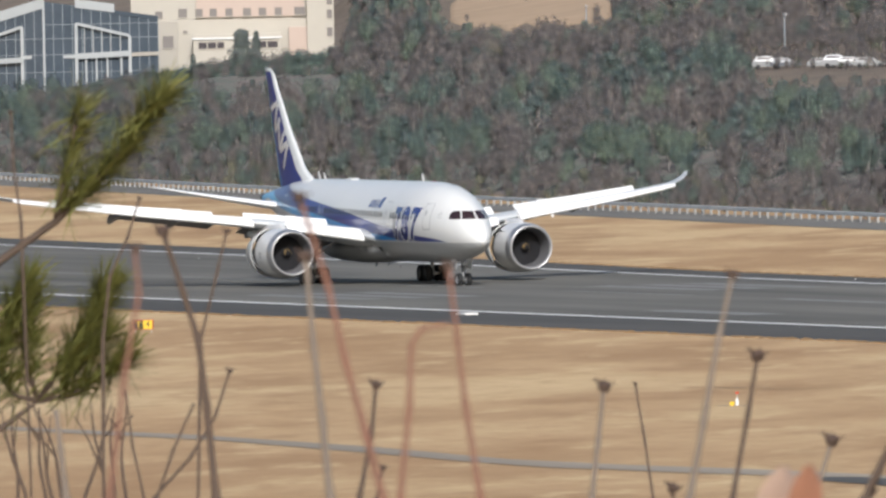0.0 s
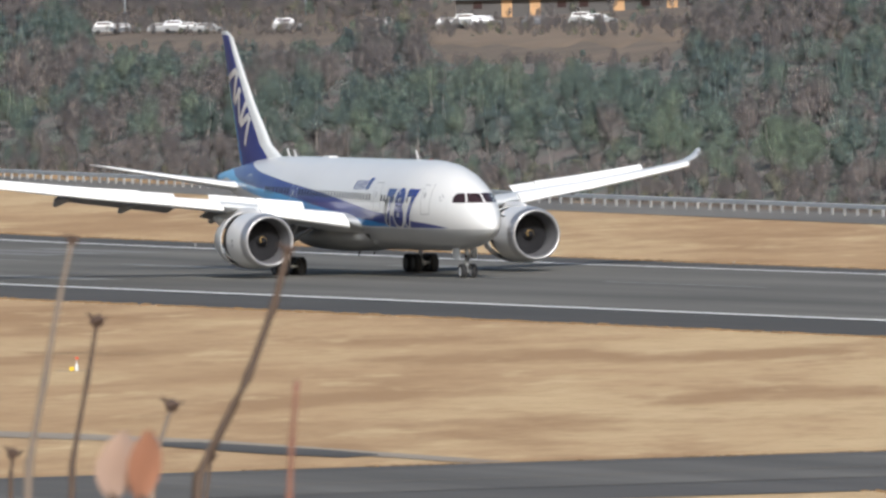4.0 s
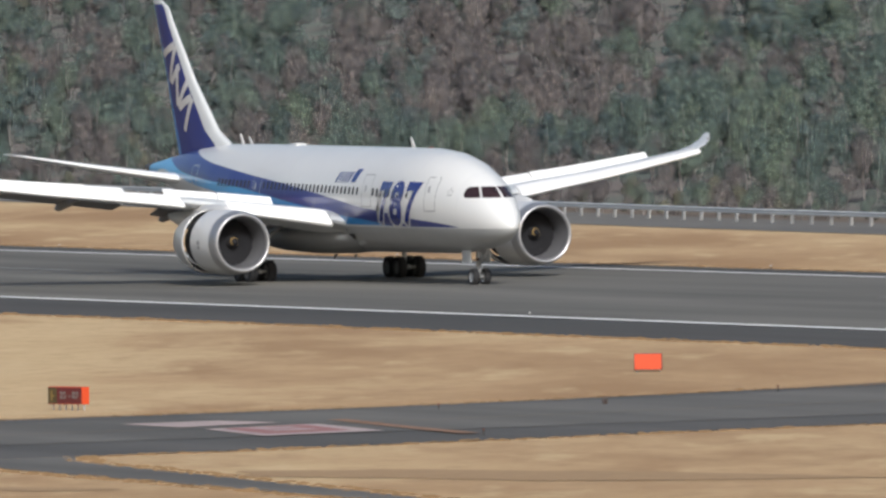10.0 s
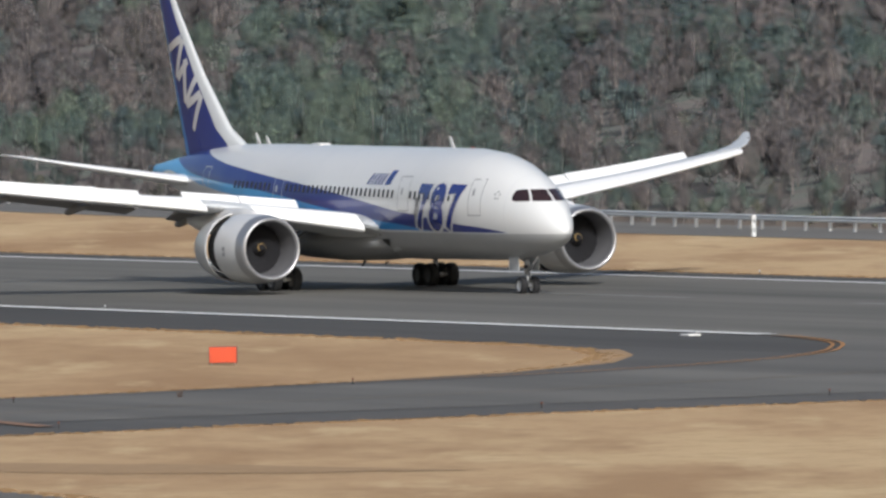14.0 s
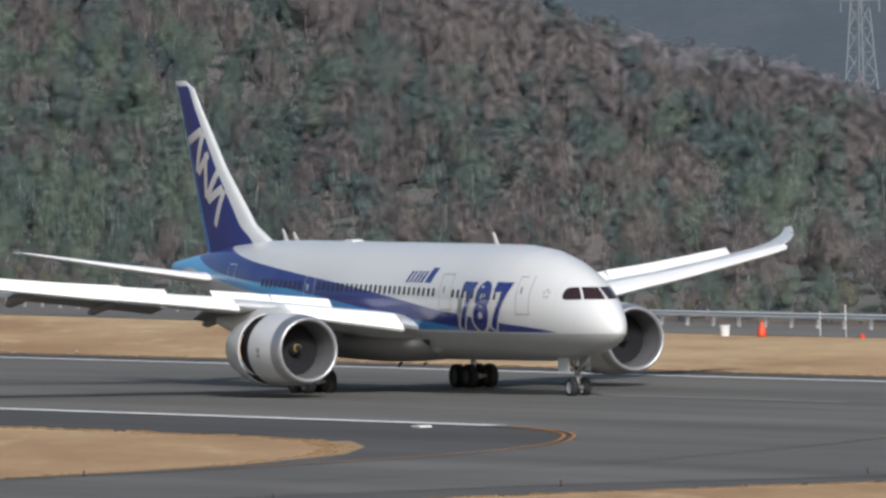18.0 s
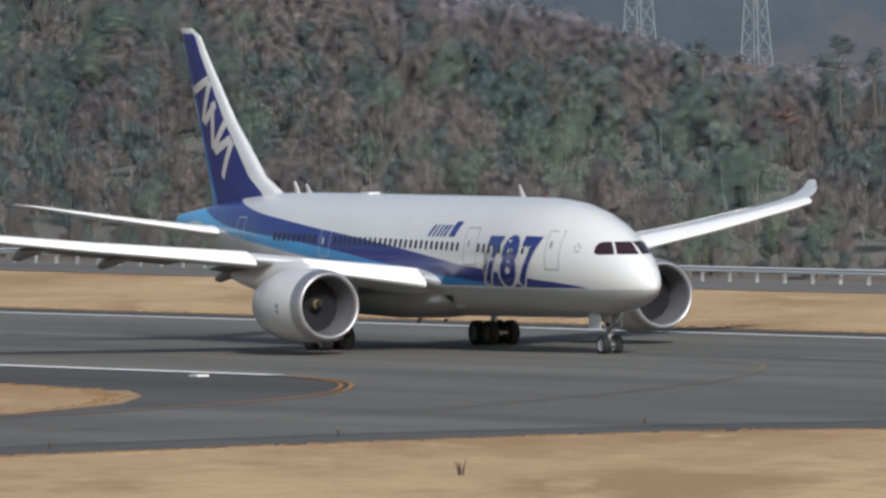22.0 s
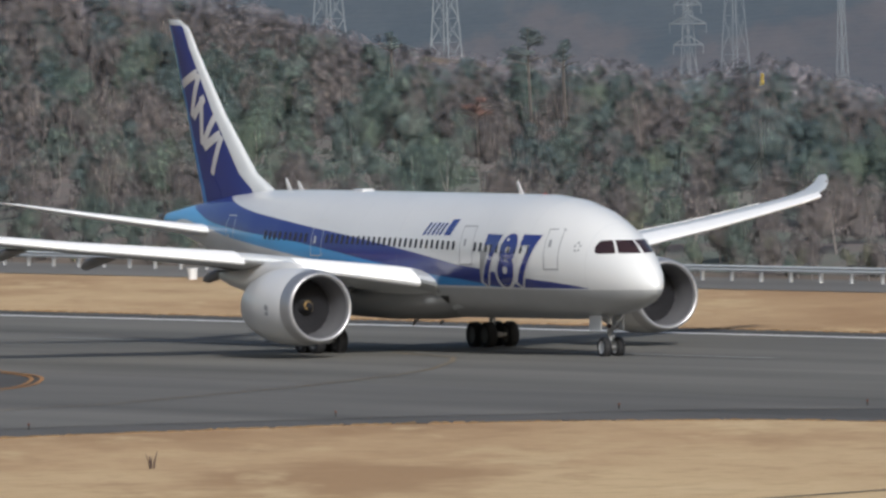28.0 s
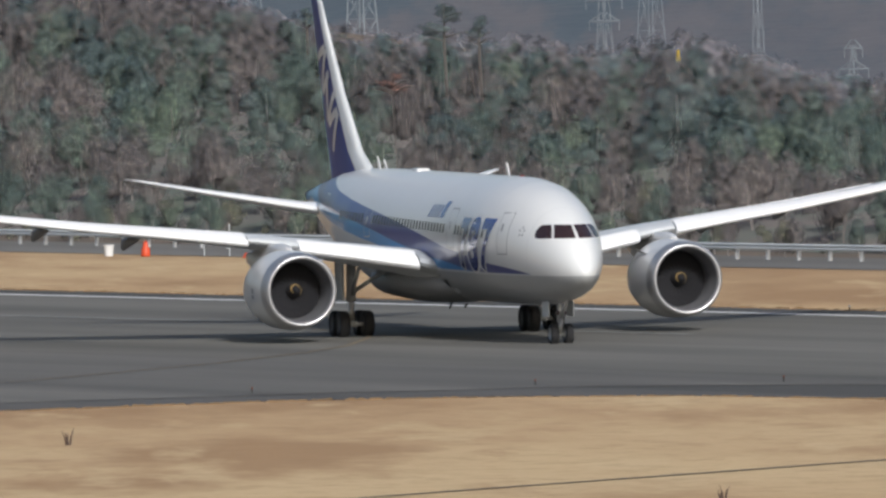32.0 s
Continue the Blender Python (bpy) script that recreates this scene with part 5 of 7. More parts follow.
def build_woods():
    rng = np.random.default_rng(5)
    kinds = ("evergreen", "pine", "bare", "olive")
    protos = {(k, far): [tree_quads(rng, k, 0.45 if far else 1.0) for _ in range(6)] for k in kinds for far in (0, 1)}
    sets = kinds + ("hazy_bare", "hazy_green")
    leaves, ways, tones = ({k: [] for k in sets} for _ in range(3))
    trunks = []

    def plant(kind, far, x, y, z, size, keep=0.0, store=None):
        lv, wy, tk = protos[kind, far][rng.integers(0, 6)]
        if keep:
            high = lv[:, 0, 2] > float(lv[:, :, 2].max()) * keep
            lv, wy = lv[high], wy[high]
        turn = rng.uniform(0, 6.28)
        store = store or kind
        leaves[store].append(placed(lv, (x, y), z, turn, size))
        ways[store].append(turned(wy, turn))
        stand = noise.noise(Vector((x * 0.022, y * 0.035, 11.0)))
        tones[store].append(np.full(len(lv), min(max(rng.beta(1.6, 1.6) + stand * 0.7, 0.0), 1.0)))
        return placed(tk, (x, y), z, turn, size)

    def top_of(az, line):
        return float(np.interp(az, [a for a, _ in line], [b for _, b in line]))

    # the slope is planted in jittered rows that follow the rail, denser at its foot
    rows = [4.4, 6.4, 8.8]
    while rows[-1] < 640:
        rows.append(rows[-1] + 4.0 + rows[-1] * 0.036)
    spots = []
    for e in rows:
        x = -560.0
        while x > -3000:
            y = fence_y(x) + e + rng.uniform(-1.2, 1.2)
            q = -x / (y + 396.5)
            back = q > 2.5 and e > BENCH - 12
            deepest = 620 if q < 2.0 else 500 if q < 2.15 else (285 if q < 2.6 else (290 if q < 3.16 else 32))
            if 1.70 < q < 3.46 and e < deepest and not (back and e < BENCH + 5 and q < 2.93 and rng.uniform() < 0.3):
                spots.append((x + rng.uniform(-3, 3), y, e, back))
            x -= (12.0 if back else (7.4 if q < 2.0 else 5.6) + e * 0.006 if e > 9 else 3.6) * rng.uniform(0.8, 1.2)
    for x, y, depth, back in spots:
        d = math.hypot(x, y - EYE[1])
        az = math.degrees(math.atan2(x, y - EYE[1]))
        if -72.0 < az < -71.58 and 106 < depth < 150:
            continue
        patch = noise.noise(Vector((x * 0.016, y * 0.03, 3.0))) + 0.5 * noise.noise(Vector((x * 0.05, y * 0.06, 8.0)))
        p = rng.uniform()
        q = -x / (y + 396.5)
        far_side = q < 2.0 and depth > 85
        if depth < 12:
            kind = "bare" if p < 0.5 + patch * 0.4 else ("evergreen" if p < 0.72 else "olive")
        else:
            green = (0.30 if far_side else 0.50) + (0.22 if 2.1 < q < 2.75 else 0.0) + patch * 2.6 - min(depth, 200) * 0.0014
            kind = ("evergreen" if p < green * 0.6 else "pine") if p < green else ("bare" if p < 0.95 else "olive")
        size = rng.uniform(0.62, 1.2) * (0.32 if depth < 7.6 else 0.5 if depth < 12 else 0.68 if depth < 60 else 0.8)
        if back and depth < BENCH + 5 and q < 2.93:
            size *= 0.3
        elif back and depth < BENCH + 24:
            size *= 0.6
        z = float(terrain(x, y)) - 0.2
        tall = 9.4 if kind != "olive" else 5.6
        limit = top_of(az, RIDGE if far_side else SKYLINE) - abs(rng.normal()) * (0.03 if far_side else 0.05) + (rng.uniform(0, 0.07) if -72.1 < az < -71.5 else 0)
        if not back or az < -71.4:
            room = (EYE[2] + d * math.tan(radians(limit)) - z) / tall
            if room < 0.16:
                continue
            if far_side:
                size = min(room, size * 1.8)
            elif q < 2.1 and depth > 45 and room > size:
                size = min(room, size * 1.3)
            size = min(size, room)
        # trees far up the hillside take the haze-tinted tones
        store = ("hazy_bare" if kind == "bare" else "hazy_green") if far_side and depth > 130 else kind
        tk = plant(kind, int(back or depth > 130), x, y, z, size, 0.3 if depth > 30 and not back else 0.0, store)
        if depth < 50 or (kind == "bare" and not back):
            trunks.append(tk)
    # low scrub round the parked cars
    for e, low in ((BENCH - 22, 0.2), (BENCH - 17, 0.24), (BENCH - 13, 0.2), (BENCH - 2, 0.3), (BENCH + 4, 0.36), (BENCH + 10, 0.42), (BENCH + 17, 0.5)):
        x = -1600.0
        while x > -2200:
            x -= rng.uniform(2.0, 3.4)
            y = fence_y(x) + e + rng.uniform(-2.5, 2.5)
            az = math.degrees(math.atan2(x, y - EYE[1]))
            if not -71.3 < az < -68.8 or (e > BENCH - 10 and -69.86 < az < -68.95):
                continue
            plant("bare" if rng.uniform() < 0.72 else "olive", 1, x, y, float(terrain(x, y)) - 0.3, low * rng.uniform(0.7, 1.3))
    # shrubs at the foot of the buildings
    for az in np.arange(-73.75, -72.28, 0.016):
        for el in (-0.34, -0.31, -0.28, -0.25):
            a = az + rng.uniform(-0.008, 0.008)
            p = bearing(a, min(uphill(a, el), 2262.0) - rng.uniform(2, 9))
            kind = "evergreen" if rng.uniform() < 0.55 else "bare"
            plant(kind, 1, p.x, p.y, p.z - 0.3, rng.uniform(0.28, 0.52))
    names = {"evergreen": "evergreen_wood", "pine": "pine_wood", "bare": "bare_wood", "olive": "shrub_wood", "hazy_bare": "far_bare_wood", "hazy_green": "far_green_wood"}
    words = {"evergreen": "dark green broadleaf evergreens on the slope", "pine": "dark green pines scattered over the slope", "bare": "bare grey-brown winter trees on the slope", "olive": "olive and yellow-green shrubs among the trees", "hazy_bare": "bare winter trees on the hillside farther back, greyed for haze", "hazy_green": "trees on the hillside farther back, their green greyed for haze"}
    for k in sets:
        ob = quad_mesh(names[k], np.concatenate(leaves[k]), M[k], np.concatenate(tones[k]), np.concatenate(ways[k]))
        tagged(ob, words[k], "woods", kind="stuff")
    ob = quad_mesh("wood_trunks", np.concatenate(trunks), M["bark"])
    tagged(ob, "thin grey trunks and limbs of the woods", "woods", kind="stuff")


build_woods()


def undergrowth_material():
    """Thicket between the crowns: brown twigs and dull evergreen leaves in patches."""
    n = Nodes("undergrowth", 0.9)
    n.b.inputs["Specular IOR Level"].default_value = 0.1
    patch, fine = n.noise(0.11, 4, 0.6, (1, 1, 0.8)), n.noise(1.3, 4, 0.7)
    brown = n.ramp(fine, (0.3, (0.175, 0.152, 0.142)), (0.7, (0.220, 0.188, 0.172)))
    green = n.ramp(fine, (0.3, (0.128, 0.145, 0.130)), (0.7, (0.165, 0.182, 0.152)))
    n.bump(fine, 0.5, 0.4)
    return n.colour(n.mix(n.ramp(patch, (0.40, (0, 0, 0)), (0.60, (1, 1, 1))), brown, green))


def build_undergrowth():
    """The thicket that fills the slope up to the lower boughs, added so gaps between crowns stay lit."""
    es = np.concatenate([np.arange(7.5, 60, 2.2), np.arange(60, 240, 3.5), np.arange(240, 626, 6.0)])
    xs = np.arange(-620.0, -2460.0, -2.4)
    X, E = np.meshgrid(xs, es, indexing="ij")
    fx = np.array(sorted(FENCE), float)
    Y = np.interp(X, fx[:, 0], fx[:, 1]) + E
    Q, D = -X / (Y + 396.5), np.hypot(X, Y - EYE[1])
    A = np.degrees(np.arctan2(X, Y - EYE[1]))
    lumps = np.array([[noise.noise(Vector((x * 0.19, e * 0.24, 2.0))) + 0.6 * noise.noise(Vector((x * 0.45, e * 0.5, 5.0))) for e in es] for x in xs])
    high = (0.8 * smooth(7.5, 11, E) + 1.9 * smooth(8, 40, E)) * (1 - 0.5 * smooth(1.95, 2.2, Q)) * (1 + 0.4 * lumps)
    far = (Q < 2.0) & (E > 85)
    cap = np.where(far, np.interp(A, *np.array(RIDGE).T), np.interp(A, *np.array(SKYLINE).T)) - 0.06
    Z = np.minimum(terrain(X, Y) + high, EYE[2] + D * np.tan(np.radians(cap)))
    ok = np.where(Q < 2.5, Q > 1.68, (E < BENCH - 30) & (Q < 3.44)) & ((Q < 2.15) | (E < 280))
    idx = np.arange(X.size).reshape(X.shape)
    cells = np.stack([idx[:-1, :-1], idx[1:, :-1], idx[1:, 1:], idx[:-1, 1:]], -1)[ok[:-1, :-1] & ok[1:, 1:]]
    me = bpy.data.meshes.new("undergrowth")
    me.from_pydata(np.stack([X, Y, Z], -1).reshape(-1, 3).tolist(), [], cells.reshape(-1, 4).tolist())
    me.materials.append(undergrowth_material())
    me.shade_smooth()
    tagged(new("undergrowth", me), "brown and dull green thicket between the trees", "woods", kind="stuff")


build_undergrowth()


# ---- far hills and power lines ----
def build_far_hills():
    n = Nodes("far_hill", 0.95)
    def grain(scale):
        m = n.t.nodes.new("ShaderNodeMapping")
        m.vector_type = "TEXTURE"
        n.link(n.tc.outputs["Object"], m.inputs["Vector"])
        m.inputs["Rotation"].default_value, m.inputs["Scale"].default_value = (0, 0, radians(151)), (9, 1, 1)
        return n.node("ShaderNodeTexNoise", Vector=m.outputs[0], Scale=scale, Detail=5.0, Roughness=0.6).outputs[0]
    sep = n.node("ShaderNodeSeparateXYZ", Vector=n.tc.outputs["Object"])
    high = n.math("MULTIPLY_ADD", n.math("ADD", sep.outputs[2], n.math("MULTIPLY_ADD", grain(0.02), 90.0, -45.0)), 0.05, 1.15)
    # distance haze is mixed into both tones: dull below, blue-grey higher up
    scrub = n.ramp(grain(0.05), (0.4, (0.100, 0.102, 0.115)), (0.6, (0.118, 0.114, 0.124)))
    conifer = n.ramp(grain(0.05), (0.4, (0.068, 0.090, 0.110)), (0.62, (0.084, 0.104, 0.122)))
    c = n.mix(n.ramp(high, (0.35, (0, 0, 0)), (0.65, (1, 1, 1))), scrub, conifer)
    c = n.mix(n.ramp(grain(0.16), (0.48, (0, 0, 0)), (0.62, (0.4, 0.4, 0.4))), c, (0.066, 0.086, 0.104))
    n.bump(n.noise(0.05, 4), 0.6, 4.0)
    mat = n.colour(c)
    bm = bmesh.new()
    rows = []
    for i in range(60):
        az = math.radians(-82 + i * 0.62)
        row = []
        for k, (d, z) in enumerate(((3300, -62), (3600, -48), (3900, -28), (4200, -5), (4500, 25), (4800, 60))):
            p = Vector((d * math.sin(az), EYE[1] + d * math.cos(az), z))
            p.z += noise.noise(p * 0.0021) * 12 + noise.noise(p * 0.008) * 4
            row.append(bm.verts.new(p))
        rows.append(row)
    for a, b in zip(rows, rows[1:]):
        for k in range(5):
            bm.faces.new((a[k], a[k + 1], b[k + 1], b[k]))
    bmesh.ops.recalc_face_normals(bm, faces=bm.faces)
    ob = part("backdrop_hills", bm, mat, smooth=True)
    tagged(ob, "distant wooded hillside with blue-grey haze in its colour", "hills", kind="structure")


build_far_hills()


def build_pylon(az, d, top, foot, shoulder, arms):
    """A lattice tower: four legs, bracing and cross-arms. Widths in metres, top and arms as heights."""
    p = bearing(az, d)
    base = p.z
    h = top - base
    ob = thing("power_pylon", "pale steel lattice power pylon rising behind the woods", "pylon", "power pylons", at=pose(p.x, p.y, base, 0, 0, 25))
    thin = 0.6 if d > 3000 else 1.0

    def leg(k, z):
        w = foot + (shoulder - foot) * min(z / (h * 0.72), 1.0) if z < h * 0.72 else shoulder * (1 - 0.75 * (z - h * 0.72) / (h * 0.28))
        sx, sy = ((1, 1), (-1, 1), (-1, -1), (1, -1))[k]
        return Vector((sx * w / 2, sy * w / 2, z))

    for k in range(4):
        bm = bmesh.new()
        tube(bm, [leg(k, h * t) for t in (0, 0.36, 0.72, 1.0)], 0.11 * thin, 5)
        part("leg", bm, M["pylon"], ob)
    bm = bmesh.new()
    n = 11
    for i in range(n):
        z0, z1 = h * i / n, h * (i + 1) / n
        for k in range(4):
            tube(bm, [leg(k, z0), leg((k + 1) % 4, z1)], 0.05 * thin, 4, False)
            tube(bm, [leg((k + 1) % 4, z0), leg(k, z1)], 0.05 * thin, 4, False)
            tube(bm, [leg(k, z1), leg((k + 1) % 4, z1)], 0.05 * thin, 4, False)
    part("bracing", bm, M["pylon"], ob)
    for level, w in arms:
        z = level - base
        bm = bmesh.new()
        for s in (-1, 1):
            tube(bm, [(s * 0.5, 0, z + 1.7), (s * w / 2, 0, z)], 0.12, 5)
            tube(bm, [(s * 0.5, 0.4, z), (s * w / 2, 0, z)], 0.14, 5)
            tube(bm, [(s * 0.5, -0.4, z), (s * w / 2, 0, z)], 0.14, 5)
            for f in (0.4, 0.7):
                tube(bm, [(s * w / 2 * f, 0, z), (s * w / 2 * f, 0, z + 1.7 * (1 - f))], 0.05, 4)
        arm = part("cross_arm", bm, M["pylon"], ob)
        for s in (-1, 1):
            bm = bmesh.new()
            tube(bm, [(s * w / 2, 0, z), (s * w / 2, 0, z - 1.9)], 0.11 * thin, 6)
            part("insulator", bm, M["pylon"], arm, "pale hanging insulator")
    return ob


build_pylon(-62.232, 2700, 26, 5.2, 1.7, ((12.0, 8), (17.0, 7)))
build_pylon(-62.632, 2750, 30, 5.4, 1.8, ((15.0, 8), (20.0, 7)))
build_pylon(-61.400, 3400, 6.0, 7.4, 2.4, ((3.2, 6.2), (-1.2, 6.8), (-5.1, 9.2), (-9.4, 7.5)))
build_pylon(-61.240, 3500, 20, 10.5, 3.2, ((12.0, 9),))
build_pylon(-60.873, 3600, 14, 5.0, 1.3, ((2.0, 5),))
build_pylon(-60.548, 3400, -15.6, 7.0, 2.4, ((-20.4, 7.4), (-16.2, 4.6)))


# ---- the terminal side: buildings, car park ----
def build_cream_block():
    """Cream concrete building with window rows, bays and a stair tower."""
    az0 = radians(-72.9)
    ob = thing("cream_building", "cream concrete building with rows of small windows above the trees", "building", at=Matrix.Translation(bearing(-72.78, 2320)) @ pose(0, 0, -2, 0, 0, math.degrees(-az0)))

    def block(name, x0, x1, y0, y1, z0, z1, mat, label=""):
        bm = bmesh.new()
        box(bm, x0, x1, y0, y1, z0, z1, 0.06)
        return part(name, bm, mat, ob, label)

    def window(x, y, z, w, h, mat=None):
        bm = bmesh.new()
        box(bm, -w / 2, w / 2, -0.05, 0.1, -h / 2, h / 2)
        win = part("window", bm, mat or M["pane"], ob)
        win.matrix_local = pose(x, y, z)
        bm = bmesh.new()
        box(bm, -w / 2 - 0.08, w / 2 + 0.08, -0.14, 0.02, -h / 2 - 0.12, -h / 2 - 0.02)
        part("sill", bm, M["concrete"], win)

    block("wall", -15.5, 9.0, 0, 12, 0, 21, M["concrete"])
    block("roof_edge", -15.8, 9.0, -0.3, 12.3, 21, 21.5, M["post_white"])
    block("pink_front", -6.4, 8.6, -0.35, 0.0, 9.6, 20.8, M["pink_wall"], "pale pink wall field")
    block("stair_tower", 8.95, 12.7, -1.5, 9, 0, 24, M["concrete"], "cream stair tower")
    block("entrance_bay", -11.8, -9.0, -0.8, 0, 0, 9.2, M["beige_wall"], "beige projecting bay")
    block("low_wing", -6.9, 5.2, -4, 0, 0, 7.3, M["concrete"], "projecting cream wing")
    block("wing_ledge", -7.1, 5.4, -4.3, -3.9, 6.55, 6.8, M["post_white"])
    block("pink_bay", 6.4, 9.0, -0.9, 0, 0, 8.1, M["pink_wall"], "pale pink bay")
    # upper rows
    for z in (10.3, 14.1, 17.9):
        for x, w in ((-6.0, 0.95), (-4.05, 1.0), (-1.85, 1.0), (0.65, 1.1), (2.8, 1.05), (5.0, 1.0), (8.0, 1.55)):
            window(x, -0.36, z, w, 1.1)
        window(-11.6, 0, z - 0.2, 1.0, 1.0)
        window(-8.3, 0, z, 1.2, 1.25)
    window(-10.4, -0.8, 6.3, 1.5, 1.7)
    window(-8.0, 0, 7.7, 0.6, 0.35)
    # strip windows of the wing
    for x, w in ((-5.6, 1.15), (-4.3, 1.15), (-3.1, 0.95), (2.55, 1.35), (4.1, 1.4)):
        window(x, -4.0, 5.75, w, 0.85, M["strip_pane"])
    window(8.3, -0.9, 4.1, 1.5, 1.5)
    for z in (3.6, 4.6, 7.3, 9.8, 11.7, 14.8, 18.0, 21.0):
        window(12.1, -1.5, z, 0.75, 1.2 if z > 4 else 0.8)


def build_glass_hall():
    """Glazed hall with a corner, sloping parapets, white mullions and white portal frames."""
    az0 = radians(-72.9)
    hall = thing("glass_hall", "blue-grey glazed hall with white mullions beside the cream building", "building", at=Matrix.Translation(bearing(-73.42, 2280)) @ pose(0, 0, -2, 0, 0, math.degrees(-az0)))
    X0, LEFT, RIGHT = -1.7, -16.0, 13.9

    def face(x, z, out=0.0):
        """A place on the two faces, which meet in a corner and lean back from it."""
        return Vector((x, 0.35 * abs(x - X0) - out, z))

    def top(x):
        return 16.6 - (x - X0) * 0.145 if x > X0 else 16.6 + (x - X0) * 0.29

    def slab(name, quad, depth, mat, parent=hall, label=""):
        bm = bmesh.new()
        front = [bm.verts.new(p) for p in quad]
        back = [bm.verts.new(p + Vector((0, depth, 0))) for p in quad]
        bm.faces.new(front)
        bm.faces.new(back[::-1])
        for k in range(4):
            bm.faces.new((front[(k + 1) % 4], front[k], back[k], back[(k + 1) % 4]))
        bmesh.ops.recalc_face_normals(bm, faces=bm.faces)
        return part(name, bm, mat, parent, label)

    def bar(name, x0, z0, x1, z1, w, out, mat, label=""):
        a, b = face(x0, z0, out), face(x1, z1, out)
        if abs(x1 - x0) > abs(z1 - z0):
            q = [a + Vector((0, 0, -w / 2)), b + Vector((0, 0, -w / 2)), b + Vector((0, 0, w / 2)), a + Vector((0, 0, w / 2))]
        else:
            q = [a + Vector((-w / 2, 0, 0)), a + Vector((w / 2, 0, 0)), b + Vector((w / 2, 0, 0)), b + Vector((-w / 2, 0, 0))]
        return slab(name, q, out + 0.25, mat, hall, label)

    # glass fields, one pane for each bay
    rows = (0.0, 4.5, 6.9, 9.3, 11.5, 13.4)
    xs = [LEFT + (X0 - LEFT) * k / 11 for k in range(12)] + [X0 + (RIGHT - X0) * k / 12 for k in range(1, 13)]
    for x0, x1 in zip(xs, xs[1:]):
        for k, z0 in enumerate(rows):
            z1 = rows[k + 1] if k + 1 < len(rows) else 40.0
            a0, a1 = min(z1, top(x0)), min(z1, top(x1))
            if min(a0, a1) - z0 < 0.25:
                continue
            slab("pane", [face(x0, z0), face(x1, z0), face(x1, a1), face(x0, a0)], 0.3, M["hall_glass"])
    for x in xs:
        bar("mullion", x, 0, x, top(x), 0.09 if abs(x - X0) > 0.1 else 0.28, 0.08, M["pylon"] if abs(x - X0) > 0.1 else M["mullion"])
    for z in rows[1:]:
        for x0, x1 in ((LEFT, X0), (X0, RIGHT)):
            if min(top(x0), top(x1)) > z:
                bar("transom", x0, z, x1, z, 0.08, 0.10, M["pylon"])
    # parapets
    bar("parapet", LEFT, top(LEFT) - 0.2, X0, top(X0) - 0.2, 1.4, 0.2, M["mullion"], "pale sloping parapet")
    bar("parapet", 2.6, top(2.6) + 0.3, 8.0, top(8.0) + 0.3, 1.2, 0.2, M["mullion"], "pale sloping parapet")
    bar("parapet", 8.0, top(8.0) - 0.3, RIGHT, top(RIGHT) - 0.3, 0.5, 0.15, M["hall_glass"], "dark glazed parapet")
    # portal frames with their bands and legs
    for path in (((-9.0, 11.8), (-4.7, 13.2), (-4.7, 0.0)), ((2.7, 0.0), (2.7, 13.5), (10.0, 11.7), (10.0, 0.0))):
        for (xa, za), (xb, zb) in zip(path, path[1:]):
            bar("frame_beam", xa, za, xb, zb, 0.4, 0.7, M["mullion"], "white portal frame")
    bar("band", -16.0, 8.1, -4.6, 8.7, 0.7, 0.8, M["mullion"], "white band over the entrance")
    bar("band", -4.6, 9.0, 2.6, 9.0, 0.45, 0.5, M["mullion"], "white band over the entrance")
    bar("band", 2.6, 9.0, 10.2, 9.3, 0.75, 0.8, M["mullion"], "white band over the entrance")
    bar("band", 10.2, 9.1, RIGHT, 9.2, 0.5, 0.3, M["beige_wall"])
    for x in (-14.0, -11.5, -8.8, 4.0, 5.4, 6.9, 8.8):
        bar("leg", x, 0, x, 8.8, 0.25, 0.6, M["mullion"])
    for x in (3.8, 5.0, 6.2, 7.4, 8.7):
        bar("portal_mullion", x, 9.2, x, 13.45 - (x - 2.7) * 0.245, 0.13, 0.6, M["mullion"])
    slab("back_wall", [Vector((LEFT, 8, 0)), Vector((RIGHT, 8, 0)), Vector((RIGHT, 8, top(RIGHT))), Vector((LEFT, 8, top(LEFT)))], 6, M["beige_wall"])


M["pane"] = plain("window_pane", (0.20, 0.185, 0.18), 0.25, 0, 0.1, 0.6)
n_hall = Nodes("hall_glass", 0.15)
M["hall_glass"] = n_hall.colour(n_hall.mix(n_hall.noise(0.35, 3), (0.042, 0.056, 0.074), (0.078, 0.096, 0.120)))
M["strip_pane"] = plain("strip_window_pane", (0.06, 0.055, 0.065), 0.2, 0, 0.1, 0.6)
M["pink_wall"] = plain("pale_pink_wall", (0.45, 0.36, 0.31), 0.8, 0, 0.05, 0.3)
M["beige_wall"] = plain("beige_wall", (0.36, 0.335, 0.295), 0.8, 0, 0.05, 0.3)
M["mullion"] = plain("pale_mullion", (0.36, 0.38, 0.39), 0.6, 0, 0.06, 0.6)
build_cream_block()
build_glass_hall()


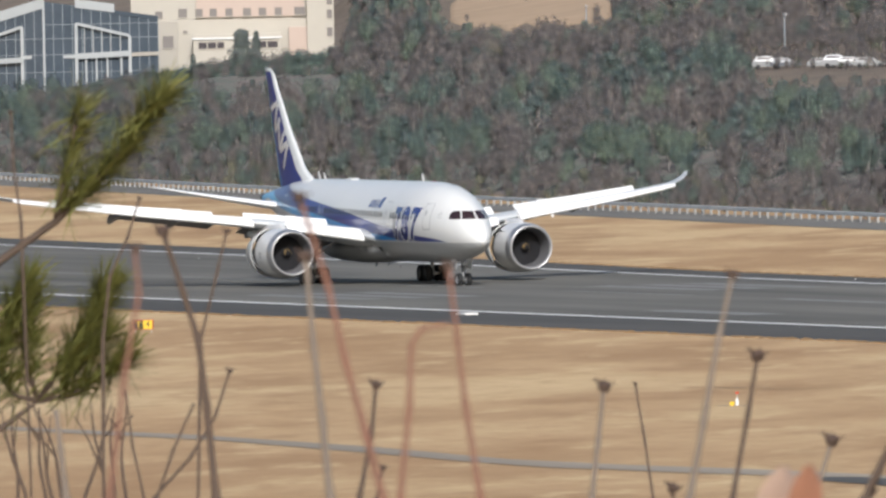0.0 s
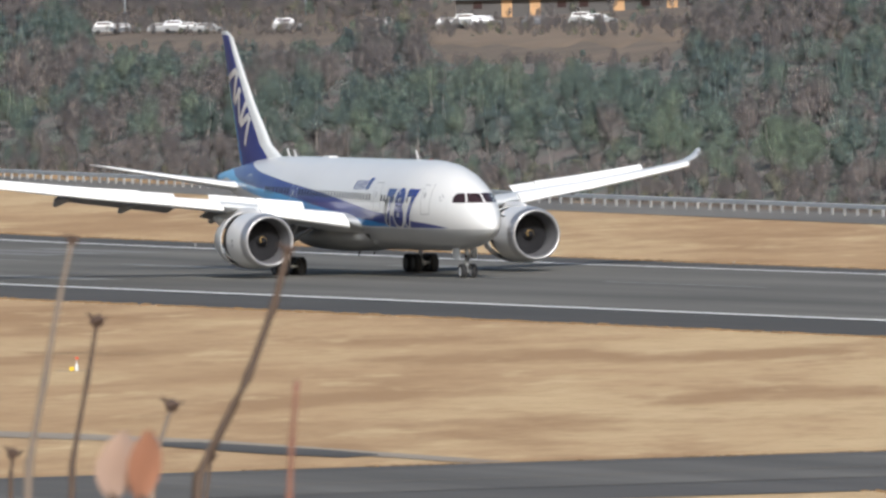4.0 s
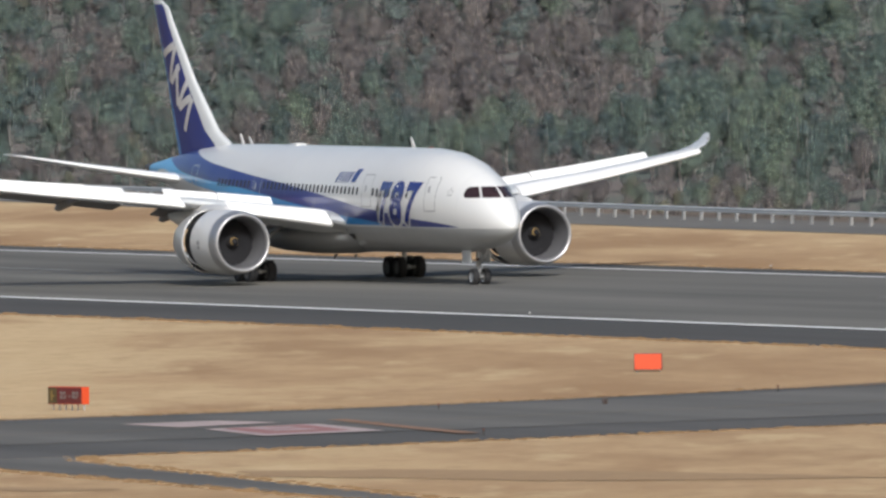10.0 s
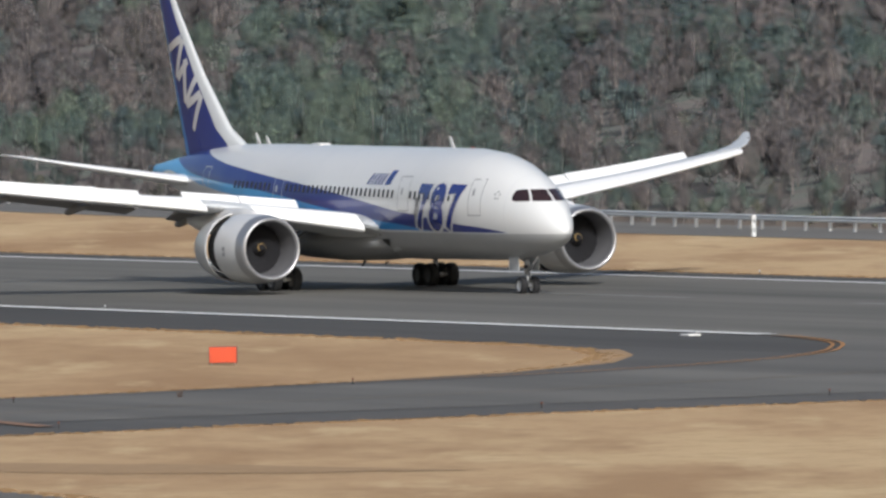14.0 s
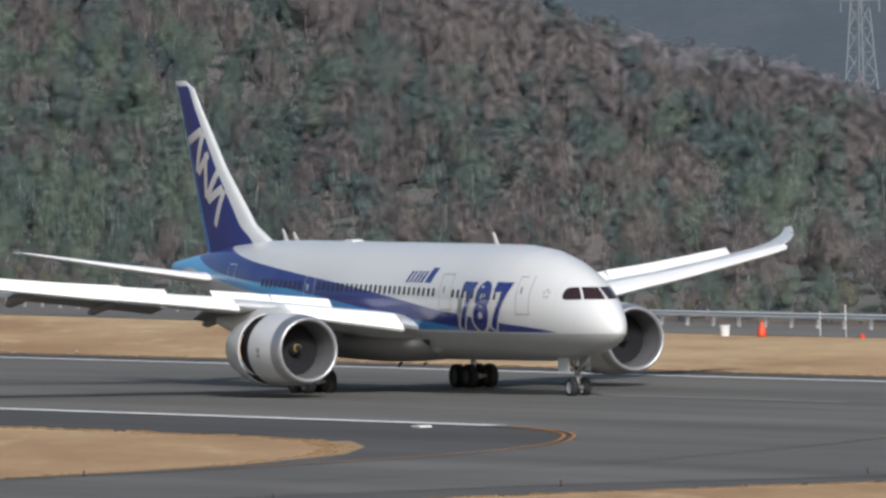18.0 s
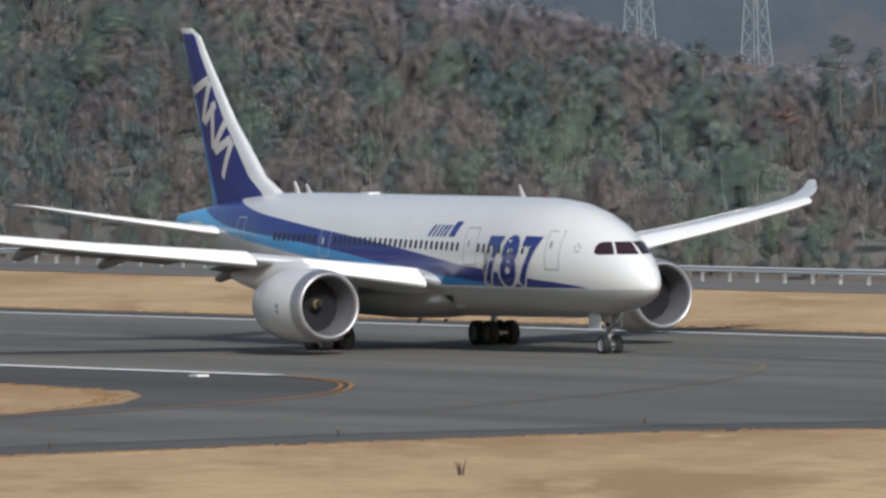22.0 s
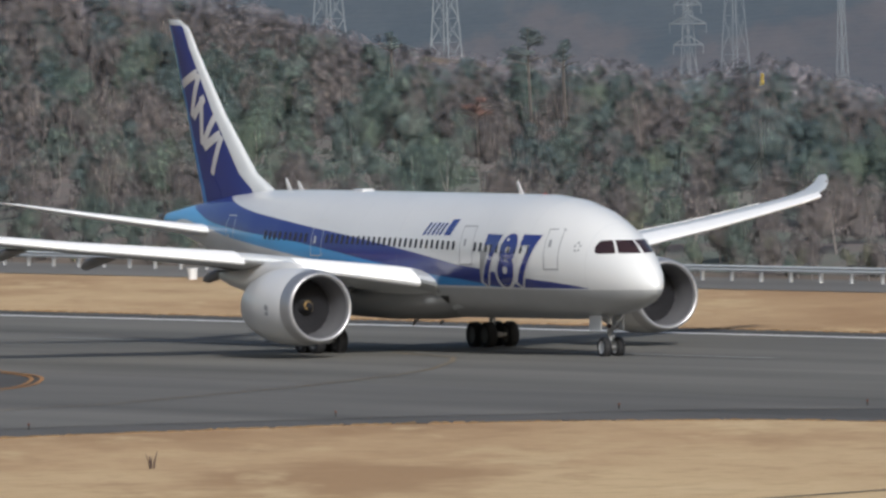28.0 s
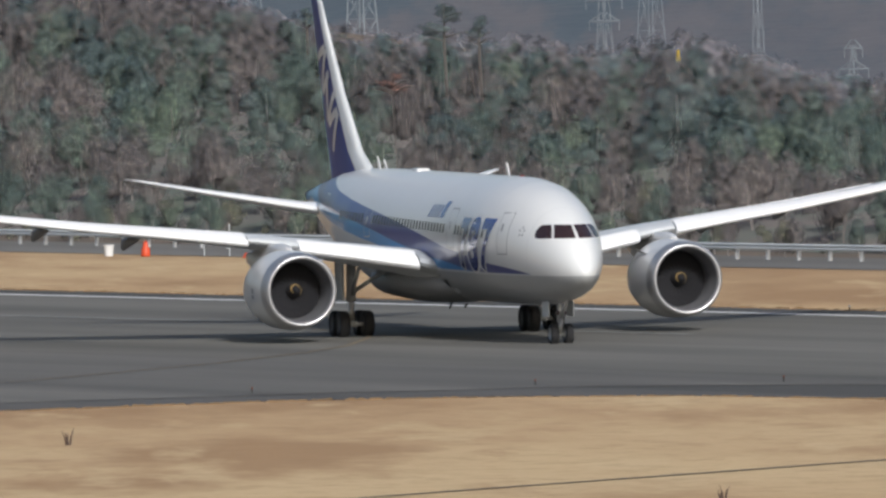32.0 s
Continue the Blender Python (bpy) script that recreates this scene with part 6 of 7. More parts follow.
def build_car(az, d, paint, van):
    p = bearing(az, d, 0.02)
    ob = thing("parked_car", "small pale car parked at the edge of the slope", "car", "parked cars", at=pose(p.x, p.y, p.z, 0, 0, 70 + 8 * noise.noise(p)) @ Matrix.Scale(0.88, 4))
    h = 1.75 if van else 1.42
    bm = bmesh.new()
    prof = [(-2.1, 0.35), (-2.15, 0.85), (-1.95, h * 0.62), (-1.55, h * 0.97), (-0.6, h), (0.35, h * 0.98), (1.0, h * 0.66), (1.95, h * 0.52), (2.15, 0.65), (2.1, 0.35)]
    rings = [[bm.verts.new((x, s * (0.86 if z < h * 0.7 else 0.7), z)) for x, z in prof] for s in (-1, 1)]
    for k in range(len(prof)):
        a, b = k, (k + 1) % len(prof)
        bm.faces.new((rings[0][a], rings[0][b], rings[1][b], rings[1][a]))
    bm.faces.new(rings[0][::-1])
    bm.faces.new(rings[1])
    bmesh.ops.recalc_face_normals(bm, faces=bm.faces)
    part("body", bm, paint, ob)
    for s in (-1, 1):
        bm = bmesh.new()
        bm.faces.new([bm.verts.new((x, s * 0.80, z)) for x, z in ((-1.6, h * 0.68), (0.75, h * 0.66), (0.25, h * 0.92), (-1.4, h * 0.92))])
        part("side_window", bm, M["glass_dark"], ob)
        for x in (-1.35, 1.35):
            bm = bmesh.new()
            tube(bm, [(x, s * 0.72, 0.32), (x, s * 0.9, 0.32)], 0.32, 14)
            part("tyre", bm, M["tyre"], ob)


CAR_PAINT = [plain("car_white", (0.24, 0.25, 0.26), 0.3, 0, 0.03, 2, 0.4), plain("car_silver", (0.28, 0.29, 0.31), 0.3, 0.3, 0.03, 2, 0.4), plain("car_dark", (0.08, 0.09, 0.11), 0.3, 0, 0.05, 2, 0.4)]
for i, (az, pt) in enumerate(((-70.98, 0), (-70.92, 2), (-70.79, 0), (-70.74, 1), (-70.69, 0), (-70.63, 0), (-70.36, 1), (-70.02, 0), (-69.80, 0), (-69.74, 0), (-69.68, 1), (-69.50, 2), (-69.34, 0), (-69.29, 0))):
    build_car(az, uphill(az, -0.322) + 3 * math.sin(i * 2.1), CAR_PAINT[pt], i % 3 == 0)


def build_bank(az0, az1, el0, el1, material):
    """A patch of bare tan earth with a ragged rim that follows the slope."""
    bm = bmesh.new()
    rows = []
    for i in range(33):
        t = i / 32
        az = az0 + (az1 - az0) * t
        d0, d1 = uphill(az, el0), uphill(az, el1)
        half = math.sqrt(max(1 - (2 * t - 1) ** 4, 0.0004))
        mid = (d0 + d1) / 2 + (d1 - d0) * 0.12 * noise.noise(Vector((i * 0.3, az0, 4)))
        half *= (d1 - d0) / 2 * (1 + 0.6 * noise.noise(Vector((i * 0.3, az0, 1))))
        rows.append([bm.verts.new(bearing(az, mid + half * s, -0.8 if abs(s) == 1 or i in (0, 32) else 0.2)) for s in (-1, -0.75, -0.5, -0.25, 0, 0.25, 0.5, 0.75, 1)])
    for a, b in zip(rows, rows[1:]):
        for k in range(8):
            bm.faces.new((a[k], a[k + 1], b[k + 1], b[k]))
    bmesh.ops.recalc_face_normals(bm, faces=bm.faces)
    tagged(part("earth_bank", bm, material, smooth=True), "bare orange-brown earth on the hillside", "bank", kind="structure")


n_earth = Nodes("bare_earth", 0.95)
M["earth"] = n_earth.colour(n_earth.mix(n_earth.noise(0.12, 5, 0.6), (0.15, 0.112, 0.082), (0.27, 0.20, 0.138)))
n_field = Nodes("tan_field", 0.95)
M["field"] = n_field.colour(n_field.mix(n_field.noise(0.09, 5, 0.6), (0.28, 0.20, 0.13), (0.52, 0.37, 0.24)))
build_bank(-69.9, -68.92, -0.40, -0.314, M["earth"])
build_bank(-72.08, -71.5, -0.17, -0.03, M["field"])


def build_shed():
    """Long low building with a dark roof and tan doors behind the parked cars."""
    az = -69.36
    d = uphill(az, -0.29) + 22
    p = bearing(az, d)
    ob = thing("long_shed", "long low building with a blue-grey roof and tan doors", "building", at=Matrix.Translation((p.x, p.y, p.z - 0.4)) @ pose(0, 0, 0, 0, 0, -az))
    bm = bmesh.new()
    box(bm, -14, 14, 0, 8, 0, 2.5)
    part("wall", bm, M["shed_wall"], ob, "dark timber wall")
    bm = bmesh.new()
    ring = [[bm.verts.new((x, y, z)) for y, z in ((-0.9, 2.3), (4, 4.9), (8.9, 2.3), (8.9, 2.15), (4, 4.7), (-0.9, 2.15))] for x in (-14.6, 14.6)]
    for k in range(6):
        bm.faces.new((ring[0][k], ring[0][(k + 1) % 6], ring[1][(k + 1) % 6], ring[1][k]))
    bm.faces.new(ring[0])
    bm.faces.new(ring[1][::-1])
    bmesh.ops.recalc_face_normals(bm, faces=bm.faces)
    part("roof", bm, M["shed_roof"], ob, "blue-grey sloping roof")
    bm = bmesh.new()
    box(bm, -0.6, 0.6, -0.08, 0.02, 0.1, 2.1)
    me = mesh_of("door", bm, M["shed_door"])
    for x in (-8.2, -5.0, 4.5, 10.5):
        shared("door", me, ob, pose(x, 0, 0))
    bm = bmesh.new()
    box(bm, -0.5, 0.5, -0.05, 0.02, 1.1, 1.9)
    me = mesh_of("window", bm, M["glass_dark"])
    for x in (-11.5, -2, 0.5, 7.5, 12.6):
        shared("window", me, ob, pose(x, 0, 0))
    bm = bmesh.new()
    box(bm, -0.18, 0.18, -0.18, 0.18, -0.35, 0.5, 0.03)
    me = mesh_of("roof_vent", bm, M["shed_wall"])
    for k in range(8):
        shared("roof_vent", me, ob, pose(-12 + k * 3.4, 1.2, 3.5))


M["shed_wall"] = plain("shed_wall", (0.09, 0.085, 0.085), 0.8, 0, 0.15, 0.8)
M["shed_roof"] = plain("shed_roof", (0.15, 0.175, 0.21), 0.6, 0, 0.1, 0.6)
M["shed_door"] = plain("shed_door", (0.50, 0.30, 0.15), 0.7, 0, 0.1, 1.0)
build_shed()


def build_pole(az, d, h):
    p = bearing(az, d)
    bm = bmesh.new()
    tube(bm, [(0, 0, 0), (0, 0, h)], [0.12, 0.08], 8)
    ob = part("light_pole", bm, M["pylon"], None, "", True)
    ob.location = p
    tagged(ob, "thin pale light pole on the hillside", "pole", "light poles")
    bm = bmesh.new()
    box(bm, -0.15, 0.7, -0.12, 0.12, h - 0.05, h + 0.1, 0.03)
    part("lamp_head", bm, M["post_white"], ob)


for az, el, h in ((-71.60, -0.2, 4.5), (-70.92, -0.29, 5.5), (-70.30, -0.27, 6.5), (-70.1, -0.27, 6.0), (-69.62, -0.28, 6.0)):
    build_pole(az, uphill(az, el) + 4, h)


# ---- single trees that stand out ----
M["conifer"] = leaf_material("conifer_leaves", (0.17, 0.195, 0.188), (0.21, 0.24, 0.225), (0.26, 0.285, 0.25))


def build_tree(name, az, d, species, size, label, material=None, wide=1.0, share=1.0):
    rng = np.random.default_rng(int(-az * 1000) % 9973)
    lv, ways, tk = tree_quads(rng, species, share)
    lv = lv * [wide, wide, 1.0]
    p = bearing(az, d, -0.2)
    ob = thing(name, label, "tree", at=pose(p.x, p.y, p.z) @ Matrix.Scale(size, 4))
    crown = quad_mesh("crown", lv, material or M["evergreen"], None, ways)
    crown.parent = ob
    trunk = quad_mesh("trunk", tk, M["bark"])
    trunk.parent = ob


def build_umbrella_pine(az, d, top, wide, deep, label, name="tall_pine", group="tall pines", material=None, stout=1.0):
    """A pine with a tall bare trunk and a flat open crown."""
    rng = np.random.default_rng(int(-az * 1000) % 9973)
    p = bearing(az, d, -0.2)
    h = top - p.z
    ob = thing(name, label, "tree", group, at=pose(p.x, p.y, p.z))
    lv, ways, tk = tree_quads(rng, "pine", 0.55)
    lv = (lv - [0, 0, 6.2]) * [wide / 5.0, wide / 5.0, deep / 5.8] + [0, 0, h - deep * 0.5]
    crown = quad_mesh("crown", lv, material or M["pine"], None, ways)
    crown.parent = ob
    bm = bmesh.new()
    tube(bm, [(0, 0, 0), (0.1, 0.1, h * 0.4), (-0.05, 0, h * 0.75), (0, 0, h - 0.5)], [0.13 * stout, 0.11 * stout, 0.09 * stout, 0.05 * stout], 8)
    part("trunk", bm, M["bark_dark"], ob, "", True)
    for k in range(7):
        a, z = k * 2.2, h - deep * rng.uniform(0.35, 1.1)
        bm = bmesh.new()
        tube(bm, [(0, 0, z), (math.cos(a) * wide * 0.25, math.sin(a) * wide * 0.25, z + 0.3), (math.cos(a) * wide * 0.42, math.sin(a) * wide * 0.42, z + 0.35)], [0.05, 0.04, 0.02], 5)
        part("limb", bm, M["bark_dark"], ob)


for az, d, top in ((-62.13, 1046, 10.6),):
    build_umbrella_pine(az, d, top, 3.0, 1.5, "small tree with rusty red leaves among the woods", "rust_tree", "rust-leaved trees", M["rust"], 0.3)
build_umbrella_pine(-61.95, 1190, 14.0, 4.6, 3.0, "tall dark pine with a flat open crown above the woods")
build_umbrella_pine(-61.83, 1195, 12.9, 3.0, 2.2, "slender dark pine above the woods")
build_umbrella_pine(-62.42, 1200, 13.6, 2.4, 1.8, "slender dark pine above the woods")
for az, size in ((-72.785, 0.92), (-72.952, 0.60), (-72.735, 0.85), (-72.405, 0.72), (-72.16, 0.36), (-72.10, 0.34), (-72.02, 0.38)):
    build_tree("conifer", az, 2262 if az < -72.5 else uphill(az, -0.27 if az < -72.3 else -0.21), "cone", size, "dark cone-shaped conifer beside the cream building" if az < -72.3 else "small dark conifer on the hillside", M["conifer"], 1.7 if size > 0.9 else 0.9 if az < -72.7 else 1.3)
build_tree("broad_evergreen", -61.165, 1075, "evergreen", 1.15, "rounded dark evergreen on the slope", M["pine"], 1.35)

JIB = 9.1 - bearing(-61.15, 1250).z
jib = thing("yellow_jib", "small yellow crane tip showing above the trees", "crane", at=Matrix.Translation(bearing(-61.15, 1250)))
bm = bmesh.new()
tube(bm, [(0, 0, 0), (0, 0, JIB - 0.9)], [0.10, 0.07], 8)
part("mast", bm, M["steel"], jib)
for s in (-1, 1):
    bm = bmesh.new()
    tube(bm, [(0.20 * s, 0, JIB - 0.75), (0.05 * s, 0, JIB)], [0.04, 0.04], 6)
    part("arm", bm, M["yellow_sign"], jib)
bm = bmesh.new()
box(bm, -0.12, 0.16, -0.06, 0.06, JIB - 0.06, JIB + 0.05, 0.02)
part("head", bm, M["yellow_sign"], jib)


# ---- airfield signs, lights and markers ----
def letters(text, size, parent, m, material, name="figure"):
    cu = bpy.data.curves.new(name, "FONT")
    cu.body, cu.size, cu.align_x, cu.align_y, cu.extrude, cu.offset = text, size, "CENTER", "CENTER", 0.004, 0.012 * size
    tmp = new(name, cu)
    bpy.context.view_layer.update()
    me = bpy.data.meshes.new_from_object(tmp.evaluated_get(bpy.context.evaluated_depsgraph_get()))
    bpy.data.objects.remove(tmp)
    me.materials.clear()
    me.materials.append(material)
    return shared(name, me, parent, m)


def sign_box(name, x, y, heading, width, height, depth, front, back, side_mat, label, legs=5, clear=0.28):
    """A boxed airfield sign on short legs; its face looks along -y of its own space."""
    ob = thing(name, label, "sign", at=pose(x, y, 0, 0, 0, heading))
    bm = bmesh.new()
    box(bm, -width / 2, width / 2, -depth / 2, depth / 2, clear, clear + height, 0.02)
    part("case", bm, side_mat, ob)
    bm = bmesh.new()
    box(bm, -width / 2 + 0.03, width / 2 - 0.03, -depth / 2 - 0.012, -depth / 2 - 0.004, clear + 0.03, clear - 0.03 + height)
    part("face", bm, front, ob)
    bm = bmesh.new()
    box(bm, -width / 2 + 0.03, width / 2 - 0.03, depth / 2 + 0.004, depth / 2 + 0.012, clear + 0.03, clear - 0.03 + height)
    part("back", bm, back, ob)
    for k in range(legs):
        bm = bmesh.new()
        xx = -width / 2 + 0.12 + (width - 0.24) * k / max(legs - 1, 1)
        tube(bm, [(xx, 0, 0), (xx, 0, clear + 0.02)], 0.035, 8)
        part("leg", bm, M["strut"], ob)
    return ob


M["olive_sign"] = plain("olive_sign", (0.085, 0.065, 0.03), 0.6, 0, 0.2, 3.0)
M["yellow_dull"] = plain("yellow_dull", (0.30, 0.20, 0.06), 0.6, 0, 0.2, 3.0)
# the runway sign faces the taxiway; its flank is orange
sg = sign_box("runway_sign", -708.7, -106.8, 19, 2.36, 0.80, 0.45, M["red_sign"], M["orange"], M["orange"], "red runway sign with white figures on short legs", 6)
bm = bmesh.new()
box(bm, -1.15, -0.55, -0.25, -0.239, 0.31, 1.05)
panel = part("side_panel", bm, M["olive_sign"], sg, "dark olive panel with a dull yellow figure")
bm = bmesh.new()
box(bm, -0.95, -0.86, -0.262, -0.252, 0.45, 0.92)
box(bm, -0.86, -0.72, -0.262, -0.252, 0.62, 0.70)
part("figure_bar", bm, M["yellow_dull"], panel)
letters("25 - 07", 0.46, sg, pose(0.31, -0.255, 0.68, 90), M["line_worn"])
# the case is dark red for the shade on its narrow side
sign_box("sign_back", -735.4, -65.6, 62, 1.36, 0.80, 0.34, M["orange"], M["grey_paint"], M["red_sign"], "plain orange back of an airfield sign in the grass", 2, 0.1)
t4 = sign_box("taxiway_sign", -1094.2, -64.9, 66, 1.35, 0.66, 0.3, M["black"], M["orange"], M["orange"], "small black and yellow taxiway sign in the grass", 2)
bm = bmesh.new()
box(bm, -0.02, 0.62, -0.175, -0.163, 0.32, 0.9)
part("yellow_panel", bm, M["yellow_sign"], t4)
letters("T", 0.55, t4, pose(-0.33, -0.18, 0.61, 90), M["yellow_sign"])
letters("4", 0.55, t4, pose(0.30, -0.18, 0.61, 90), M["black"])


def edge_light(x, y, lens, h=0.32, group="edge lights"):
    h *= 0.7
    ob = thing("edge_light", "small airfield edge light on a short stem", "light", group, at=pose(x, y, 0.03))
    bm = bmesh.new()
    tube(bm, [(0, 0, 0), (0, 0, h)], 0.03, 8)
    part("stem", bm, M["black"], ob)
    bm = bmesh.new()
    bmesh.ops.create_uvsphere(bm, u_segments=12, v_segments=8, radius=0.055, matrix=pose(0, 0, h + 0.04))
    part("lens", bm, lens, ob, "", True)


M["lens_white"] = plain("lens_white", (0.6, 0.61, 0.61), 0.2, 0, 0.03, 5)
M["lens_rust"] = plain("lens_rust", (0.16, 0.05, 0.03), 0.5, 0, 0.1, 5)
for x in range(-1375, -700, 57):
    edge_light(x, 25.3, M["lens_white"], group="runway edge lights")
for x, y in ((-755.6, -30.4), (-836.4, -27.2), (-1125, -30.4)):
    edge_light(x, y, M["lens_white"], 0.2, "runway edge lights")
for x, y in ((-664, -52.9), (-663.5, -68.5), (-659.3, -41), (-651.1, -32.8), (-660.2, -84.2), (-657, -108.7), (-657.2, -131.3), (-691, -96), (-700, -75)):
    edge_light(x, y, M["lens_rust"], 0.3, "taxiway edge lights")
# flush lamp plate at the end of the edge line
bm = bmesh.new()
box(bm, -0.5, 0.5, -0.35, 0.35, 0.0, 0.10, 0.04)
ob = part("lamp_plate", bm, M["line_white"])
ob.location = (-755.0, -31.0, 0.03)
tagged(ob, "white lamp plate at the end of the edge line", "lamp")
bm = bmesh.new()
box(bm, -1.1, 1.1, -0.5, 0.5, 0.0, 0.14, 0.05)
ob = part("lamp_plate", bm, M["line_white"])
ob.location = (-1125.0, -31.6, 0.03)
tagged(ob, "white lamp plate at the edge of the runway", "lamp")


def far_markers():
    # white tub, orange barrel and low cones by the perimeter road
    ob = thing("white_tub", "white plastic tub at the edge of the grass", "tub", at=pose(-912.8, 66.2, 0))
    bm = bmesh.new()
    tube(bm, [(0, 0, 0), (0, 0, 0.5)], [0.2, 0.24], 16)
    part("bucket", bm, M["post_white"], ob)
    bm = bmesh.new()
    tube(bm, [(0, 0, 0.46), (0, 0, 0.53)], [0.27, 0.27], 16)
    part("rim", bm, M["post_white"], ob)
    ob.scale = (1.3, 1.3, 1.3)
    ob = thing("orange_barrel", "orange plastic barrel marker by the perimeter road", "barrel", at=pose(-908.6, 66.6, 0))
    bm = bmesh.new()
    tube(bm, [(0, 0, 0), (0, 0, 0.1), (0, 0, 0.5), (0, 0, 0.62), (0, 0, 0.85), (0, 0, 0.95)], [0.27, 0.28, 0.26, 0.17, 0.14, 0.05], 18)
    part("body", bm, M["orange"], ob, "", True)
    for x, y in ((-897, 67.5), (-892.5, 67.8)):
        ob = thing("low_cone", "small orange cone at the edge of the grass", "cone", "low cones", at=pose(x, y, 0))
        bm = bmesh.new()
        tube(bm, [(0, 0, 0), (0, 0, 0.04), (0, 0, 0.3)], [0.26, 0.2, 0.06], 12)
        part("body", bm, M["orange"], ob, "", True)
    for x, h in ((-904.5, 1.6), (-901.0, 2.0)):
        bm = bmesh.new()
        tube(bm, [(0, 0, 0), (0, 0, h)], 0.03, 8)
        ob = part("thin_pole", bm, M["steel"])
        ob.location = (x, fence_y(x) - 9.2, 0)
        tagged(ob, "thin grey pole by the perimeter road", "pole", "thin poles")
    # small yellow and white marker in the near grass
    ob = thing("grass_marker", "small yellow and white marker block in the grass", "marker", at=pose(-868.7, -99.4, 0, 0, 0, 60) @ Matrix.Scale(0.72, 4))
    bm = bmesh.new()
    box(bm, -0.3, 0.05, -0.15, 0.15, 0, 0.32, 0.02)
    part("yellow_block", bm, M["yellow_sign"], ob)
    bm = bmesh.new()
    tube(bm, [(0.25, 0, 0), (0.25, 0, 0.4), (0.25, 0, 0.55), (0.25, 0, 0.62)], [0.13, 0.13, 0.06, 0.05], 12)
    part("white_block", bm, M["post_white"], ob)
    bm = bmesh.new()
    tube(bm, [(0.25, 0, 0.36), (0.25, 0, 0.95)], 0.02, 6)
    part("rod", bm, M["steel"], ob)
    bm = bmesh.new()
    box(bm, 0.14, 0.4, -0.02, 0.02, 0.9, 1.05)
    part("flag", bm, M["orange"], ob)
    bm = bmesh.new()
    box(bm, -1.3, 1.4, -0.3, 0.3, -0.02, 0.02)
    part("pad", bm, M["road"], ob)


far_markers()


# ---- dry weeds and tufts out in the grass ----
M["stem_dark"] = plain("seed_head", (0.10, 0.065, 0.05), 0.85, 0, 0.2, 60)


def weed_tuft(x, y, h, seed):
    rng = random.Random(seed)
    bm = bmesh.new()
    for k in range(9):
        a, r = rng.uniform(0, 6.28), rng.uniform(0.02, 0.11)
        hh = h * rng.uniform(0.5, 1.0)
        tube(bm, [(r * math.cos(a), r * math.sin(a), 0), (r * 1.6 * math.cos(a), r * 1.6 * math.sin(a), hh * 0.6), (r * 2.6 * math.cos(a), r * 2.6 * math.sin(a), hh)], [0.043 * h, 0.037 * h, 0.017 * h], 4)
    ob = part("weed_tuft", bm, M["stem_dark"])
    ob.location = (x, y, 0)
    tagged(ob, "dry brown weed tuft standing in the grass", "weed", "weed tufts")


for i, (x, y, h) in enumerate(((-613.9, -87.4, 0.7), (-534.3, -100.7, 0.6), (-690.5, -88.0, 0.5), (-716, -104, 0.45))):
    weed_tuft(x, y, h, i)

# worn patches of bare soil in the grass
def soil_patch(cx, cy, long, wide, heading, seed):
    bm = bmesh.new()
    c, s = math.cos(radians(heading)), math.sin(radians(heading))
    ring = []
    for k in range(28):
        a = 2 * math.pi * k / 28
        f = 1 + 0.35 * noise.noise(Vector((math.cos(a) * 2, math.sin(a) * 2, seed)))
        u, v = long * math.cos(a) * f, wide * math.sin(a) * f
        ring.append(bm.verts.new((cx + u * c - v * s, cy + u * s + v * c, 0.022)))
    bm.faces.new(ring)
    bmesh.ops.recalc_face_normals(bm, faces=bm.faces)
    if bm.faces[:][0].normal.z < 0:
        bm.faces[:][0].normal_flip()
    tagged(part("soil_patch", bm, M["soil"]), "worn brown patch of bare soil in the grass", "soil", kind="structure")


n_soil = Nodes("worn_soil", 0.95)
M["soil"] = n_soil.colour(n_soil.mix(n_soil.noise(0.9, 5, 0.65), (0.25, 0.155, 0.078), (0.43, 0.285, 0.150)))
n_soil.bump(n_soil.noise(3.0, 4), 0.5, 0.05)
soil_patch(-616.5, -147.6, 6.2, 1.6, 28, 1.0)
soil_patch(-611.0, -126.8, 16.0, 4.2, 25, 2.0)
soil_patch(-634.0, -143.5, 3.5, 0.9, 30, 3.0)
soil_patch(-905.0, -86.0, 7.0, 1.0, 20, 4.0)

# ---- grass along the paved edges ----
M["edge_grass"] = plain("edge_grass", (0.275, 0.178, 0.092), 0.95, 0, 0.3, 0.35)


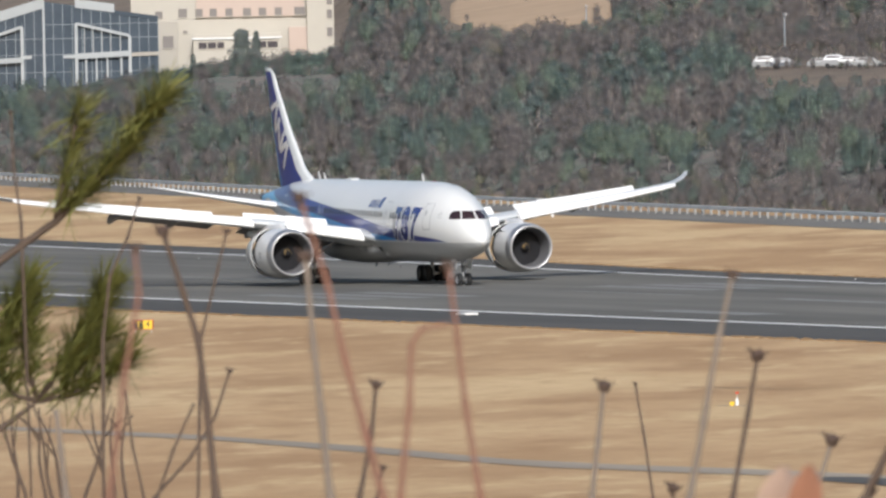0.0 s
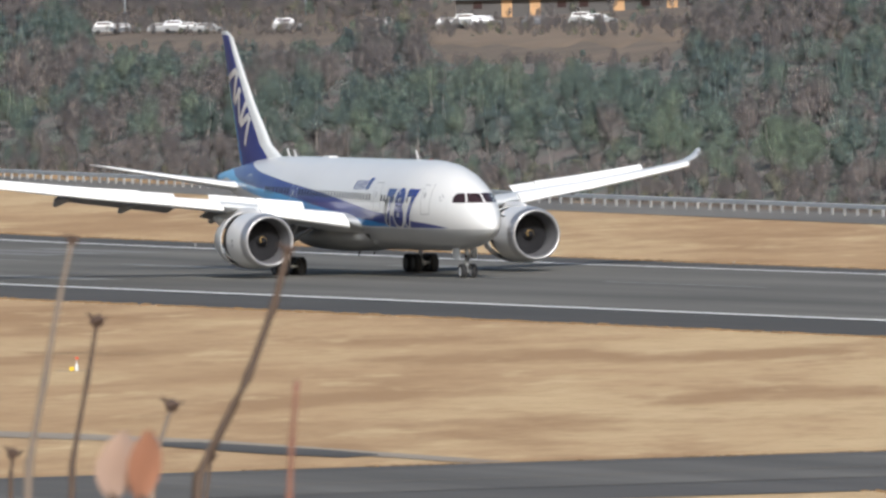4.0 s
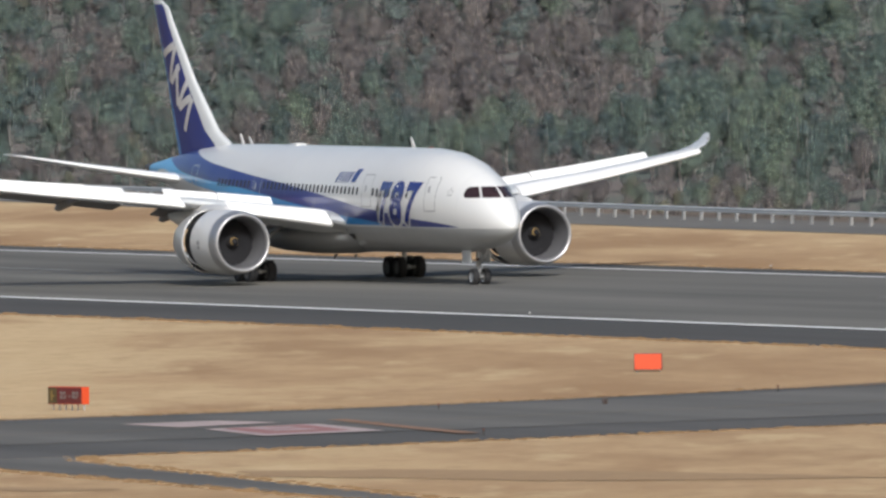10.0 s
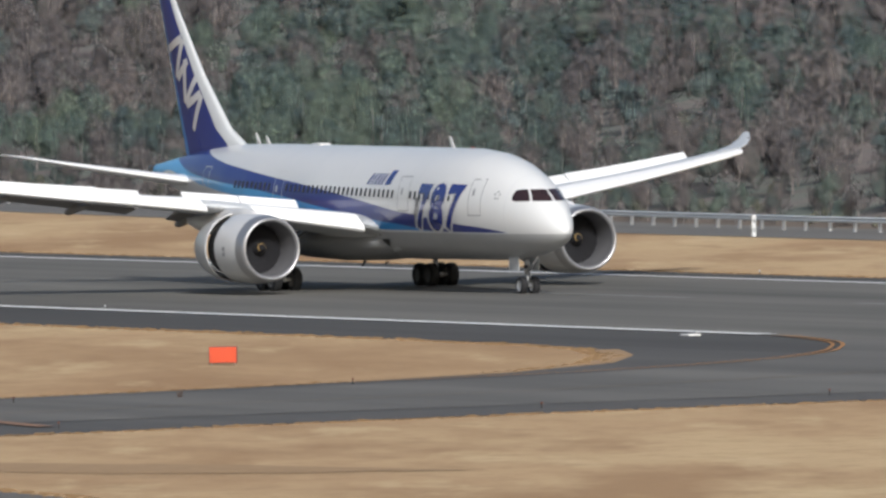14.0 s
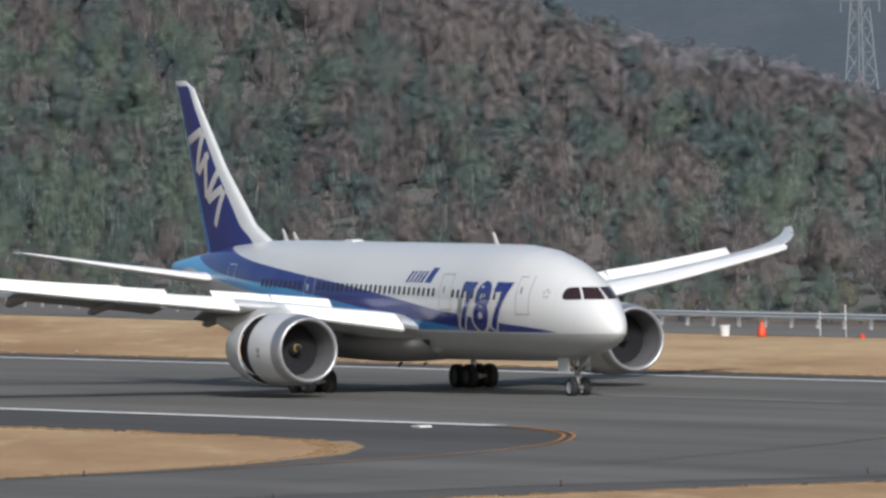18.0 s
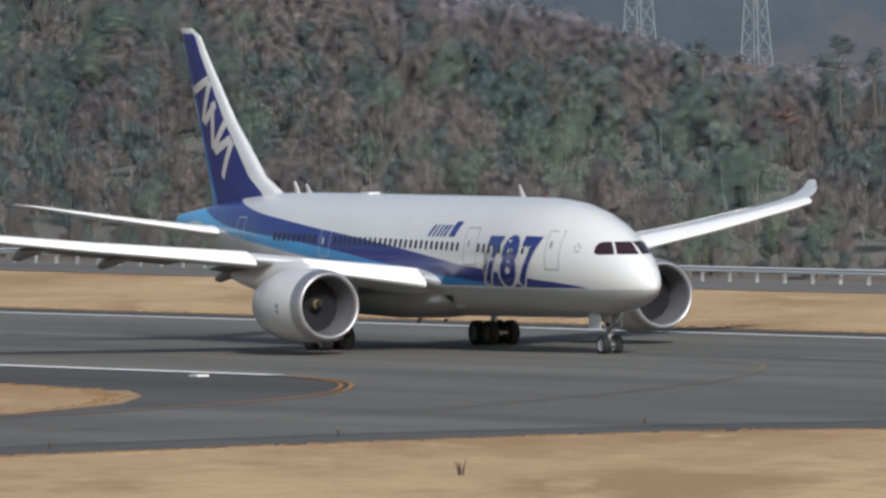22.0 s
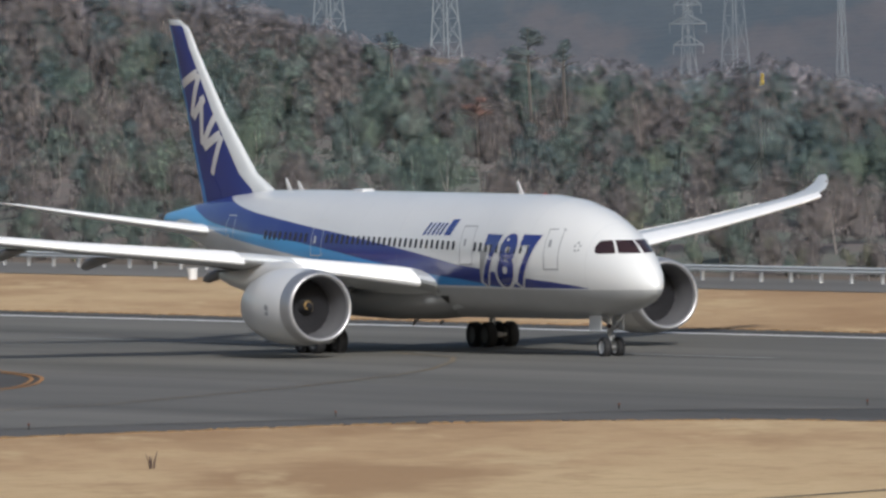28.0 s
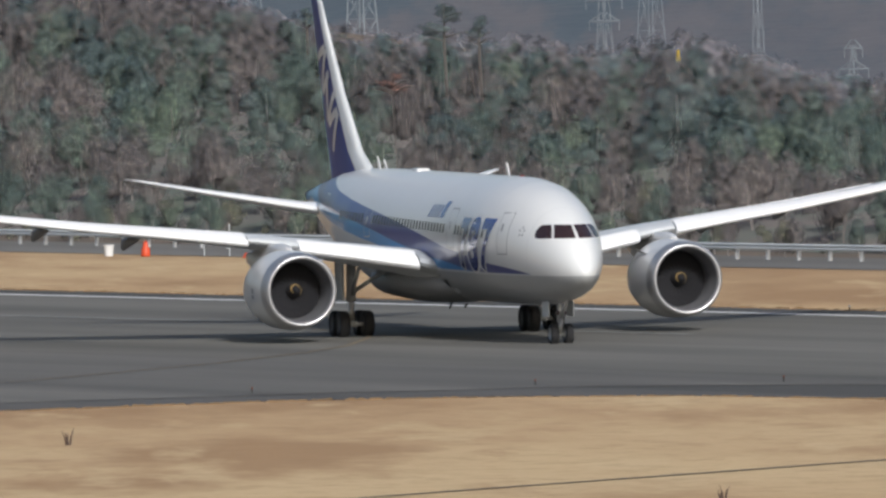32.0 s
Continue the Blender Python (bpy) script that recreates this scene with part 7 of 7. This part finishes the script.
def edge_grass(name, line, out, high, seed):
    """Tufts of dry grass that stand along a paved edge and lean over it; out: how far they straggle into the field."""
    rng = np.random.default_rng(seed)
    across = np.array([0.41, 0.91, 0.0])
    quads = []
    for (xa, ya), (xb, yb) in zip(line, line[1:]):
        long = math.hypot(xb - xa, yb - ya)
        for t in np.arange(0, 1, 0.22 / long):
            x, y = xa + (xb - xa) * t, ya + (yb - ya) * t
            lush = max(0.15, 0.6 + 0.9 * noise.noise(Vector((x * 0.22, y * 0.22, seed))) + 0.5 * noise.noise(Vector((x * 0.9, y * 0.9, seed))))
            d = rng.uniform(-0.4, 1.2)
            p = np.array([x + out[0] * d, y + out[1] * d, 0.0])
            w, h, lean = rng.uniform(0.12, 0.40), 0.5 * high * lush * rng.uniform(0.5, 1.2), rng.uniform(-0.08, 0.08)
            quads.append([p - across * w, p + across * w, p + across * (w * 0.3 + lean) + [0, 0, h + 0.03], p - across * (w * 0.3 - lean) + [0, 0, h + 0.03]])
    ob = quad_mesh(name, np.array(quads), M["edge_grass"])
    tagged(ob, "ragged dry grass tufts along the edge of the asphalt", "grass", kind="stuff")


edge_grass("edge_grass", [(-1450, NEAR_EDGE), (-1100, NEAR_EDGE), (-750, NEAR_EDGE)], (0, -1), 0.13, 1)
edge_grass("edge_grass", [(-1345, 42.4), (-1270, 35.6), (-1110, 28.2), (-1010, 26.4), (-620, 25.7)], (0, 1), 0.10, 2)
edge_grass("edge_grass", [(-697, -150), (-697, -97), (-701, -80), (-708.3, -64), (-717.6, -54.2), (-727.9, -48.2), (-737.7, -44.4), (-751, -42)], (-0.8, -0.6), 0.10, 3)
edge_grass("edge_grass", [(-560, -42), (-628, -42), (-640, -44), (-648, -49), (-654, -57), (-656, -70), (-654, -95), (-649, -125), (-649, -131)], (0.95, 0.2), 0.13, 4)
edge_grass("edge_grass", [(-649, -131.0), (-643.6, -133.1), (-601.4, -138.6), (-581.5, -141)], (0.2, 0.9), 0.08, 5)
edge_grass("edge_grass", [(-649, -138.6), (-625, -139.6), (-594.4, -141.8), (-571, -145.8)], (-0.2, -0.9), 0.10, 6)
tagged(flat("soil_rim", strip([(-697.6, -150), (-697.6, -97), (-701.6, -80), (-708.8, -63.6), (-718, -53.7), (-728.3, -47.7), (-737.9, -43.9)], 1.3), 0.040, M["soil"]), "brown soil rim along the edge of the taxiway", "soil", kind="structure")

# ---- plants on the viewing mound ----
PLANT_AZ = -72.108


def mound(px, py, d):
    """A place d metres ahead of the viewing spot; px right and py up in hundredths of a degree-wide picture."""
    k = d / 29531.0
    a = radians(PLANT_AZ)
    right, ahead = Vector((math.cos(a), -math.sin(a), 0)), Vector((math.sin(a), math.cos(a), 0))
    lean = radians(1.19)
    sx, sy = (px - 784) * k, (441 - py) * k - d * math.tan(radians(0.914))
    return Vector(EYE) + ahead * d + right * (sx * math.cos(lean) + 0.0) + Vector((0, 0, sy - sx * math.sin(lean)))


def dead_weed(name, knots, d, radius, material, bud=0.0, label="dry brown weed stem with a seed head", spill=None):
    """A dead stem: it rises from the mound through a few bends."""
    pts = [mound(x, y, d) for x, y in knots]
    low = pts[-1] + (pts[-1] - pts[-2]).normalized() * 0.15
    foot = Vector((low.x, low.y, float(terrain(low.x, low.y)) - 0.05))
    pts = pts + [low.lerp(foot, 0.4), foot]
    ob = thing(name, label, "weed", "dead weed stems")
    fine = []
    for a, b in zip(pts, pts[1:]):
        fine += [a.lerp(b, t / 4) for t in range(4)]
    fine.append(pts[-1])
    seed = Vector((knots[0][0], knots[0][1], d))
    fine = [p + Vector((noise.noise(seed + p * 6), noise.noise(seed - p * 6), 0)) * 0.003 for p in fine]
    bm = bmesh.new()
    n = len(fine)
    tube(bm, fine, [radius * (0.60 + 0.45 * i / n) * (1.3 if i % 4 == 0 else 1.0) for i in range(n)], 8)
    part("stem", bm, material, ob, "", True)
    if bud:
        bm = bmesh.new()
        bmesh.ops.create_icosphere(bm, subdivisions=2, radius=bud, matrix=Matrix.Translation(fine[0]) @ Matrix.Diagonal((1, 1, 0.9, 1)))
        for v in bm.verts:
            v.co += v.normal * noise.noise(v.co * 300) * bud * 0.5
        part("seed_head", bm, M["stem_dark"], ob, "dark dried seed head")
        for k in range(5):
            bm = bmesh.new()
            a = k * 1.3
            tip = fine[0] + Vector((math.cos(a) * bud * 1.8, math.sin(a) * bud * 1.8, bud * (0.3 + 0.25 * k)))
            tube(bm, [fine[0], tip], [bud * 0.3, bud * 0.1], 5)
            part("bract", bm, M["stem_dark"], ob)
    return ob


M["stem_pale"] = plain("pale_stem", (0.215, 0.175, 0.142), 0.8, 0, 0.2, 30)
dead_weed("dead_weed", [(290, 410), (322, 520), (345, 600), (358, 720), (372, 882)], 16, 0.0042, M["stem"], 0.006)
dead_weed("dead_weed", [(403, 410), (385, 480), (352, 600)], 20, 0.0022, M["stem"], 0.004)
dead_weed("dead_weed", [(402, 657), (375, 740), (330, 810), (262, 882)], 21, 0.0026, M["stem"], 0.004)
dead_weed("dead_weed", [(340, 715), (300, 800), (268, 882)], 20, 0.0024, M["stem"])
dead_weed("dead_weed", [(537, 455), (548, 620), (562, 740), (575, 882)], 12, 0.0034, M["stem_pale"], 0.005, "pale grey dead weed stem")
dead_weed("dead_weed", [(528, 350), (575, 500), (605, 640), (640, 770), (668, 882)], 9, 0.0022, M["stem_red"], 0.004, "reddish dead weed stem close by")
dead_weed("dead_weed", [(788, 470), (802, 600), (815, 720), (838, 882)], 9, 0.0019, M["stem_red"], 0.003, "reddish dead weed stem close by")
dead_weed("dead_weed", [(790, 575), (745, 582), (726, 610), (722, 720), (703, 882)], 9, 0.0018, M["stem_red"], 0.0, "hooked reddish dead stem close by")
dead_weed("dead_weed", [(240, 440), (245, 520), (215, 660), (180, 882)], 9, 0.0018, M["stem_red"], 0.003, "reddish dead weed stem close by")
dead_weed("dead_weed", [(662, 682), (650, 770), (627, 882)], 17, 0.0034, M["stem"], 0.0055)
dead_weed("dead_weed", [(672, 828), (660, 882)], 19, 0.0022, M["stem"], 0.004)
dead_weed("dead_weed", [(1065, 684), (1052, 780), (1038, 882)], 15, 0.0033, M["stem_pale"], 0.006)
dead_weed("dead_weed", [(1120, 680), (1132, 770), (1146, 882)], 26, 0.0026, M["stem"], 0.003)
dead_weed("dead_weed", [(1295, 487), (1270, 600), (1240, 740), (1208, 882)], 12, 0.0030, M["stem_pale"], 0.004, "pale grey dead weed stem")
dead_weed("dead_weed", [(1337, 630), (1318, 730), (1286, 882)], 15, 0.0030, M["stem"], 0.0062)
dead_weed("dead_weed", [(1465, 780), (1440, 850), (1430, 882)], 15, 0.0032, M["stem_pale"], 0.0065)
dead_weed("dead_weed", [(1677, 505), (1650, 600), (1600, 730), (1512, 905)], 13, 0.0042, M["stem"], 0.005)
dead_weed("dead_weed", [(1692, 735), (1680, 850), (1672, 950)], 10, 0.0024, M["stem_red"], 0.0)
dead_weed("dead_weed", [(1185, 865), (1180, 900)], 16, 0.0026, M["stem"], 0.006)
dead_weed("dead_weed", [(1535, 870), (1520, 960)], 17, 0.0026, M["stem"], 0.005)
dead_weed("dead_weed", [(22, 200), (26, 290), (38, 390)], 22, 0.0022, M["stem"], 0.003)
dead_weed("dead_weed", [(250, 352), (228, 420), (195, 490), (180, 600)], 22, 0.0024, M["stem"], 0.003)
dead_weed("dead_weed", [(218, 690), (226, 790), (245, 882)], 22, 0.0022, M["stem"])
dead_weed("dead_weed", [(92, 725), (100, 800), (108, 882)], 16, 0.0042, M["stem_pale"])


def dry_leaf(px, py, d, w, h, material):
    c = mound(px, py, d)
    right = Vector((math.cos(radians(PLANT_AZ)), -math.sin(radians(PLANT_AZ)), 0))
    back = Vector((-right.y, right.x, 0))
    bm = bmesh.new()
    rows = []
    for i in range(9):
        t = i / 8
        half = w * math.sin(math.pi * min(t * 0.9 + 0.06, 1)) ** 0.8 / 2
        curl = 0.25 * w * math.cos(t * 3)
        rows.append([bm.verts.new(c + right * (s * half + 0.25 * w * t) + back * (curl * (1 - abs(s)) + 0.3 * w * s) + Vector((0, 0, (t - 0.5) * h))) for s in (-1, -0.5, 0, 0.5, 1)])
    for a, b in zip(rows, rows[1:]):
        for k in range(4):
            bm.faces.new((a[k], a[k + 1], b[k + 1], b[k]))
    ob = part("dry_leaf", bm, material, smooth=True)
    tagged(ob, "curled dry pinkish-brown leaf on the weeds", "leaf", "dry leaves")
    bm = bmesh.new()
    tube(bm, [c + Vector((0, 0, -h * 0.45)), c + Vector((0.01, 0, -h * 0.8)), Vector((c.x, c.y, float(terrain(c.x, c.y))))], 0.0025, 6)
    part("stalk", bm, M["stem"], ob)


M["leaf_pale"] = plain("dry_leaf_pale", (0.43, 0.31, 0.25), 0.7, 0, 0.1, 40)
dry_leaf(1358, 885, 9, 0.024, 0.036, M["leaf_pale"])
dry_leaf(1408, 886, 9, 0.019, 0.038, M["leaf_dry"])


def build_pine():
    """The end of a pine bough: twigs with dense brushes of needles."""
    d = 26.0
    rng = np.random.default_rng(8)
    ob = thing("pine_bough", "young pine with green needle brushes beside the weeds", "pine")
    trunk = mound(-170, 900, d)
    foot = Vector((trunk.x, trunk.y, float(terrain(trunk.x, trunk.y)) - 0.1))
    bm = bmesh.new()
    tube(bm, [foot, trunk, mound(-200, 300, d), mound(-190, -200, d)], [0.05, 0.035, 0.025, 0.01], 10)
    part("trunk", bm, M["bark"], ob, "", True)
    # bends of each twig, then where its needles begin and how thickly they stand
    TWIGS = ((((-190, 640), (0, 462), (100, 392), (160, 335), (210, 280), (255, 220), (292, 172)), 0.60, 10), (((100, 392), (112, 330), (130, 260), (143, 195)), 0.05, 5), (((100, 392), (128, 366), (152, 330)), 0.1, 7),
             (((-180, 860), (0, 755), (62, 710)), 0.97, 2), (((62, 710), (40, 640), (36, 560), (42, 500)), 0.15, 12), (((62, 710), (110, 640), (150, 580), (182, 512)), 0.2, 13),
             (((62, 710), (120, 700), (175, 668), (214, 640)), 0.2, 9), (((62, 710), (100, 690), (140, 640), (178, 602)), 0.2, 10), (((-60, 760), (-40, 680), (5, 600), (18, 540)), 0.3, 9), (((62, 710), (20, 700), (-12, 655)), 0.2, 9))
    needles = []
    for tw, start, thick in TWIGS:
        pts = [mound(x, y, d) for x, y in tw]
        main = tw[0][0] < -100
        bm = bmesh.new()
        tube(bm, pts, [(0.0075 if main else 0.0050) - (0.0050 if main else 0.0026) * i / (len(pts) - 1) for i in range(len(pts))], 7)
        part("twig", bm, M["stem"], ob, "", True)
        runs = [(q - p).length for p, q in zip(pts, pts[1:])]
        whole = sum(runs)
        for p0, p1, run, gone in zip(pts, pts[1:], runs, [sum(runs[:k]) for k in range(len(runs))]):
            way = (p1 - p0).normalized()
            for t in np.arange(0, run, 0.0038):
                u = (gone + t) / whole
                if u < start:
                    continue
                u = (u - start) / (1 - start)
                p = p0 + way * t
                for _ in range(max(1, int(2.1 * thick * (0.40 + 0.8 * u * u) + rng.uniform(-0.5, 0.5)))):
                    r = Vector(rng.normal(size=3)).normalized()
                    dr = (way * rng.uniform(0.3, 1.3) + r + Vector((0, 0, 0.1))).normalized()
                    ln = rng.uniform(0.042, 0.084)
                    w = dr.cross(Vector((0.2, 0.5, 0.7))).normalized() * 0.0014
                    e, m = p + dr * ln + Vector((0, 0, -0.006)), p + dr * ln * 0.5
                    needles.append([p - w, p + w, m + w, m - w])
                    needles.append([m - w, m + w, e + w * 0.3, e - w * 0.3])
    nd = quad_mesh("needles", np.array([[v[:] for v in q] for q in needles]), M["needle"])
    nd.parent = ob
    tagged(nd, "green pine needles", kind="stuff")
    # bare twigs below the bough
    for k in range(9):
        x0, lean = 20 + k * 24 + rng.uniform(-10, 10), rng.uniform(-55, 60)
        p = [mound(x0 + lean * u * (0.6 + 0.4 * u) + 5 * math.sin(6 * u + k), 905 - 190 * u * rng.uniform(0.96, 1.0), d) for u in (0, 0.17, 0.34, 0.5, 0.67, 0.84, 1.0)]
        bm = bmesh.new()
        tube(bm, [Vector((p[0].x, p[0].y, float(terrain(p[0].x, p[0].y))))] + p, [0.005, 0.0032, 0.003, 0.0028, 0.0024, 0.002, 0.0015, 0.001], 6)
        twig = part("dead_twig", bm, M["stem"], ob, "", True)
        bm = bmesh.new()
        side = 34 if k % 2 else -34
        q = p[2 + k % 3]
        tube(bm, [q, q.lerp(mound(x0 + lean + side, 735, d), 0.5) + Vector((0, 0, 0.008)), mound(x0 + lean + side, 735, d)], [0.002, 0.0015, 0.0008], 5)
        part("side_twig", bm, M["stem"], twig, "", True)


build_pine()

# seconds, metres along and across the runway, heading
ROLL_OUT = [
    (0, -1255.74, 3.09, 0.29), (0.5, -1233.51, 2.40, 0.36), (1, -1211.71, 1.71, 0.24), (1.5, -1190.43, 1.02, 0.08),
    (2, -1169.74, 0.45, 0.11), (2.5, -1150.22, 0.02, 0.10), (3, -1131.60, -0.27, 0.13), (3.5, -1113.80, -0.38, 0.11),
    (4, -1096.98, -0.40, -0.03), (4.5, -1080.75, -0.35, -0.08), (6.5, -1015.24, 1.66, -0.31), (7, -1001.52, 1.51, -0.29),
    (7.5, -987.99, 1.32, -0.30), (8, -974.83, 1.06, -0.31), (8.5, -962.21, 0.77, -0.29), (9, -950.25, 0.48, -0.31),
    (9.5, -939.05, 0.29, -0.27), (10, -928.30, 0.21, -0.23), (10.5, -918.26, 0.15, -0.15), (11, -908.74, 0.12, -0.12),
    (11.5, -899.72, 0.09, -0.21), (12, -891.27, 0.02, -0.24), (12.5, -883.19, -0.04, -0.23), (13, -875.74, -0.07, -0.26),
    (13.5, -868.77, -0.04, -0.18), (14, -862.30, -0.02, -0.11), (14.5, -856.07, -0.02, -0.12), (16.5, -834.80, -0.29, 0.05),
    (17, -830.07, -0.37, -0.03), (17.5, -825.65, -0.46, -0.04), (18, -821.32, -0.56, -0.02), (18.5, -817.25, -0.63, -0.09),
    (19, -813.39, -0.67, -0.03), (19.5, -809.50, -0.66, -0.02), (20, -805.80, -0.64, -0.01), (20.5, -802.07, -0.65, 0.03),
    (21, -798.61, -0.65, 0.15), (21.5, -795.15, -0.64, 0.17), (22, -791.68, -0.64, 0.18), (22.5, -788.19, -0.67, 0.20),
    (23, -784.71, -0.73, 0.22), (23.5, -781.28, -0.79, 0.12), (24, -778.29, -0.80, 0.10), (24.5, -775.21, -0.78, 0.01),
    (26.5, -763.94, -0.69, -0.21), (27, -761.45, -0.69, -0.24), (27.5, -758.97, -0.73, -0.53), (28, -756.49, -0.81, -1.07),
    (28.5, -753.97, -0.93, -1.93), (29, -751.53, -1.12, -2.91), (29.5, -749.17, -1.34, -4.30), (30, -746.82, -1.67, -5.89),
    (30.5, -744.41, -2.12, -7.65), (31, -741.98, -2.66, -9.67), (31.5, -739.56, -3.29, -11.74), (32, -737.16, -3.97, -13.93)]


# seconds and how far each moving surface is out, 0 to 1
FLAP_OUT = [(0, 1), (19.5, 1), (20.5, 0.8), (22, 0.5), (23.5, 0.2), (25, 0), (32, 0)]
SPOILER_UP = [(0, 1), (20.9, 1), (21.2, 0.75), (21.5, 0.1), (21.7, 0), (32, 0)]
SLEEVE_AFT = [(0, 1), (18.0, 1), (18.6, 0.8), (19.2, 0.35), (19.8, 0), (32, 0)]
SLAT_OUT = [(0, 1), (24, 1), (27, 0.7), (32, 0.7)]


def hinged(side, y0, y1, u, angle, shift=(0, 0, 0)):
    """A pose that swings a wing surface about its hinge line."""
    p, q = (foil_point(y, side, u, foil_v(u, False)) for y in (y0, y1))
    axis = (q - p) * side
    return Matrix.Translation(Vector(shift)) @ Matrix.Translation(p) @ Matrix.Rotation(radians(angle), 4, axis.normalized()) @ Matrix.Translation(-p)


def motions():
    walk(jet, [(t, pose(x, y, 0, 0, 0, h)) for t, x, y, h in ROLL_OUT])
    for side, y0, y1, ob in FLAPS:
        walk(ob, [(t, hinged(side, y0, y1, 0.765, -13 * k, (-0.7 * k, 0, -0.05 * k))) for t, k in FLAP_OUT])
    for side, y0, y1, ob in SPOILERS:
        walk(ob, [(t, hinged(side, y0, y1, 0.60, (46 if y0 < 10 else 40 if y0 < 14 else 46) * k)) for t, k in SPOILER_UP])
    for side, y0, y1, ob in SLATS:
        walk(ob, [(t, hinged(side, y0, y1, 0.05, 20 * k, (0.38 * k, 0, -0.16 * k))) for t, k in SLAT_OUT])
    for side, ob in SLEEVES:
        walk(ob, [(t, pose(-1.2 * k, 0, 0)) for t, k in SLEEVE_AFT])


motions()
